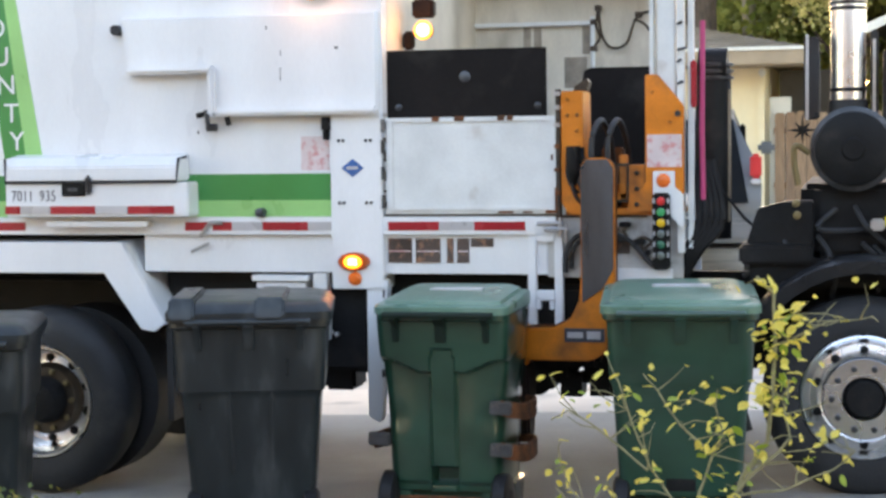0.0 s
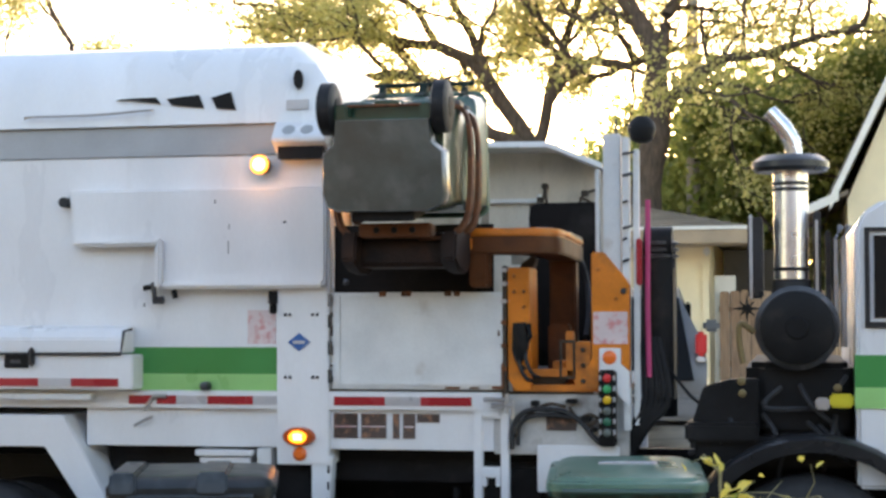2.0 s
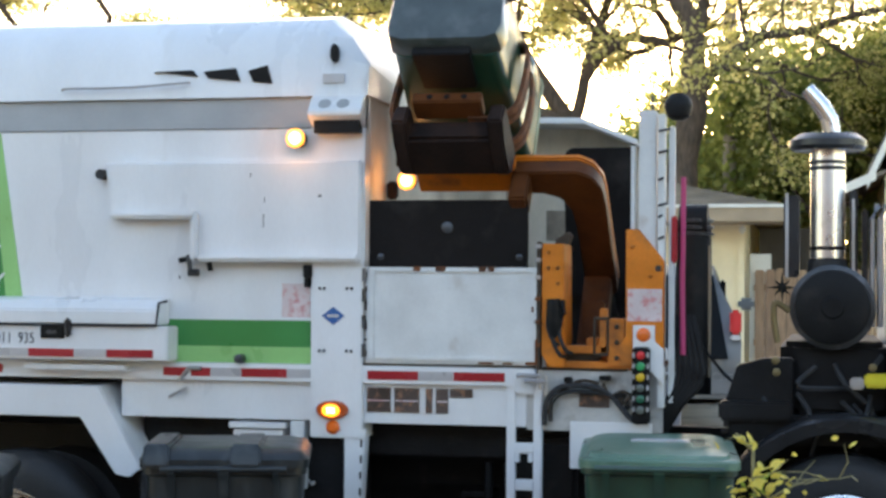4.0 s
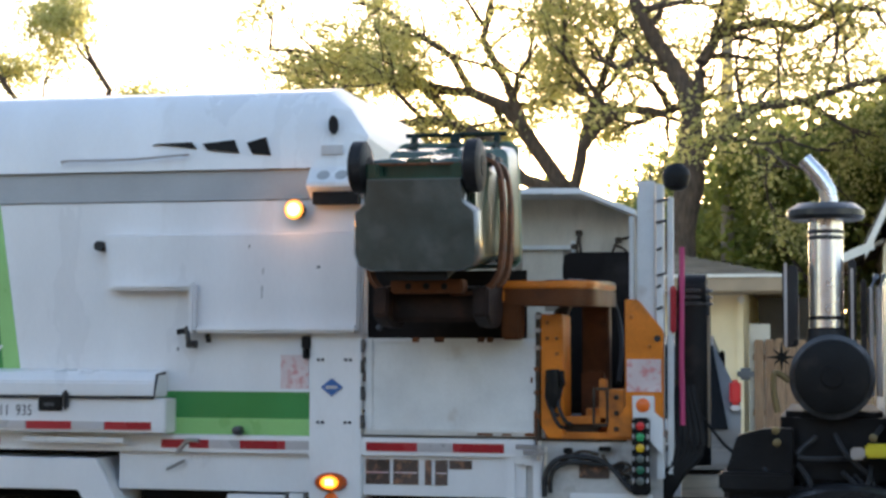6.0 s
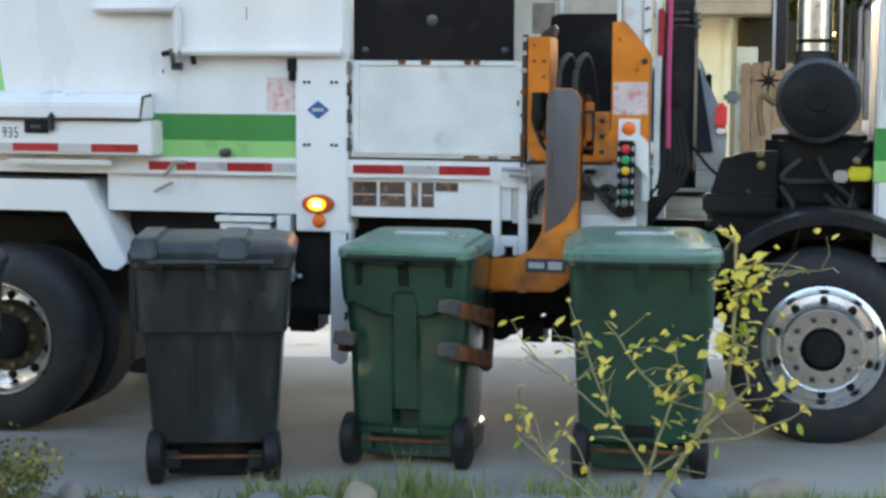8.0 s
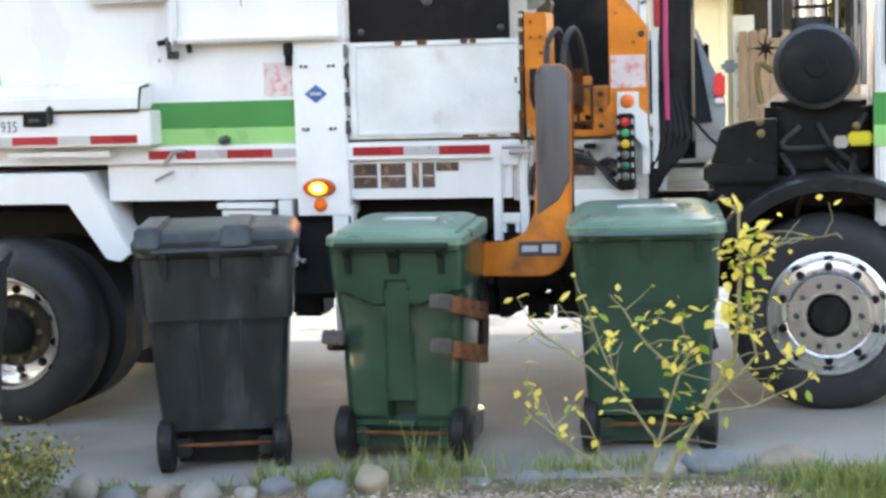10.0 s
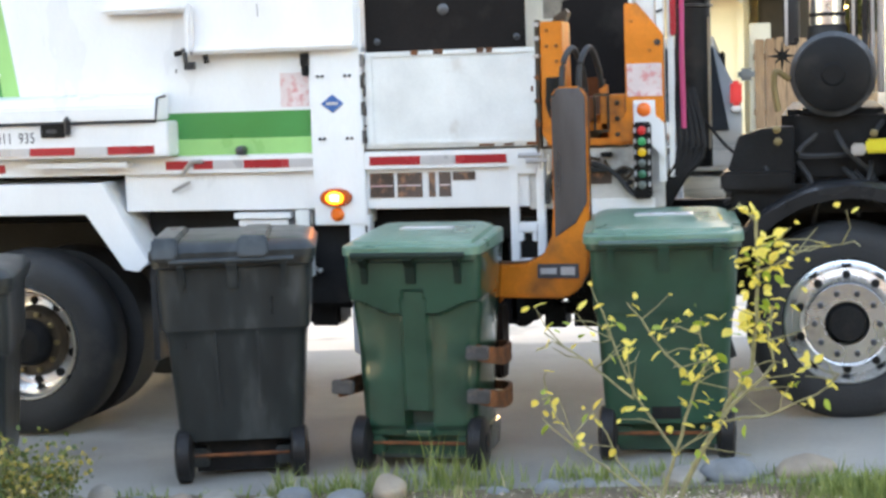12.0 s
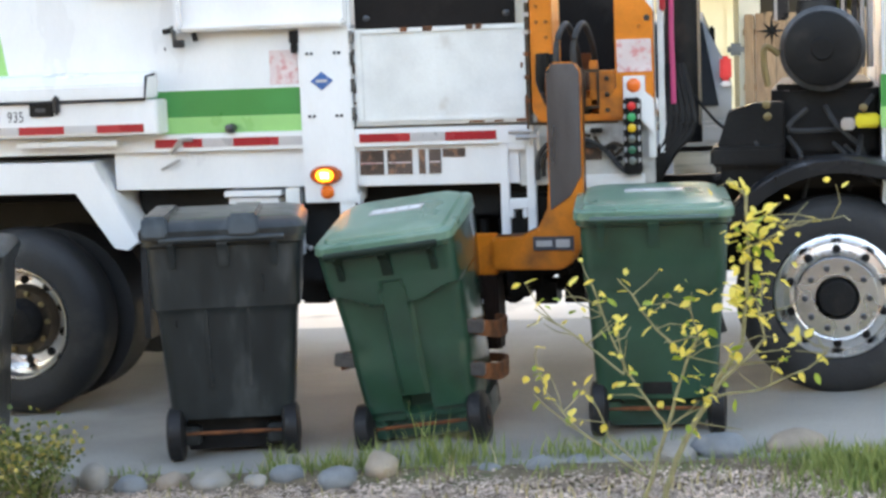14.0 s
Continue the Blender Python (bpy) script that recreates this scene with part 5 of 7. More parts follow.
def scooped_tub(bm, prof):
    """The dented tub: rounded walls, with lobes, a centre strip, collar and hand hollows on the rear."""
    def size_at(z):
        for a, b in zip(prof, prof[1:]):
            if z <= b[0]:
                u = max(0.0, (z - a[0]) / (b[0] - a[0]))
                return [a[k] + (b[k] - a[k]) * u for k in (1, 2, 3)]
        return prof[-1][1:]

    def step(v, lo, hi):
        u = max(0.0, min(1.0, (v - lo) / (hi - lo)))
        return u * u * (3 - 2 * u)

    def rear(x, z, d):
        """How far the rear wall stands behind the bin's middle."""
        ax = abs(x)
        flare = d / 2
        edge = 0.745 + 0.06 * step(ax, 0.1, 0.28) + 0.115 * (1 - step(ax, 0.05, 0.068))
        strip = 0.322 + 0.03 * (z - 0.29) / 0.57
        lobe = 0.285 + 0.02 * (z - 0.2)
        u = (ax - 0.165) / 0.105
        if abs(u) < 1:
            top = 1 - step(z, 0.42, 0.785) * 0.75
            lobe += 0.034 * math.sqrt(1 - u * u) * top * step(z, 0.195, 0.215)
        lobe -= 0.01 * step(ax, 0.15, 0.22) * math.exp(-((z - 0.52) / 0.055) ** 2)
        k = 1 - step(ax, 0.056, 0.07)
        y = lobe + (max(lobe, strip) - lobe) * k
        if ax < 0.07 and z < 0.29:
            y += (0.2 - y) * k * (1 - step(z, 0.27, 0.29)) * step(z, 0.19, 0.21)
        return y + (flare - y) * step(z, edge, edge + 0.012)

    rings = []
    z = 0.165
    levels = []
    while z < prof[-1][0]:
        levels.append(z)
        z += 0.009
    for z in levels + [prof[-1][0]]:
        w, d, c = size_at(z)
        vs = []
        for sx, sy, a0 in ((1, 1, 0), (-1, 1, 90)):
            for k in range(6):
                a = radians(a0 + 18 * k)
                vs.append(bm.verts.new((sx * (w / 2 - c) + c * math.cos(a), sy * (d / 2 - c) + c * math.sin(a), z)))
        n = 56
        for k in range(n + 1):
            x = -w / 2 + w * k / n
            y = -rear(x, z, d)
            e = max(0.0, abs(x) - (w / 2 - 0.05)) / 0.05
            vs.append(bm.verts.new((x, y + 0.06 * (1 - math.sqrt(max(0.0, 1 - e * e))), z)))
        rings.append(vs)
    loft(bm, rings)


def scooped_base(bm):
    """The scuffed foot under the tub, cut back beside the wheels."""
    def outline(k, z):
        pts = [(0.235, -0.20), (0.24, -0.06), (0.296, 0.0), (0.302, 0.2), (0.28, 0.26), (0.22, 0.285)]
        return [bm.verts.new((x * k, y * k, z)) for x, y in pts] + [bm.verts.new((-x * k, y * k, z)) for x, y in pts[::-1]]
    loft(bm, [outline(0.97, 0.04), outline(1.0, 0.055), outline(1.02, 0.17)])


def rolling_bin(kind, loc, turn, label):
    """A two-wheeled bin; its wheels and hinge are on the -y side."""
    plastic = BIN_BLACK if kind == "black" else BIN_GREEN
    lidm = BIN_BLACK if kind == "black" else LID_GREEN
    th = thing("wheeled_bin", (0, 0, 0), label, "bin", "wheeled bins at the kerb")
    bm = bmesh.new()
    if kind == "black":
        prof = [(0.06, 0.56, 0.54, 0.05), (0.20, 0.585, 0.60, 0.05), (0.70, 0.655, 0.70, 0.05), (0.735, 0.675, 0.72, 0.05), (0.745, 0.70, 0.745, 0.055), (0.90, 0.715, 0.765, 0.06), (1.07, 0.725, 0.78, 0.06)]
    elif kind == "scooped":
        prof = [(0.05, 0.53, 0.56, 0.06), (0.18, 0.555, 0.60, 0.06), (0.62, 0.595, 0.66, 0.06), (0.68, 0.605, 0.68, 0.06), (0.74, 0.62, 0.71, 0.06), (0.80, 0.632, 0.735, 0.06), (0.90, 0.645, 0.765, 0.06), (1.03, 0.66, 0.78, 0.06)]
    else:
        prof = [(0.05, 0.52, 0.56, 0.05), (0.18, 0.56, 0.62, 0.05), (0.68, 0.625, 0.72, 0.05), (0.705, 0.64, 0.735, 0.05), (0.72, 0.655, 0.75, 0.055), (0.9, 0.67, 0.77, 0.06), (1.03, 0.68, 0.785, 0.06)]
    z0, w0, d0, c0 = prof[0]
    low = [(z0, w0, d0 - 0.2, c0, 0.09), (prof[1][0] - 0.012, prof[1][1] - 0.01, prof[1][2] - 0.2, c0, 0.095), (prof[1][0], prof[1][1], prof[1][2], c0, 0.0)]
    if kind == "scooped":
        scooped_tub(bm, prof)
    else:
        loft(bm, [ring(bm, w, d, y, z, c) for z, w, d, c, y in low] + [ring(bm, w, d, 0.0, z, c) for z, w, d, c in prof[2:]])
    body = part("tub", bm, plastic, th, "dented moulded tub" if kind == "scooped" else "moulded tub")
    # rear relief: centre rib, shoulders, catch
    hz = prof[-1][0]
    if kind == "scooped":
        bm = bmesh.new()
        scooped_base(bm)
        part("base", bm, BIN_BASE, body, "scuffed grey-green base")
        # black block stands for the shade in a hollow of the front wall
        quick("front_hollow", BLACK, body, (-0.15, 0.125, 0.22, 0.338, 0.10, 0.40), bevel=0.006, label="black block put in for the shade of a front hollow")
    elif kind == "plain":
        # notch shade, painted as a black block
        quick("rear_notch", BLACK, body, (-0.08, 0.08, -0.318, -0.25, 0.19, 0.31), bevel=0.012, label="black block put in for the shade of a notch above the axle")
    else:
        for s in (-1, 1):
            bm = bmesh.new()
            prism(bm, [(s * 0.08, 0.35), (s * 0.09, 1.0), (s * 0.12, 1.0), (s * 0.105, 0.35)][::s], -0.385, -0.3)
            for v in bm.verts:
                v.co.y += 0.085 * (1.0 - v.co.z)
            part("rib", bm, plastic, body, bevel=0.008)
    # rim under the lid, with hinge lugs
    bm = bmesh.new()
    w, d = prof[-1][1], prof[-1][2]
    loft(bm, [ring(bm, w + 0.01, d + 0.01, 0, hz - 0.03, 0.06), ring(bm, w + 0.035, d + 0.035, 0, hz - 0.02, 0.065), ring(bm, w + 0.035, d + 0.035, 0, hz + 0.01, 0.065)])
    part("rim", bm, plastic, body)
    off = 0.05 if kind == "scooped" else 0.02
    for x in (-0.24, 0.0, 0.24):
        bm = bmesh.new()
        prism_x(bm, [(-d / 2 - 0.005, hz - 0.13), (-d / 2 - 0.03, hz - 0.05), (-d / 2 - 0.04 - off, hz - 0.012), (-d / 2 - 0.04 - off, hz + 0.02), (-d / 2 + 0.05, hz + 0.01), (-d / 2 + 0.04, hz - 0.13)], x - (0.016, 0.026)[x == 0.0], x + (0.016, 0.026)[x == 0.0])
        part("hinge_lug", bm, HANDLE_SHADE if kind == "scooped" else plastic, body, bevel=0.003)
    bm = bmesh.new()
    tube(bm, [(-0.29, -d / 2 - 0.03 - off, hz + 0.008), (0.29, -d / 2 - 0.03 - off, hz + 0.008)], 0.016, 10)
    part("handle_bar", bm, HANDLE_SHADE if kind == "scooped" else plastic, body)
    # lid
    bm = bmesh.new()
    if kind == "black":
        lw, ld = w + 0.055, d + 0.07
        loft(bm, [ring(bm, lw, ld, 0, hz + 0.012, 0.06), ring(bm, lw + 0.005, ld, 0, hz + 0.05, 0.06), ring(bm, lw - 0.05, ld - 0.06, 0.0, hz + 0.085, 0.06), ring(bm, lw - 0.16, ld - 0.2, 0.0, hz + 0.1, 0.06)])
        lid = part("lid", bm, lidm, th, "charcoal moulded lid")
        for s in (-1, 1):
            bm = bmesh.new()
            prism_x(bm, [(-ld / 2 - 0.03, hz + 0.01), (-ld / 2 - 0.03, hz + 0.05), (-ld / 2 + 0.02, hz + 0.12), (ld / 2 - 0.2, hz + 0.12), (ld / 2 - 0.1, hz + 0.05), (ld / 2 - 0.1, hz + 0.01)], (-0.37, -0.25)[0] if s < 0 else 0.03, -0.25 if s < 0 else 0.17)
            part("hinge_block", bm, lidm, lid, "scuffed grey hinge block", bevel=0.012)
    else:
        lw, ld = w + 0.055, d + 0.06
        rs = []
        for z, sw, y in ((0.006, 0.0, 0), (0.04, 0.0, 0.0), (0.047, 0.012, 0.0), (0.050, 0.085, 0.0), (0.066, 0.10, 0.0), (0.078, 0.17, 0.02), (0.083, 0.3, 0.03)):
            rs.append(ring(bm, lw - sw, ld - sw, y, hz + z, 0.07))
        loft(bm, rs)
        for v in bm.verts:
            if v.co.z > hz + 0.04:
                v.co.z += 0.03 * (v.co.y / ld + 0.5)
        lid = part("lid", bm, lidm, th, "green lid, sky reflection put into its pale colour")
        bm = bmesh.new()
        box(bm, -0.13, 0.15, -0.02, 0.1, hz + 0.088, hz + 0.1035)
        part("lid_label", bm, SILVER_TAPE, lid, "pale worn label on the lid", 0.002)
        bm = bmesh.new()
        for k in range(4):
            box(bm, -0.11 + 0.065 * k, -0.06 + 0.065 * k, 0.0, 0.08, hz + 0.09, hz + 0.1045)
        part("label_bars", bm, WHITE, lid)
    # block between the wheels; on black bins its black paints the hollow's shade
    quick("axle_recess", BLACK if kind == "black" else plastic, th, (-0.21, 0.21, -0.215, -0.12, 0.06, 0.15) if kind == "scooped" else (-0.225, 0.225, -0.205, -0.10, 0.03, prof[1][0] - 0.004), bevel=0.004)
    # wheels and axle
    for s in (-1, 1):
        bm = bmesh.new()
        lathe(bm, [(-0.042, 0.03), (-0.04, 0.105), (-0.028, 0.128), (0.028, 0.128), (0.04, 0.105), (0.042, 0.03)], (s * 0.275, -0.27, 0.128), "x", 28)
        wl = part("wheel", bm, BIN_WHEEL, th, "black plastic wheel")
        bm = bmesh.new()
        lathe(bm, [(-0.047, 0.02), (-0.045, 0.05), (0.045, 0.05), (0.047, 0.02)], (s * 0.275, -0.27, 0.128), "x", 16)
        part("hub_cap", bm, BLACK, wl)
    bm = bmesh.new()
    tube(bm, [(-0.3, -0.285, 0.128), (0.3, -0.285, 0.128)], 0.0095, 8)
    part("axle", bm, RUST, th, "thin rusty axle")
    for s in (-1, 1):
        quick("axle_housing", plastic, th, (s * 0.205 - 0.045, s * 0.205 + 0.045, -0.29, -0.2, 0.07, 0.16), bevel=0.01)
    if kind == "scooped":
        # a narrower, shallower tub than the other bins have
        for ob in th.children_recursive:
            if ob.name.startswith(("wheel", "hub_cap")):
                side = 1 if sum(v.co.x for v in ob.data.vertices) > 0 else -1
                ob.data.transform(Matrix.Translation((0.004 * side, 0.054, 0)))
            else:
                moulded = ob.name.startswith(("tub", "base"))
                for v in ob.data.vertices:
                    v.co.x *= 1.0 if moulded else 1.1 - 0.17 * max(0.0, min(1.0, (v.co.z - 0.1) / 0.65))
                    v.co.y *= 0.8 if v.co.y < 0 else 0.8 + 0.2 * max(0.0, 1 - v.co.z / 0.8)
    th.matrix_basis = pose(*loc, 0, 0, turn)
    return th


BIN_X, BIN_Y = -1.885, 8.18
SCOOP = rolling_bin("scooped", (BIN_X, BIN_Y, 0), 0, "dark green wheeled bin with dented tub, held by the truck gripper")
rolling_bin("plain", (-0.765, 8.12, gz(-0.765) - 0.006), 6, "dark green wheeled bin with pale green lid at the kerb")
rolling_bin("black", (-2.82, 7.85, gz(-2.82) - 0.006), 16, "charcoal black wheeled bin with a blocky lid at the kerb")
rolling_bin("black", (-4.28, 7.6, gz(-4.28) - 0.06), 20, "charcoal black wheeled bin standing apart beside the yard")

# ---- far side of the street ----
SHINGLE = surface("grey_brown_shingles", (0.2, 0.165, 0.13), 0.9, var=0.2, scale=2, fine=50, bump=0.4)
STUCCO = surface("cream_stucco", (0.82, 0.7, 0.47), 0.9, var=0.06, scale=2, fine=120, bump=0.3)
TRIM = surface("tan_painted_trim", (0.36, 0.27, 0.18), 0.7, var=0.1)
TRIM_W = surface("white_painted_trim", (0.7, 0.68, 0.62), 0.6, var=0.06)
PLANK = surface("weathered_fence_wood", (0.36, 0.23, 0.14), 0.85, var=0.2, scale=5, fine=40, bump=0.3, stretch=(6, 6, 0.7), island=0.25)
BARK = surface("oak_bark", (0.1, 0.072, 0.055), 0.95, var=0.3, scale=6, fine=30, bump=0.8, stretch=(3, 3, 0.8))
CAR_PAINT = surface("grey_car_paint", (0.13, 0.135, 0.14), 0.4, 0.2, var=0.05)
CAR_GLASS = surface("dark_car_glass", (0.008, 0.009, 0.01), 0.15, var=0.05, bump=0.0, spec=0.08)
TAIL_RED = glow("red_tail_lamp", (0.4, 0.015, 0.015), 0.03)
POLE_WOOD = surface("grey_pole_wood", (0.32, 0.29, 0.26), 0.9, var=0.15, stretch=(4, 4, 0.5))


def leaf_material(name, a, b, through_light):
    m = bpy.data.materials.new(name)
    m.use_nodes = True
    nt = m.node_tree
    out = nt.nodes["Material Output"]
    pr = nt.nodes["Principled BSDF"]
    g = nt.nodes.new("ShaderNodeNewGeometry")
    mx = nt.nodes.new("ShaderNodeMix")
    mx.data_type = "RGBA"
    nt.links.new(g.outputs["Random Per Island"], mx.inputs[0])
    mx.inputs[6].default_value, mx.inputs[7].default_value = (*a, 1), (*b, 1)
    nt.links.new(mx.outputs[2], pr.inputs["Base Color"])
    pr.inputs["Roughness"].default_value = 0.5
    tr = nt.nodes.new("ShaderNodeBsdfTranslucent")
    nt.links.new(mx.outputs[2], tr.inputs[0])
    sh = nt.nodes.new("ShaderNodeMixShader")
    sh.inputs[0].default_value = through_light
    nt.links.new(pr.outputs[0], sh.inputs[1])
    nt.links.new(tr.outputs[0], sh.inputs[2])
    nt.links.new(sh.outputs[0], out.inputs[0])
    return m


LEAF_OAK = leaf_material("oak_leaves", (0.42, 0.42, 0.13), (0.72, 0.66, 0.3), 0.75)
LEAF_HEDGE = leaf_material("dense_leaves", (0.15, 0.2, 0.05), (0.38, 0.4, 0.12), 0.65)
LEAF_BUSH = leaf_material("citrus_leaves", (0.8, 0.62, 0.03), (0.92, 0.78, 0.22), 0.45)
LEAF_BUSH_GREEN = leaf_material("citrus_leaves_green", (0.16, 0.3, 0.03), (0.4, 0.46, 0.05), 0.35)
LEAF_SHRUB = leaf_material("shrub_leaves", (0.06, 0.1, 0.03), (0.2, 0.22, 0.05), 0.3)
LEAF_SHRUB_TIP = leaf_material("shrub_tips", (0.4, 0.34, 0.08), (0.6, 0.45, 0.12), 0.3)
GRASS = leaf_material("grass_blades", (0.13, 0.2, 0.045), (0.37, 0.41, 0.14), 0.3)
DRY_GRASS = leaf_material("dry_grass", (0.42, 0.34, 0.16), (0.6, 0.5, 0.3), 0.2)


def far_z(y):
    return 0.75 * max(0.0, min(1.0, (y - 14.4) / 10.0))


def ramp_sheet(name, material, x0, x1, y0, y1, lift, label, category):
    bm = bmesh.new()
    prev = None
    for k in range(9):
        y = y0 + (y1 - y0) * k / 8
        cur = [bm.verts.new((x, y, gz(x) * max(0, 1 - (y - 14.4) / 10) + far_z(y) + lift)) for x in (x0, -14, -5, 0, 10, x1) if x0 <= x <= x1]
        if prev:
            for i in range(len(cur) - 1):
                bm.faces.new((prev[i], prev[i + 1], cur[i + 1], cur[i]))
        prev = cur
    r = bmesh.ops.extrude_face_region(bm, geom=list(bm.faces))
    bmesh.ops.translate(bm, vec=(0, 0, -0.08), verts=[v for v in r["geom"] if isinstance(v, bmesh.types.BMVert)])
    return solid(name, material, (0, 0, 0), label, category, bm, kind="structure", smooth=False)


ramp_sheet("yard", SOIL, -120, 120, 14.4, 60, -0.02, "bare soil front yards rising from the street", "ground")
ramp_sheet("driveway", CONCRETE, -5, 10, 14.42, 24.2, 0.01, "pale concrete driveway rising to the house", "driveway")


def house():
    h = thing("house", (-3.0, 28, 0.75), "low cream stucco house with a grey shingle roof across the street", "house")
    bm = bmesh.new()
    box(bm, -9.0, -1.14, 25.0, 31.0, 0.7, 3.0)
    part("wall", bm, STUCCO, h)
    bm = bmesh.new()
    ys, zs = (23.9, 31.7), (3.0, 3.07)
    c = [[bm.verts.new((x, y, z)) for x, y in ((-10.0, 23.9), (-0.42, 23.9), (-0.42, 31.7), (-10.0, 31.7))] for z in zs]
    r = [bm.verts.new((x, 27.8, 3.68)) for x in (-7.5, -2.6)]
    for i in range(4):
        bm.faces.new((c[0][i], c[0][(i + 1) % 4], c[1][(i + 1) % 4], c[1][i]))
    bm.faces.new(c[0][::-1])
    bm.faces.new((c[1][0], c[1][1], r[1], r[0]))
    bm.faces.new((c[1][1], c[1][2], r[1]))
    bm.faces.new((c[1][2], c[1][3], r[0], r[1]))
    bm.faces.new((c[1][3], c[1][0], r[0]))
    roof = part("roof", bm, SHINGLE, h, "grey-brown shingle hip roof", smooth=False)
    for k in range(12):
        t0, t1 = k / 12, (k + 1) / 12
        bm = bmesh.new()
        e0, e1 = 23.9 + 3.9 * t0, 23.9 + 3.9 * t1 + 0.02
        z0, z1 = 3.07 + 0.61 * t0, 3.07 + 0.61 * t1
        xl, xr = -10.0 + 2.5 * t0, -0.42 - 2.18 * t0
        a = [bm.verts.new(p) for p in ((xl, e0 - 0.02, z0 - 0.01), (xr, e0 - 0.02, z0 - 0.01), (xr, e0 - 0.02, z0 + 0.022), (xl, e0 - 0.02, z0 + 0.022), (xl + 0.2, e1, z1 + 0.004), (xr - 0.18, e1, z1 + 0.004))]
        bm.faces.new(a[:4])
        bm.faces.new((a[3], a[2], a[5], a[4]))
        part("shingle_course", bm, SHINGLE, roof, smooth=False)
    quick("fascia", TRIM, h, (-10.0, -0.42, 23.84, 23.9, 2.86, 3.08), bevel=0.01, label="tan fascia board")
    quick("soffit", TRIM, h, (-10.0, -0.42, 23.9, 25.0, 2.86, 2.90))
    quick("corner_trim", STUCCO, h, (-1.22, -1.12, 24.94, 25.06, 0.7, 2.86), bevel=0.01, label="cream corner board")
    # sunlight along the eave is painted as this pale strip
    quick("gutter", TRIM_W, h, (-10.0, -0.40, 23.80, 23.85, 3.05, 3.10), bevel=0.01, label="gutter with sunlight put into its pale colour")
    quick("porch_lamp", TRIM_W, h, (-1.20, -1.10, 24.85, 24.95, 2.72, 2.85), bevel=0.03, label="small white lamp under the eave")
    # carport shade is put into this wall's dark brown
    quick("carport_wall", SHADE_WALL, h, (-1.0, 0.3, 27.5, 27.6, 0.7, 2.9), label="carport wall, its shade put into the dark brown")
    # gable end of the next house
    g = thing("house", (4.5, 30, 0.75), "neighbouring house with a pale gable and white rake boards", "house")
    bm = bmesh.new()
    prism(bm, [(0.9, 0.7), (4.2, 0.7), (4.2, 3.5), (2.5, 7.3), (0.9, 3.6)], 26.3, 34.0)
    part("wall", bm, STUCCO, g)
    for s in (-1, 1):
        bm = bmesh.new()
        prism(bm, [(2.5, 7.5), (2.5, 7.2), (2.5 + s * 1.85, 3.45), (2.5 + s * 1.85, 3.75)][::s], 25.9, 34.2)
        part("roof", bm, SHINGLE, g)
        bm = bmesh.new()
        prism(bm, [(2.5, 7.58), (2.5, 7.3), (2.5 + s * 1.87, 3.42), (2.5 + s * 1.87, 3.62)][::s], 25.82, 25.9)
        part("rake_board", bm, TRIM_W, g, "white rake board")
    bm = bmesh.new()
    prism(bm, [(-0.1, 3.18), (0.76, 3.56), (0.76, 3.70), (-0.1, 3.32)], 25.85, 25.92)
    part("eave_board", bm, TRIM_W, g, "white sloping eave board")
    bm = bmesh.new()
    prism(bm, [(-0.1, 3.24), (0.9, 3.66), (0.9, 3.72), (-0.1, 3.34)], 25.92, 30.0)
    part("side_roof", bm, SHINGLE, g)


house()


def fence():
    f = thing("fence", (0.5, 25.2, 0.75), "brown weathered wooden board fence beside the house", "fence")
    rr = random.Random(3)
    for k in range(14):
        x = -0.98 + 0.152 * k
        dz = rr.uniform(-0.03, 0.03)
        bm = bmesh.new()
        prism(bm, [(x, 0.72), (x + 0.142, 0.72), (x + 0.142, 2.18 + dz), (x + 0.12, 2.22 + dz), (x + 0.02, 2.22 + dz), (x, 2.18 + dz)], 25.2 + 0.01 * rr.random(), 25.23)
        part("plank", bm, PLANK, f, smooth=False)
    for z in (1.1, 1.9):
        quick("rail", PLANK, f, (-1.0, 1.2, 25.235, 25.28, z, z + 0.09))
    bm = bmesh.new()
    for k in range(8):
        a = 2 * math.pi * k / 8
        c, s = math.cos(a), math.sin(a)
        r = 0.24 if k % 2 == 0 else 0.17
        v = [bm.verts.new((-0.58 + p * c - q * s, yy, 1.95 + p * s + q * c)) for p, q, yy in ((0.02, 0.03, 24.9), (r, 0, 24.93), (0.02, -0.03, 24.9), (0.0, 0, 24.85))]
        bm.faces.new(v[:3])
        bm.faces.new((v[0], v[3], v[1]))
        bm.faces.new((v[2], v[1], v[3]))
        bm.faces.new((v[0], v[2], v[3]))
    star = solid("star_ornament", BLACK, (-0.58, 24.9, 1.95), "black metal star ornament hung before the wooden fence", "ornament", bm)
    return star


fence()
bm = bmesh.new()
box(bm, -1.06, -0.75, 25.3, 25.34, 0.73, 2.44)
solid("white_board", TRIM_W, (-0.9, 25.32, 0.75), "white painted board standing behind the wooden fence", "board", bm, bevel=0.01)


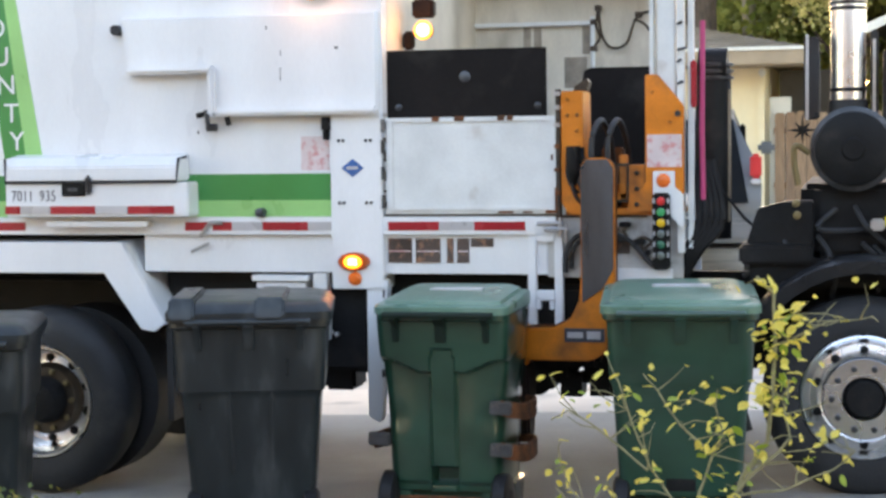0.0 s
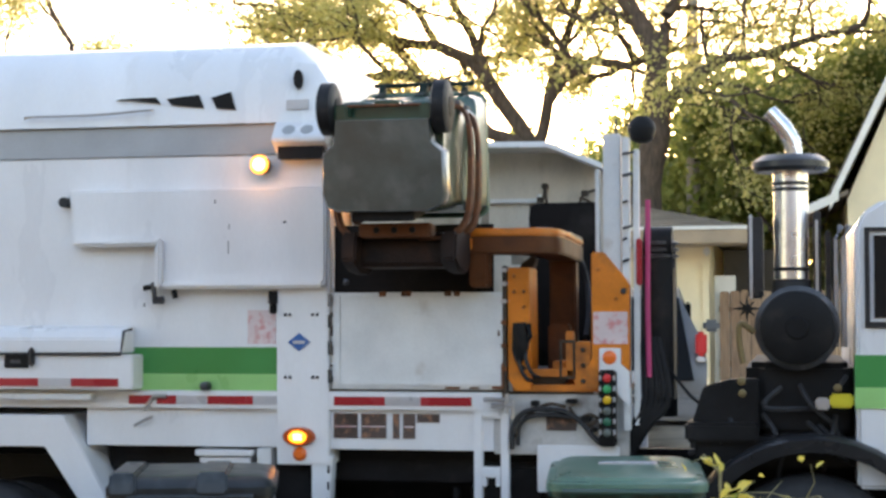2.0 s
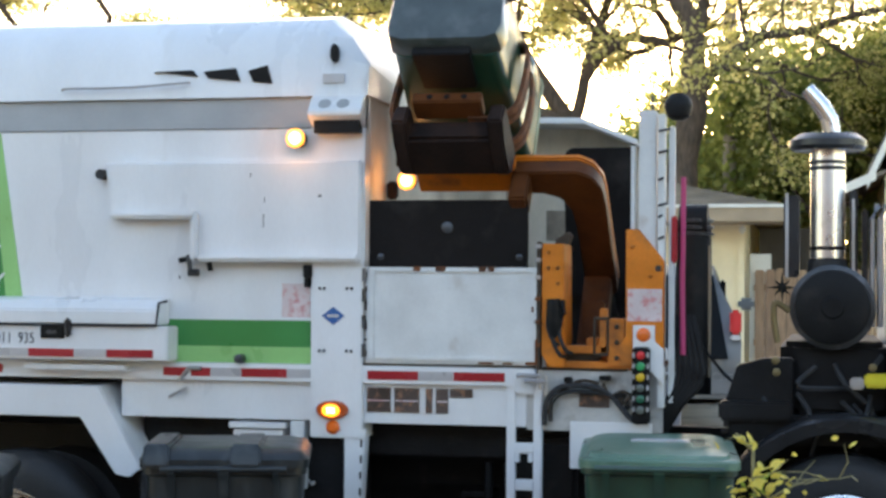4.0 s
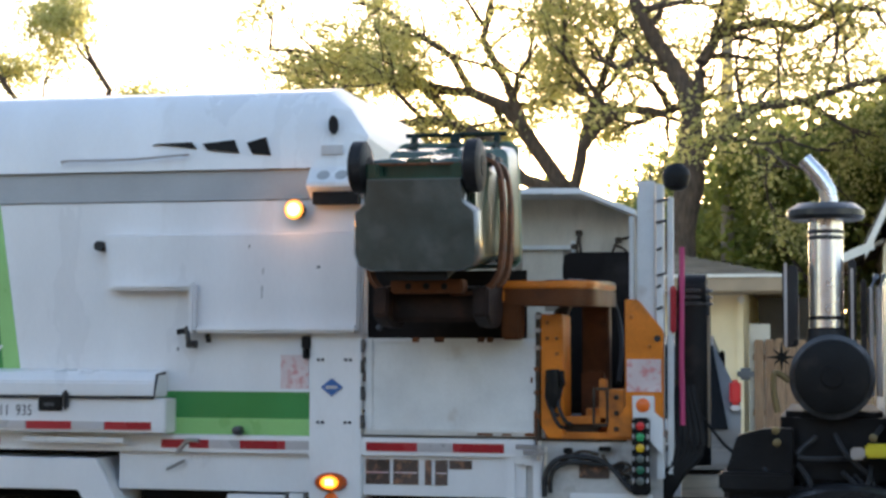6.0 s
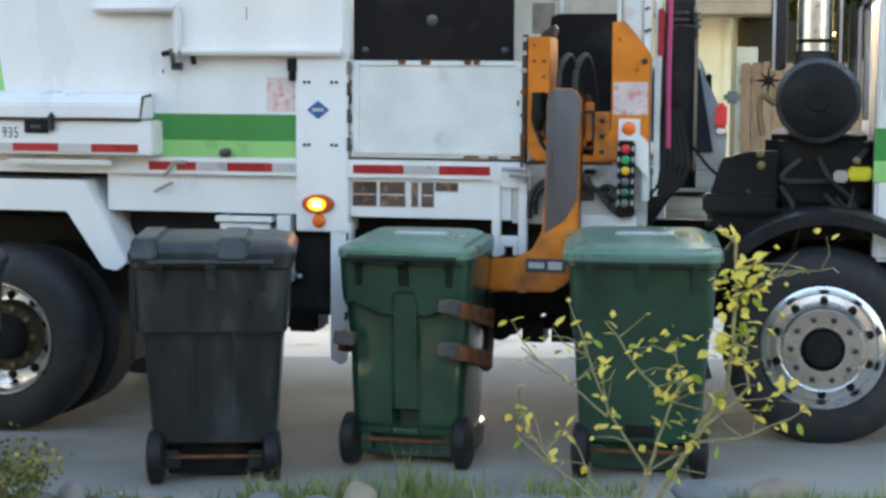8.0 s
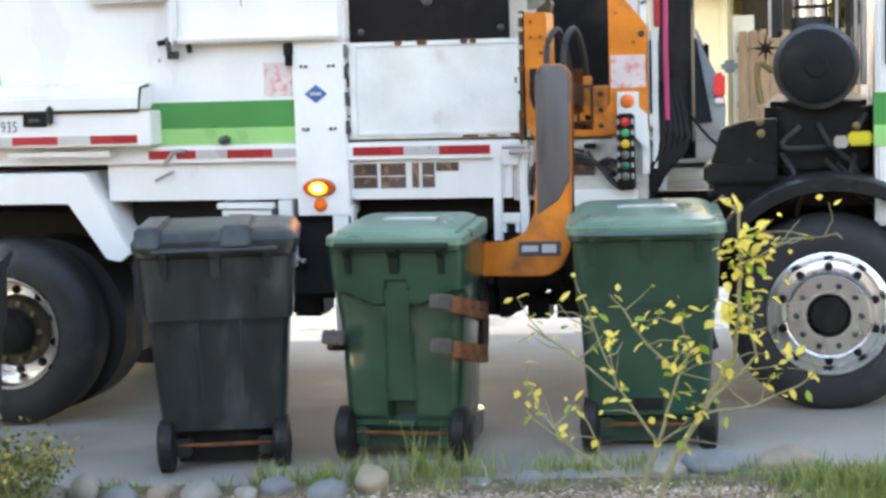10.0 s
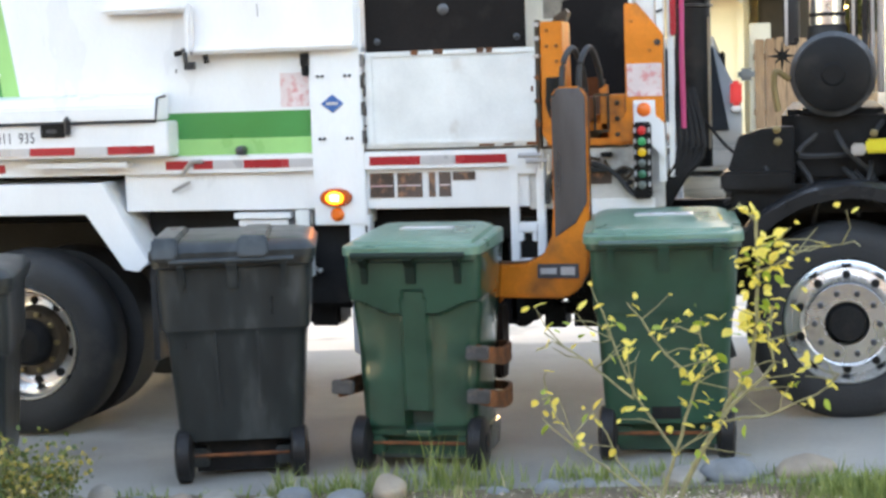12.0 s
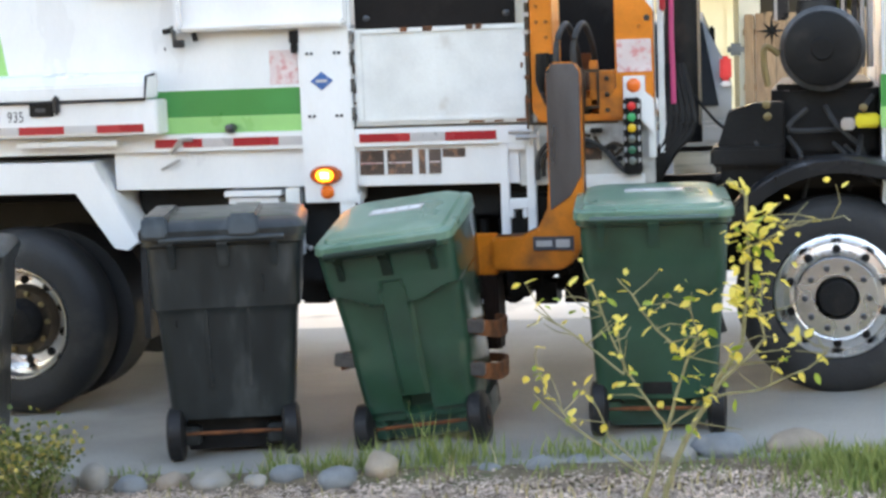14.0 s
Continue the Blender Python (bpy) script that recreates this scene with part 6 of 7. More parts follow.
def suv():
    zb = far_z(18.5)
    c = thing("suv", (-1.75, 20.3, far_z(20.3)), "dark grey SUV parked on the driveway with red tail lamps", "car")
    bm = bmesh.new()
    xc, w = -1.72, 0.9
    sec = [(18.2, 0.45, 0.95), (18.15, 0.75, 0.97), (18.18, 1.05, 0.98), (18.3, 1.25, 0.95), (18.75, 1.74, 0.66), (19.2, 1.80, 0.66), (20.6, 1.76, 0.66), (21.6, 1.15, 0.9), (22.5, 1.05, 0.88), (22.7, 0.5, 0.86)]
    rows = []
    for y, z, k in sec:
        zz = zb + z + 0.06 * (y - 18.5)
        rows.append((y, zz, w * k))
    loops = []
    for y, z, hw in rows:
        loops.append([bm.verts.new((xc + s * hw, y, z)) for s in (-1, -0.8, 0.8, 1)])
    base = [[bm.verts.new((xc + s * w * 0.96, y, zb + 0.4 + 0.06 * (y - 18.5))) for s in (-1, 1)] for y, z, hw in rows]
    for a, b in zip(loops, loops[1:]):
        for i in range(3):
            bm.faces.new((a[i], a[i + 1], b[i + 1], b[i]))
    for i in range(len(rows) - 1):
        bm.faces.new((base[i][0], loops[i][0], loops[i + 1][0], base[i + 1][0]))
        bm.faces.new((base[i][1], base[i + 1][1], loops[i + 1][3], loops[i][3]))
        bm.faces.new((base[i][0], base[i + 1][0], base[i + 1][1], base[i][1]))
    part("car_body", bm, CAR_PAINT, c, "dark grey car body")
    bm = bmesh.new()
    w = [bm.verts.new((xc + x, y, zb + z)) for x, y, z in ((-0.74, 18.06, 0.88), (0.74, 18.06, 0.88), (0.585, 18.63, 1.74), (-0.585, 18.63, 1.74))]
    w += [bm.verts.new((v.co.x, v.co.y + 0.05, v.co.z - 0.02)) for v in w]
    for f in ((0, 1, 2, 3), (7, 6, 5, 4), (0, 4, 5, 1), (1, 5, 6, 2), (2, 6, 7, 3), (3, 7, 4, 0)):
        bm.faces.new([w[i] for i in f])
    part("rear_window", bm, CAR_GLASS, c, "dark rear window")
    quick("side_window", CAR_GLASS, c, (xc + 0.66, xc + 0.72, 18.9, 21.0, zb + 1.25, zb + 1.7), bevel=0.02)
    for s in (-1, 1):
        quick("tail_lamp", TAIL_RED, c, (xc + s * 0.82 - 0.06, xc + s * 0.82 + 0.06, 18.08, 18.3, zb + 1.12, zb + 1.38), bevel=0.03, label="tall red tail lamp")
        quick("reversing_lamp", SILVER_TAPE, c, (xc + s * 0.82 - 0.06, xc + s * 0.82 + 0.06, 18.08, 18.3, zb + 1.06, zb + 1.115), bevel=0.02, label="pale lower lamp")
        quick("wing_mirror", CAR_PAINT, c, (xc + s * 0.98 - 0.1, xc + s * 0.98 + 0.1, 20.8, 20.95, zb + 1.35, zb + 1.5), bevel=0.04)
        for y in (18.9, 21.8):
            bm = bmesh.new()
            lathe(bm, [(-0.1, 0.2), (-0.1, 0.33), (0.1, 0.33), (0.1, 0.2)], (xc + s * 0.8, y, far_z(y) + 0.36), "x", 24)
            part("wheel", bm, RUBBER, c)
    quick("bumper", CAR_PAINT, c, (xc - 0.85, xc + 0.85, 18.06, 18.25, zb + 0.45, zb + 0.7), bevel=0.05)
    rear = Vector((xc + 0.85, 18.1, 0))
    c.matrix_basis = Matrix.Translation(rear) @ pose(0, 0, 0, 0, 0, 3.6) @ Matrix.Translation(-rear) @ Matrix.Translation(c.location)
    quick("number_plate", SILVER_TAPE, c, (xc - 0.15, xc + 0.15, 18.04, 18.1, zb + 0.85, zb + 0.97))


suv()


def utility_pole():
    p = thing("utility_pole", (-1.72, 32, 0.75), "grey wooden utility pole with drooping wires", "utility pole")
    bm = bmesh.new()
    tube(bm, [(-1.72, 32, 0.7), (-1.70, 32, 9.5)], [0.14, 0.11], 10)
    part("pole", bm, POLE_WOOD, p)
    for k, z in enumerate((4.35, 4.75, 5.2)):
        bm = bmesh.new()
        pts = [(-1.7 + 0.8 * i, 31.9 - 0.1 * i, z - 0.25 * math.sin(math.pi * i / 12) + 0.05 * i) for i in range(13)]
        tube(bm, pts, 0.018, 5)
        part("wire", bm, BLACK, p)


utility_pole()


# ---- trees ----
def leaf(bm, p, size, rr, flat=0.3):
    d = Vector((rr.uniform(-1, 1), rr.uniform(-1, 1), rr.uniform(-1, 1) - flat)).normalized()
    s = d.cross(Vector((rr.uniform(-1, 1), rr.uniform(-1, 1), rr.uniform(-1, 1)))).normalized()
    a, b = d * size, s * size * 0.42
    n = d.cross(s) * size * 0.12
    v = [bm.verts.new(q) for q in (p, p + a * 0.5 + b + n, p + a, p + a * 0.5 - b + n)]
    bm.faces.new(v)


def tree(base, stems, seed, label, leaf_mat, leaf_size, leaves, spread, levels=3, name="tree", clumped=1.0):
    """A tree: trunk and limbs given as paths, branching twigs, and leaves in loose clumps."""
    rr = random.Random(seed)
    th = thing(name, base, label, "tree")
    tips = []

    def grow(bm, p, d, length, r, level):
        pts = [p]
        for k in range(4):
            d = (d + Vector((rr.uniform(-1, 1), rr.uniform(-1, 1), rr.uniform(-0.7, 0.8))) * 0.34).normalized()
            pts.append(pts[-1] + d * length / 4)
        tube(bm, pts, [r * (1 - 0.17 * k) for k in range(5)], 6 if level < 2 else 4)
        for k in range(1, 5):
            tips.append((pts[k], level))
        if level < levels:
            for k in range(2 + (level < 2)):
                i = rr.choice((2, 3, 4))
                nd = (d + Vector((rr.uniform(-1, 1), rr.uniform(-1, 1), rr.uniform(-0.6, 0.9)))).normalized()
                grow(bm, pts[i], nd, length * rr.uniform(0.55, 0.8), r * 0.55, level + 1)

    first = True
    for path, r0, r1 in stems:
        bm = bmesh.new()
        pts = [Vector(p) for p in path]
        n = len(pts)
        fine = []
        for i in range(n - 1):
            for k in range(4):
                q = pts[i].lerp(pts[i + 1], k / 4)
                fine.append(q + Vector((noise.noise(q * 0.9), noise.noise(q * 0.9 + Vector((9, 0, 0))), 0)) * 0.14)
        fine.append(pts[-1])
        m = len(fine)
        k_thin = 1.0 if first else 0.75
        tube(bm, fine, [k_thin * (r0 + (r1 - r0) * i / (m - 1)) for i in range(m)], 10)
        part("trunk" if first else "limb", bm, BARK, th)
        if not first or len(stems) == 1:
            bm = bmesh.new()
            for i in range(max(2, m // 3), m):
                tips.append((fine[i] + Vector((rr.uniform(-0.5, 0.5), rr.uniform(-0.5, 0.5), rr.uniform(-0.3, 0.6))), 2))
            for i in range(max(2, m // 3), m, 2):
                d = (fine[min(i + 1, m - 1)] - fine[i - 1]).normalized()
                nd = (d * 0.5 + Vector((rr.uniform(-1, 1), rr.uniform(-1, 1), rr.uniform(-0.5, 1)))).normalized()
                grow(bm, fine[i], nd, spread * rr.uniform(0.7, 1.3), max(0.02, r1 * 0.8), 1)
            tagged(part("branchwork", bm, BARK, th), kind="stuff")
        first = False
    bm = bmesh.new()
    far = [p for p, lv in tips if lv >= 2] or [p for p, lv in tips]
    far = rr.sample(far, max(6, int(len(far) * clumped)))
    for k in range(leaves):
        c = rr.choice(far)
        g = 0.24 if clumped == 1.0 else 0.17
        leaf(bm, c + Vector((rr.gauss(0, g), rr.gauss(0, g), rr.gauss(0, g * 0.75) - 0.05)) * spread * 0.85, leaf_size * rr.uniform(0.6, 1.3), rr)
    tagged(part("crown", bm, leaf_mat, th, smooth=False), kind="stuff")
    return th


def limb(depth, r0, r1, *pts, lean=0.0):
    """One limb: its bends (x, z) at a depth, leaning towards or away from the street as it goes."""
    return [(x, depth + lean * k / max(1, len(pts) - 1), z) for k, (x, z) in enumerate(pts)], r0, r1


tree((-2.3, 28, 0.7), [limb(28, 0.3, 0.17, (-2.3, 0.6), (-2.3, 3.0), (-2.2, 4.3), (-2.05, 5.1), (-2.04, 5.98), (-2.34, 6.65)),
                       limb(28, 0.2, 0.09, (-2.3, 6.55), (-2.67, 7.23), (-2.95, 7.8), (-3.13, 8.5), (-3.6, 9.6), lean=-0.5),
                       limb(28, 0.17, 0.07, (-2.04, 6.1), (-1.92, 6.83), (-1.64, 7.29), (-1.37, 7.65), (-1.0, 8.5), lean=0.4),
                       limb(28, 0.16, 0.06, (-2.05, 5.0), (-1.75, 5.43), (-1.38, 5.76), (-0.97, 6.0), (-0.29, 6.05), (0.43, 6.24), (1.2, 6.4), lean=-0.8),
                       limb(27.6, 0.08, 0.03, (-1.65, 5.5), (-1.2, 5.46), (-0.8, 5.25), (-0.5, 4.95), lean=-0.3),
                       limb(28, 0.1, 0.04, (-2.34, 6.6), (-2.86, 6.95), (-3.33, 6.83), (-3.8, 7.08), lean=0.6),
                       limb(28, 0.11, 0.05, (-1.64, 7.29), (-0.9, 7.5), (-0.3, 7.35), (0.4, 7.7), (1.1, 7.6), lean=0.3)],
     11, "large oak with a dark trunk and thin backlit leaves", LEAF_OAK, 0.08, 17000, 1.25, clumped=0.6)
tree((-4.3, 29.6, 0.7), [limb(29.6, 0.36, 0.25, (-4.3, 0.6), (-4.3, 3.0), (-4.35, 4.9)),
                         limb(29.6, 0.17, 0.07, (-4.4, 4.85), (-5.1, 5.1), (-5.84, 5.83), (-6.57, 6.16), (-7.74, 6.1), (-8.3, 6.3), lean=-0.4),
                         limb(29.6, 0.2, 0.08, (-4.4, 4.9), (-5.2, 5.95), (-5.62, 6.47), (-6.15, 6.75), (-7.0, 6.83), (-7.74, 7.06), lean=0.5),
                         limb(30.1, 0.08, 0.04, (-7.74, 7.06), (-8.7, 7.25), (-9.5, 7.65), (-10.1, 7.7)),
                         limb(29.6, 0.15, 0.06, (-4.25, 4.9), (-4.08, 5.9), (-3.87, 6.83), (-3.56, 7.74), (-3.7, 8.8), lean=0.4),
                         limb(29.6, 0.13, 0.05, (-5.2, 5.95), (-5.46, 6.88), (-5.83, 7.62), (-5.62, 8.34), (-5.9, 9.1), lean=-0.4),
                         limb(30.0, 0.1, 0.04, (-6.15, 6.75), (-6.57, 7.44), (-7.2, 7.88), (-7.75, 8.32), (-8.4, 8.5)),
                         limb(29.6, 0.14, 0.1, (-4.25, 4.9), (-4.09, 5.59), (-3.79, 6.03), (-3.35, 6.28), (-2.67, 6.14), (-2.3, 6.3), lean=-0.6)],
     23, "spreading oak with crooked limbs and sparse leaves", LEAF_OAK, 0.08, 36000, 1.35, clumped=0.5)
tree((-15, 33, 0.7), [([(-15, 33, 0.6), (-15.2, 33, 4.0), (-15, 33, 6.5)], 0.3, 0.15), ([(-15, 33, 6.0), (-14.5, 32.7, 7.5), (-15.2, 32.5, 8.8)], 0.12, 0.05), ([(-15, 33, 6.3), (-16.5, 32.7, 7.3), (-17.5, 32.5, 8.5)], 0.12, 0.05)],
     31, "oak with sparse backlit leaves behind the truck", LEAF_OAK, 0.1, 7000, 1.1)
for tx, ty, th_, seed in ((1.2, 31.5, 6.0, 41), (3.4, 30.5, 6.6, 42), (-0.4, 35.0, 5.6, 43), (5.8, 32, 7.0, 44), (2.4, 35, 7.2, 45), (-3.0, 38.0, 5.2, 46)):
    tree((tx, ty, 0.7), [([(tx, ty, 0.6), (tx + 0.1, ty, 2.0), (tx, ty, 2.8)], 0.2, 0.12)]
         + [([(tx, ty, 2.3), (tx + 0.9 * math.cos(a), ty + 0.7 * math.sin(a), 2.9 + 0.25 * th_ * 0.4), (tx + 1.7 * math.cos(a), ty + 1.2 * math.sin(a), th_ * (0.62 + 0.12 * math.sin(3 * a)))], 0.1, 0.05) for a in (0.3, 1.4, 2.6, 3.7, 4.6, 5.6)],
         seed, "dense dark green tree behind the houses", LEAF_HEDGE, 0.2, 15000, 1.6)

# ---- near yard ----
MULCH = surface("bark_mulch_chip", (0.68, 0.52, 0.43), 0.9, var=0.25, scale=3, fine=200, island=0.5, stain=(0.32, 0.21, 0.14), amount=0.3, stain_scale=2.2)
STONE = surface("river_stone", (0.27, 0.245, 0.22), 0.75, var=0.14, scale=10, fine=120, bump=0.2, stain=(0.2, 0.21, 0.22), amount=0.3, stain_scale=6, island=0.25)
STONE_BLUE = surface("blue_grey_river_stone", (0.21, 0.222, 0.235), 0.75, var=0.14, scale=10, fine=120, bump=0.2, island=0.2)
STONE_TAN = surface("tan_river_stone", (0.32, 0.255, 0.2), 0.75, var=0.12, scale=10, fine=120, bump=0.2, island=0.2)
WEEDY = surface("weedy_soil", (0.21, 0.16, 0.105), 0.95, var=0.3, scale=9, fine=130, bump=0.8, stain=(0.1, 0.12, 0.045), amount=0.4, stain_scale=6)
TWIG = surface("grey_green_twig", (0.3, 0.27, 0.14), 0.8, var=0.2, scale=20)


def ground_cover():
    rr = random.Random(8)
    # mulch: thousands of bark chips
    verts, faces = [], []
    for k in range(60000):
        x, y = rr.uniform(-5.2, 2.2), 6.2 + 1.08 * rr.random()
        edge = 7.02 + 0.05 * (x + 2) + 0.07 * noise.noise((x * 2.1, 0.0, 3.0))
        if y > edge and rr.random() < min(0.97, 0.35 + (y - edge) * 4):
            continue
        s, a, t = rr.uniform(0.004, 0.0125), rr.uniform(0, 6.28), rr.uniform(-0.25, 0.25)
        c, q = math.cos(a), math.sin(a)
        z = gz(x) - 0.03 + rr.uniform(0, 0.022) + 0.018 * max(0.0, min(1.0, (y - 6.95) / 0.25))
        n = len(verts)
        for u, v in ((-1, -0.5), (1, -0.5), (1.1, 0.5), (-0.8, 0.5)):
            verts.append((x + s * (u * c - v * q), y + s * (u * q + v * c), z + s * t * u + 0.004 * rr.random()))
        faces.append((n, n + 1, n + 2, n + 3))
    me = bpy.data.meshes.new("mulch")
    me.from_pydata(verts, [], faces)
    me.materials.append(MULCH)
    tagged(new("mulch", me), "reddish-brown bark mulch strewn over the yard edge", "mulch", kind="stuff")

    def tufts(name, mat, label, spots):
        verts, faces = [], []
        for cx, cy, rad, count, h in spots:
            for k in range(int(count * (0.75 if cx < 0.1 else 1.5))):
                x, y = cx + rr.gauss(0, rad), cy + rr.gauss(0, rad * 0.5)
                a, hh = rr.uniform(0, 6.28), h * rr.uniform(0.3, 1.0)
                lx, ly = hh * rr.gauss(0, 0.3), hh * rr.gauss(0, 0.25)
                w = 0.003 + 0.002 * rr.random()
                z = gz(x) - 0.02
                c, s = w * math.cos(a), w * math.sin(a)
                n = len(verts)
                verts.extend(((x - c, y - s, z), (x + c, y + s, z), (x + c * 0.8 + lx * 0.4, y + s * 0.8 + ly * 0.4, z + hh * 0.6), (x - c * 0.8 + lx * 0.4, y - s * 0.8 + ly * 0.4, z + hh * 0.6), (x + lx, y + ly, z + hh)))
                faces.extend(((n, n + 1, n + 2, n + 3), (n + 3, n + 2, n + 4)))
        me = bpy.data.meshes.new(name)
        me.from_pydata(verts, [], faces)
        me.materials.append(mat)
        tagged(new(name, me), label, "grass", kind="stuff")

    spots = [(-2.42, 7.22, 0.05, 60, 0.18), (-2.2, 7.25, 0.1, 150, 0.15), (-1.95, 7.3, 0.13, 170, 0.16), (-1.6, 7.35, 0.12, 200, 0.2), (-1.75, 7.32, 0.05, 30, 0.34), (-1.05, 7.45, 0.1, 150, 0.13), (-0.75, 7.5, 0.14, 200, 0.1),
             (-2.75, 7.15, 0.12, 70, 0.08), (-0.2, 7.35, 0.2, 300, 0.1), (0.15, 7.2, 0.16, 400, 0.12), (0.4, 7.05, 0.18, 700, 0.15), (0.75, 7.1, 0.25, 800, 0.15), (1.2, 7.1, 0.3, 700, 0.15), (0.3, 6.85, 0.2, 350, 0.1), (-2.95, 7.1, 0.1, 40, 0.06), (-1.35, 7.3, 0.2, 90, 0.08)]
    for k in range(34):
        spots.append((-3.4 + 0.125 * k, 7.12 + 0.05 * (k % 3), 0.07, 26, 0.05 + 0.02 * (k % 4)))
    tufts("grass", GRASS, "green grass tufts among stones at the road edge", spots)
    tufts("dry_grass", DRY_GRASS, "thin dry yellow grass in the mulch", [(-2.7, 6.8, 0.15, 60, 0.06), (-2.0, 6.75, 0.2, 80, 0.05), (-1.1, 6.85, 0.2, 90, 0.06), (-0.4, 6.95, 0.25, 120, 0.07), (-1.9, 7.2, 0.3, 60, 0.12)])


ground_cover()
bm = bmesh.new()
for a in range(0, 90):
    x0, x1 = -5.2 + 0.085 * a, -5.2 + 0.085 * (a + 1)
    rows = []
    for x in (x0, x1):
        top = gz(x) + 0.004 + 0.012 * noise.noise((x * 3.0, 1.0, 0.0))
        near, far = 6.98 + 0.05 * (x + 2), 7.3 + 0.03 * noise.noise((x * 4.0, 5.0, 0.0)) + 0.03 * (x + 2)
        rows.append([bm.verts.new(p) for p in ((x, near, gz(x) - 0.045), (x, near + 0.12, top), (x, far - 0.06, top + 0.002), (x, far, gz(x) - 0.006))])
    for i in range(3):
        bm.faces.new((rows[0][i], rows[1][i], rows[1][i + 1], rows[0][i + 1]))
bmesh.ops.remove_doubles(bm, verts=bm.verts, dist=0.0005)
solid("soil_bank", WEEDY, (-2, 7.15, 0), "low weedy brown soil bank along the road edge", "ground", bm, kind="structure")


def stone(x, y, w, d, h, mat, seed, label):
    bm = bmesh.new()
    bmesh.ops.create_icosphere(bm, subdivisions=3, radius=1)
    for v in bm.verts:
        k = 1 + 0.16 * noise.noise(v.co * 1.3 + Vector((seed * 3.1, 0, 0))) + 0.05 * noise.noise(v.co * 4 + Vector((seed, 0, 0)))
        v.co = Vector((v.co.x * w / 2 * k, v.co.y * d / 2 * k, v.co.z * h / 2 * k))
    bm.transform(Matrix.Translation((x, y, gz(x) - 0.05 + h / 2)) @ pose(0, 0, 0, 0, 0, seed * 47))
    solid("stone", mat, (x, y, gz(x) - 0.04), label, "stone", bm, group="edging stones")


for i, (x, y, w, h, kind) in enumerate(((-3.62, 7.0, 0.13, 0.10, 0), (-3.39, 7.04, 0.16, 0.12, 0), (-3.24, 7.05, 0.15, 0.17, 0), (-3.05, 7.02, 0.14, 0.11, 1), (-2.87, 7.07, 0.14, 0.11, 2), (-2.68, 7.06, 0.22, 0.12, 0), (-2.47, 7.08, 0.12, 0.09, 0),
                                     (-2.34, 7.12, 0.15, 0.12, 1), (-2.08, 7.04, 0.19, 0.13, 1), (-1.91, 7.17, 0.19, 0.16, 2), (-1.43, 7.22, 0.12, 0.08, 1), (-1.2, 7.23, 0.13, 0.11, 1), (-1.05, 7.32, 0.11, 0.09, 1), (-0.62, 7.36, 0.22, 0.13, 0), (-0.42, 7.42, 0.24, 0.15, 1), (-0.1, 7.5, 0.26, 0.14, 2))):
    stone(x, y, w * 1.1, w * 0.8, h * 0.95, (STONE, STONE_BLUE, STONE_TAN)[kind], i + 1, ("pale rounded river stone at the road edge", "blue-grey rounded river stone at the road edge", "tan rounded river stone at the road edge")[kind])


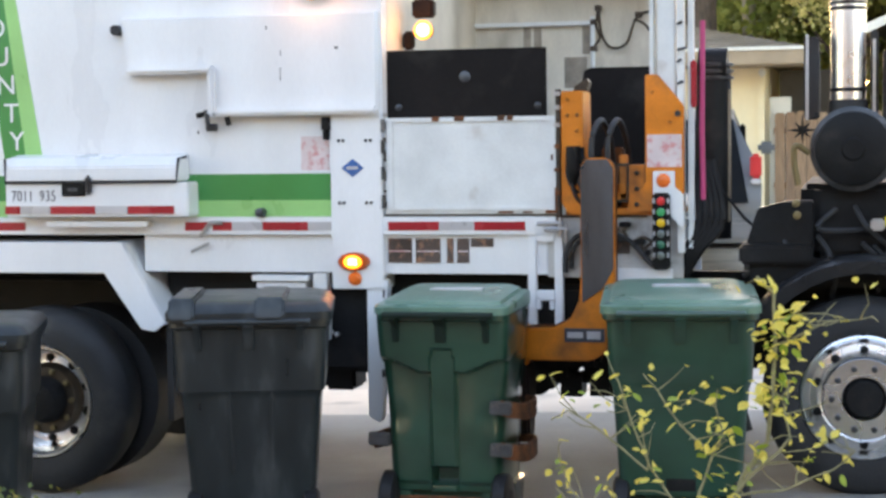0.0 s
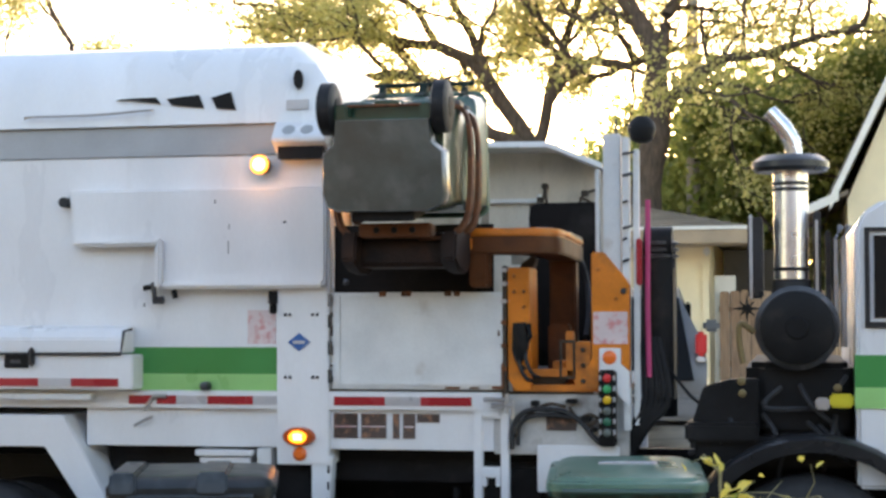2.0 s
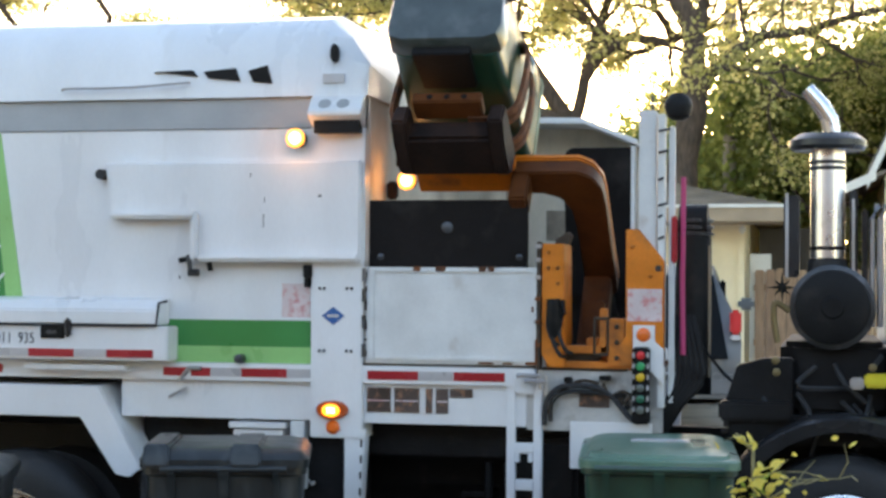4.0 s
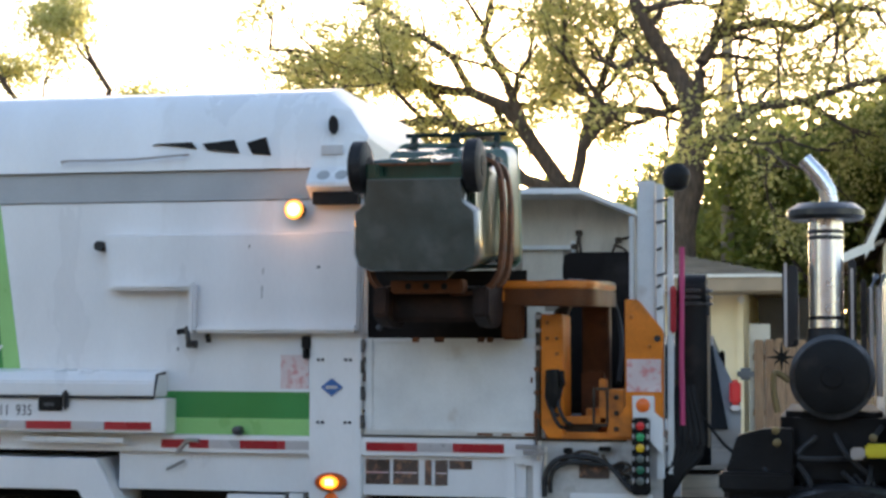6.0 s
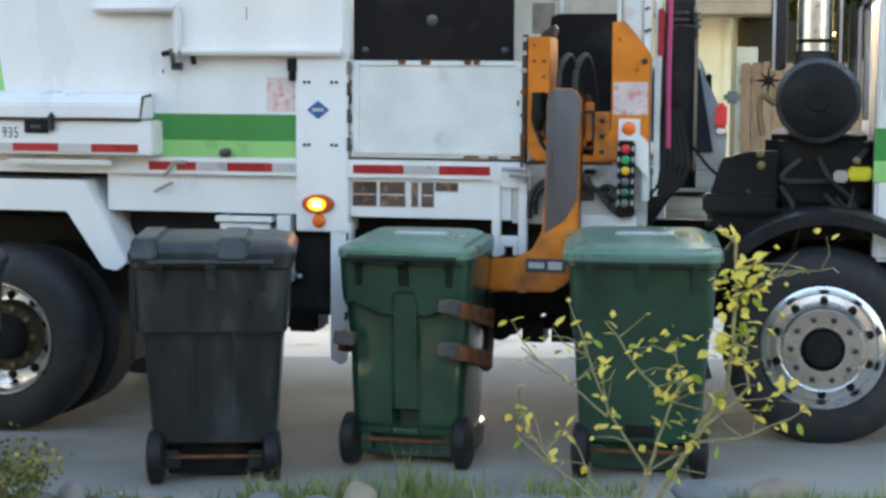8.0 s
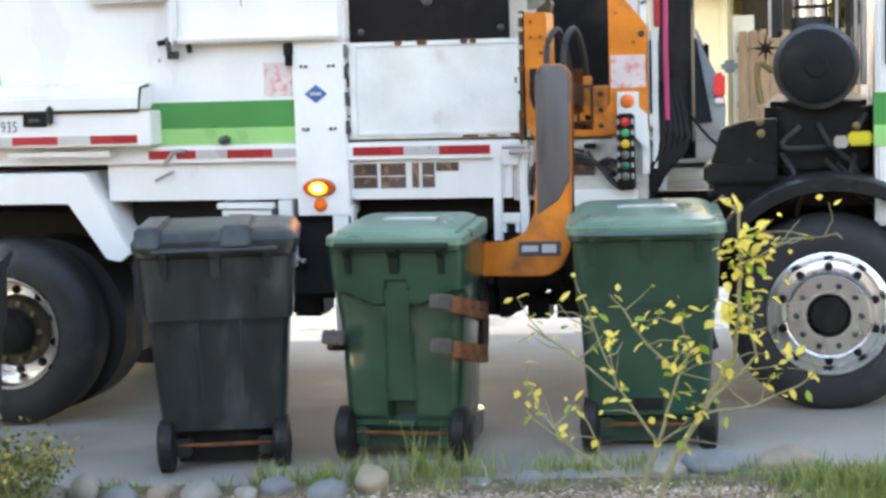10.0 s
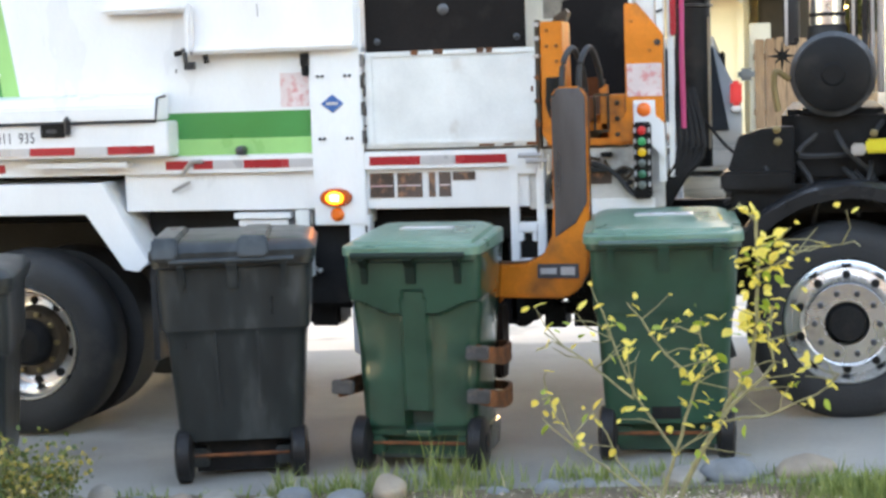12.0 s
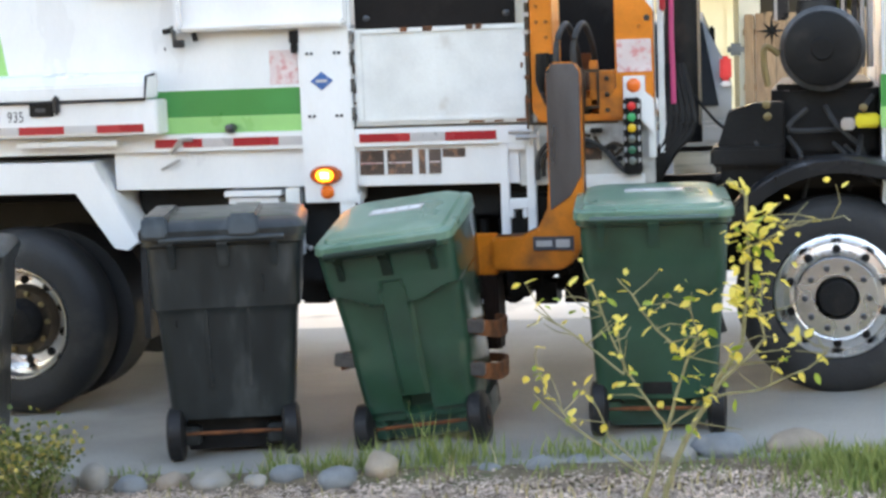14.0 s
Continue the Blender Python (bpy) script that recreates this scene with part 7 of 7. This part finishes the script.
def citrus_bush():
    rr = random.Random(17)
    th = thing("bush", (-0.64, 6.2, gz(-0.64) - 0.05), "thin citrus bush with sparse yellow and green leaves", "bush")
    stems = [
        ([(-0.66, -0.05), (-0.64, 0.18), (-0.55, 0.44), (-0.47, 0.7)], 0.0, 0.012),
        ([(-0.60, -0.05), (-0.56, 0.2), (-0.47, 0.42), (-0.38, 0.58), (-0.27, 0.76), (-0.24, 1.09), (-0.25, 1.3), (-0.31, 1.36)], 0.06, 0.013),
        ([(-0.55, 0.44), (-0.7, 0.65), (-0.78, 0.86), (-0.83, 0.99)], 0.05, 0.006),
        ([(-0.38, 0.58), (-0.18, 0.78), (-0.21, 0.9), (-0.19, 1.0)], -0.05, 0.007),
        ([(-0.40, 0.57), (-0.2, 0.6), (-0.04, 0.68), (0.04, 0.76)], -0.1, 0.006),
        ([(-0.24, 1.11), (-0.05, 1.2), (0.1, 1.22)], 0.03, 0.005),
        ([(-0.62, 0.24), (-0.87, 0.41), (-1.06, 0.55)], 0.08, 0.006),
        ([(-0.7, 0.65), (-0.88, 0.8), (-1.02, 0.9)], -0.06, 0.005),
        ([(-0.87, 0.41), (-1.0, 0.56), (-1.04, 0.66)], 0.06, 0.004),
        ([(-0.47, 0.7), (-0.59, 0.8), (-0.66, 0.9), (-0.73, 0.99)], 0.1, 0.006),
        ([(-0.47, 0.7), (-0.42, 0.8), (-0.46, 0.93)], -0.08, 0.005),
        ([(-0.64, 0.3), (-0.76, 0.42), (-0.84, 0.62)], -0.12, 0.005),
    ]
    tips = []
    for path, dy, r in stems:
        bm = bmesh.new()
        pts = []
        for i in range(len(path) - 1):
            for k in range(4):
                f = k / 4
                x, z = path[i][0] * (1 - f) + path[i + 1][0] * f, path[i][1] * (1 - f) + path[i + 1][1] * f
                pts.append(Vector((x + 0.012 * noise.noise((x * 9, z * 9, 1)), 6.2 + dy * min(1, z), z + 0.012 * noise.noise((x * 9, z * 9, 5)))))
        pts.append(Vector((path[-1][0], 6.2 + dy, path[-1][1])))
        tube(bm, pts, [r * (1 - 0.6 * i / len(pts)) for i in range(len(pts))], 6)
        part("stem", bm, TWIG, th)
        for i, p in enumerate(pts):
            if p.z > 0.42 or (r < 0.008 and i > len(pts) * 0.5):
                tips.append(p)
    twigs = []
    for k in range(60):
        p = rr.choice(tips)
        d = Vector((rr.uniform(-1, 1), rr.uniform(-0.6, 0.6), rr.uniform(-0.1, 1))).normalized() * rr.uniform(0.07, 0.2)
        bm = bmesh.new()
        tube(bm, [p, p + d * 0.5 + Vector((rr.gauss(0, 0.012), 0, rr.gauss(0, 0.012))), p + d], [0.003, 0.0024, 0.0015], 5)
        part("twig", bm, TWIG, th)
        twigs.append(p + d)
    tips += twigs * 2
    for k in range(310):
        p = rr.choice(tips) + Vector((rr.gauss(0, 0.02), rr.gauss(0, 0.03), rr.gauss(0, 0.02)))
        if k < 85:
            q = Vector((-0.24, 6.25, rr.uniform(0.85, 1.2)))
            p = q + Vector((rr.gauss(0, 0.045), rr.gauss(0, 0.04), 0))
        bm = bmesh.new()
        ln = rr.uniform(0.024, 0.058)
        w = ln * rr.uniform(0.24, 0.36)
        rows = []
        for t, wf in ((0, 0.05), (0.25, 0.8), (0.5, 1.0), (0.75, 0.75), (1.0, 0.05)):
            rows.append([bm.verts.new((ln * t, s * w * wf, (0.25 * w if s else 0) - 0.2 * ln * t * t)) for s in (-1, 0, 1)])
        for a, b in zip(rows, rows[1:]):
            for i in range(2):
                bm.faces.new((a[i], a[i + 1], b[i + 1], b[i]))
        bm.transform(Matrix.Translation(p) @ pose(0, 0, 0, rr.uniform(-60, 60), rr.uniform(-60, 60), rr.uniform(0, 360)))
        part("leaf", bm, LEAF_BUSH if rr.random() < 0.78 else LEAF_BUSH_GREEN, th)


citrus_bush()


def shrub(cx, cy, h, seed, label):
    rr = random.Random(seed)
    th = thing("shrub", (cx, cy, gz(cx) - 0.05), label, "shrub")
    tips = []
    for k in range(16):
        bm = bmesh.new()
        a = rr.uniform(0, 6.28)
        pts = [Vector((cx + rr.gauss(0, 0.03), cy, gz(cx) - 0.05))]
        d = Vector((math.cos(a) * 0.5, math.sin(a) * 0.5, 1))
        for i in range(5):
            d = (d + Vector((rr.gauss(0, 0.3), rr.gauss(0, 0.3), 0.1))).normalized()
            pts.append(pts[-1] + d * h / 5 * rr.uniform(0.7, 1.1))
        tube(bm, pts, [0.006, 0.005, 0.005, 0.004, 0.003, 0.002], 5)
        part("stem", bm, TWIG, th)
        tips += pts[1:]
    for mat, count, top in ((LEAF_SHRUB, 900, False), (LEAF_SHRUB_TIP, 160, True)):
        bm = bmesh.new()
        for k in range(count):
            p = rr.choice([q for q in tips if not top or q.z > gz(cx) + h * 0.4])
            leaf(bm, p + Vector((rr.gauss(0, 0.04), rr.gauss(0, 0.04), rr.gauss(0, 0.03))), rr.uniform(0.018, 0.035), rr, 0.0)
        tagged(part("foliage", bm, mat, th, smooth=False), kind="stuff")


shrub(-3.38, 6.72, 0.42, 4, "low green shrub with yellowish shoot tips")
shrub(-3.62, 6.75, 0.5, 6, "low green shrub with yellowish shoot tips")


# ---- motion ----
def motions():
    piv = PIVOT - ORIGIN[TRUCK]
    walk(ARM, [(t, pose(piv.x, piv.y - between(REACH_ROWS, t), piv.z, -p)) for t, p in PHI_ROWS])
    walk(GUARD_PLATE, [(t, pose(0, 0, 0.44 * max(0.0, min(1, (p - 50) / 72)))) for t, p in PHI_ROWS])
    for ob, root, s in FINGERS:
        walk(ob, [(t, pose(*(root - PIVOT - Vector((0, 0, drop))), 0, 0, s * turn)) for t, drop, turn in GRIP_ROWS])
    lift = [(t, max(0.0, p)) for t, p in PHI_ROWS if t <= 8.2] + BIN_PHI_ROWS
    rows = []
    grip = Vector((BIN_X, 8.5, 0.6))
    for t, p in lift:
        # the bin settles a little lower and more upright in the gripper than the arm turns
        k = max(0.0, min(1.0, (p - 5) / 10)) if t <= 8.2 else 0.0
        p = p if p > 15 or t > 8.2 else max(0.0, (p - 5) * 1.5)
        far = max(0.0, min(1.0, (p - 88) / 30)) if t <= 8.2 else 0.0
        settle = Matrix.Translation(grip + Vector((0, -0.045 * k - 0.08 * far, 0.045 * k - 0.06 * far))) @ pose(0, 0, 0, 5.5 * k) @ Matrix.Translation(-grip)
        out = Matrix.Translation((0, -min(0.27, between(REACH_ROWS, t)) if t > 8.2 else -between(REACH_ROWS, t), 0))
        rows.append((t, out @ Matrix.Translation(PIVOT) @ pose(0, 0, 0, -p) @ Matrix.Translation(-PIVOT) @ settle @ pose(BIN_X, BIN_Y, 0, 0, 0, BIN_TURN)))
    for t, x, y, z, rx, ry in SHAKE:
        rows.append((t, pose(BIN_X + x, BIN_Y + y, z, rx, ry, BIN_TURN)))
    walk(SCOOP, rows)


# when the fingers hang lower on the bin, and how far they open
GRIP_ROWS = [(0, 0.14, 4), (0.2, 0.13, 4), (0.3, 0.1, 2), (0.45, 0, 0), (7.8, 0, 0), (8.0, 0.06, 0), (10.3, 0.1, 0), (10.5, 0.12, 0), (10.6, 0.05, 0), (10.9, 0.05, 0), (11.0, 0.12, 0), (11.25, 0.14, 3), (11.5, 0.17, 6), (12.4, 0.17, 6), (12.6, 0.18, 2), (12.9, 0.18, 0), (13.0, 0.19, 9), (13.15, 0.18, 34), (13.25, 0.18, 34), (13.4, 0.18, 10), (13.5, 0.18, 5), (14.0, 0.18, 5)]
BIN_TURN = 0.0
SHAKE = [(13.2, 0, -0.24, 0, 4, -1), (13.3, 0.02, -0.22, 0, 9, -3), (13.5, 0.05, -0.2, 0, 8, -7), (14.0, 0.05, -0.2, 0, 8, -7)]
motions()
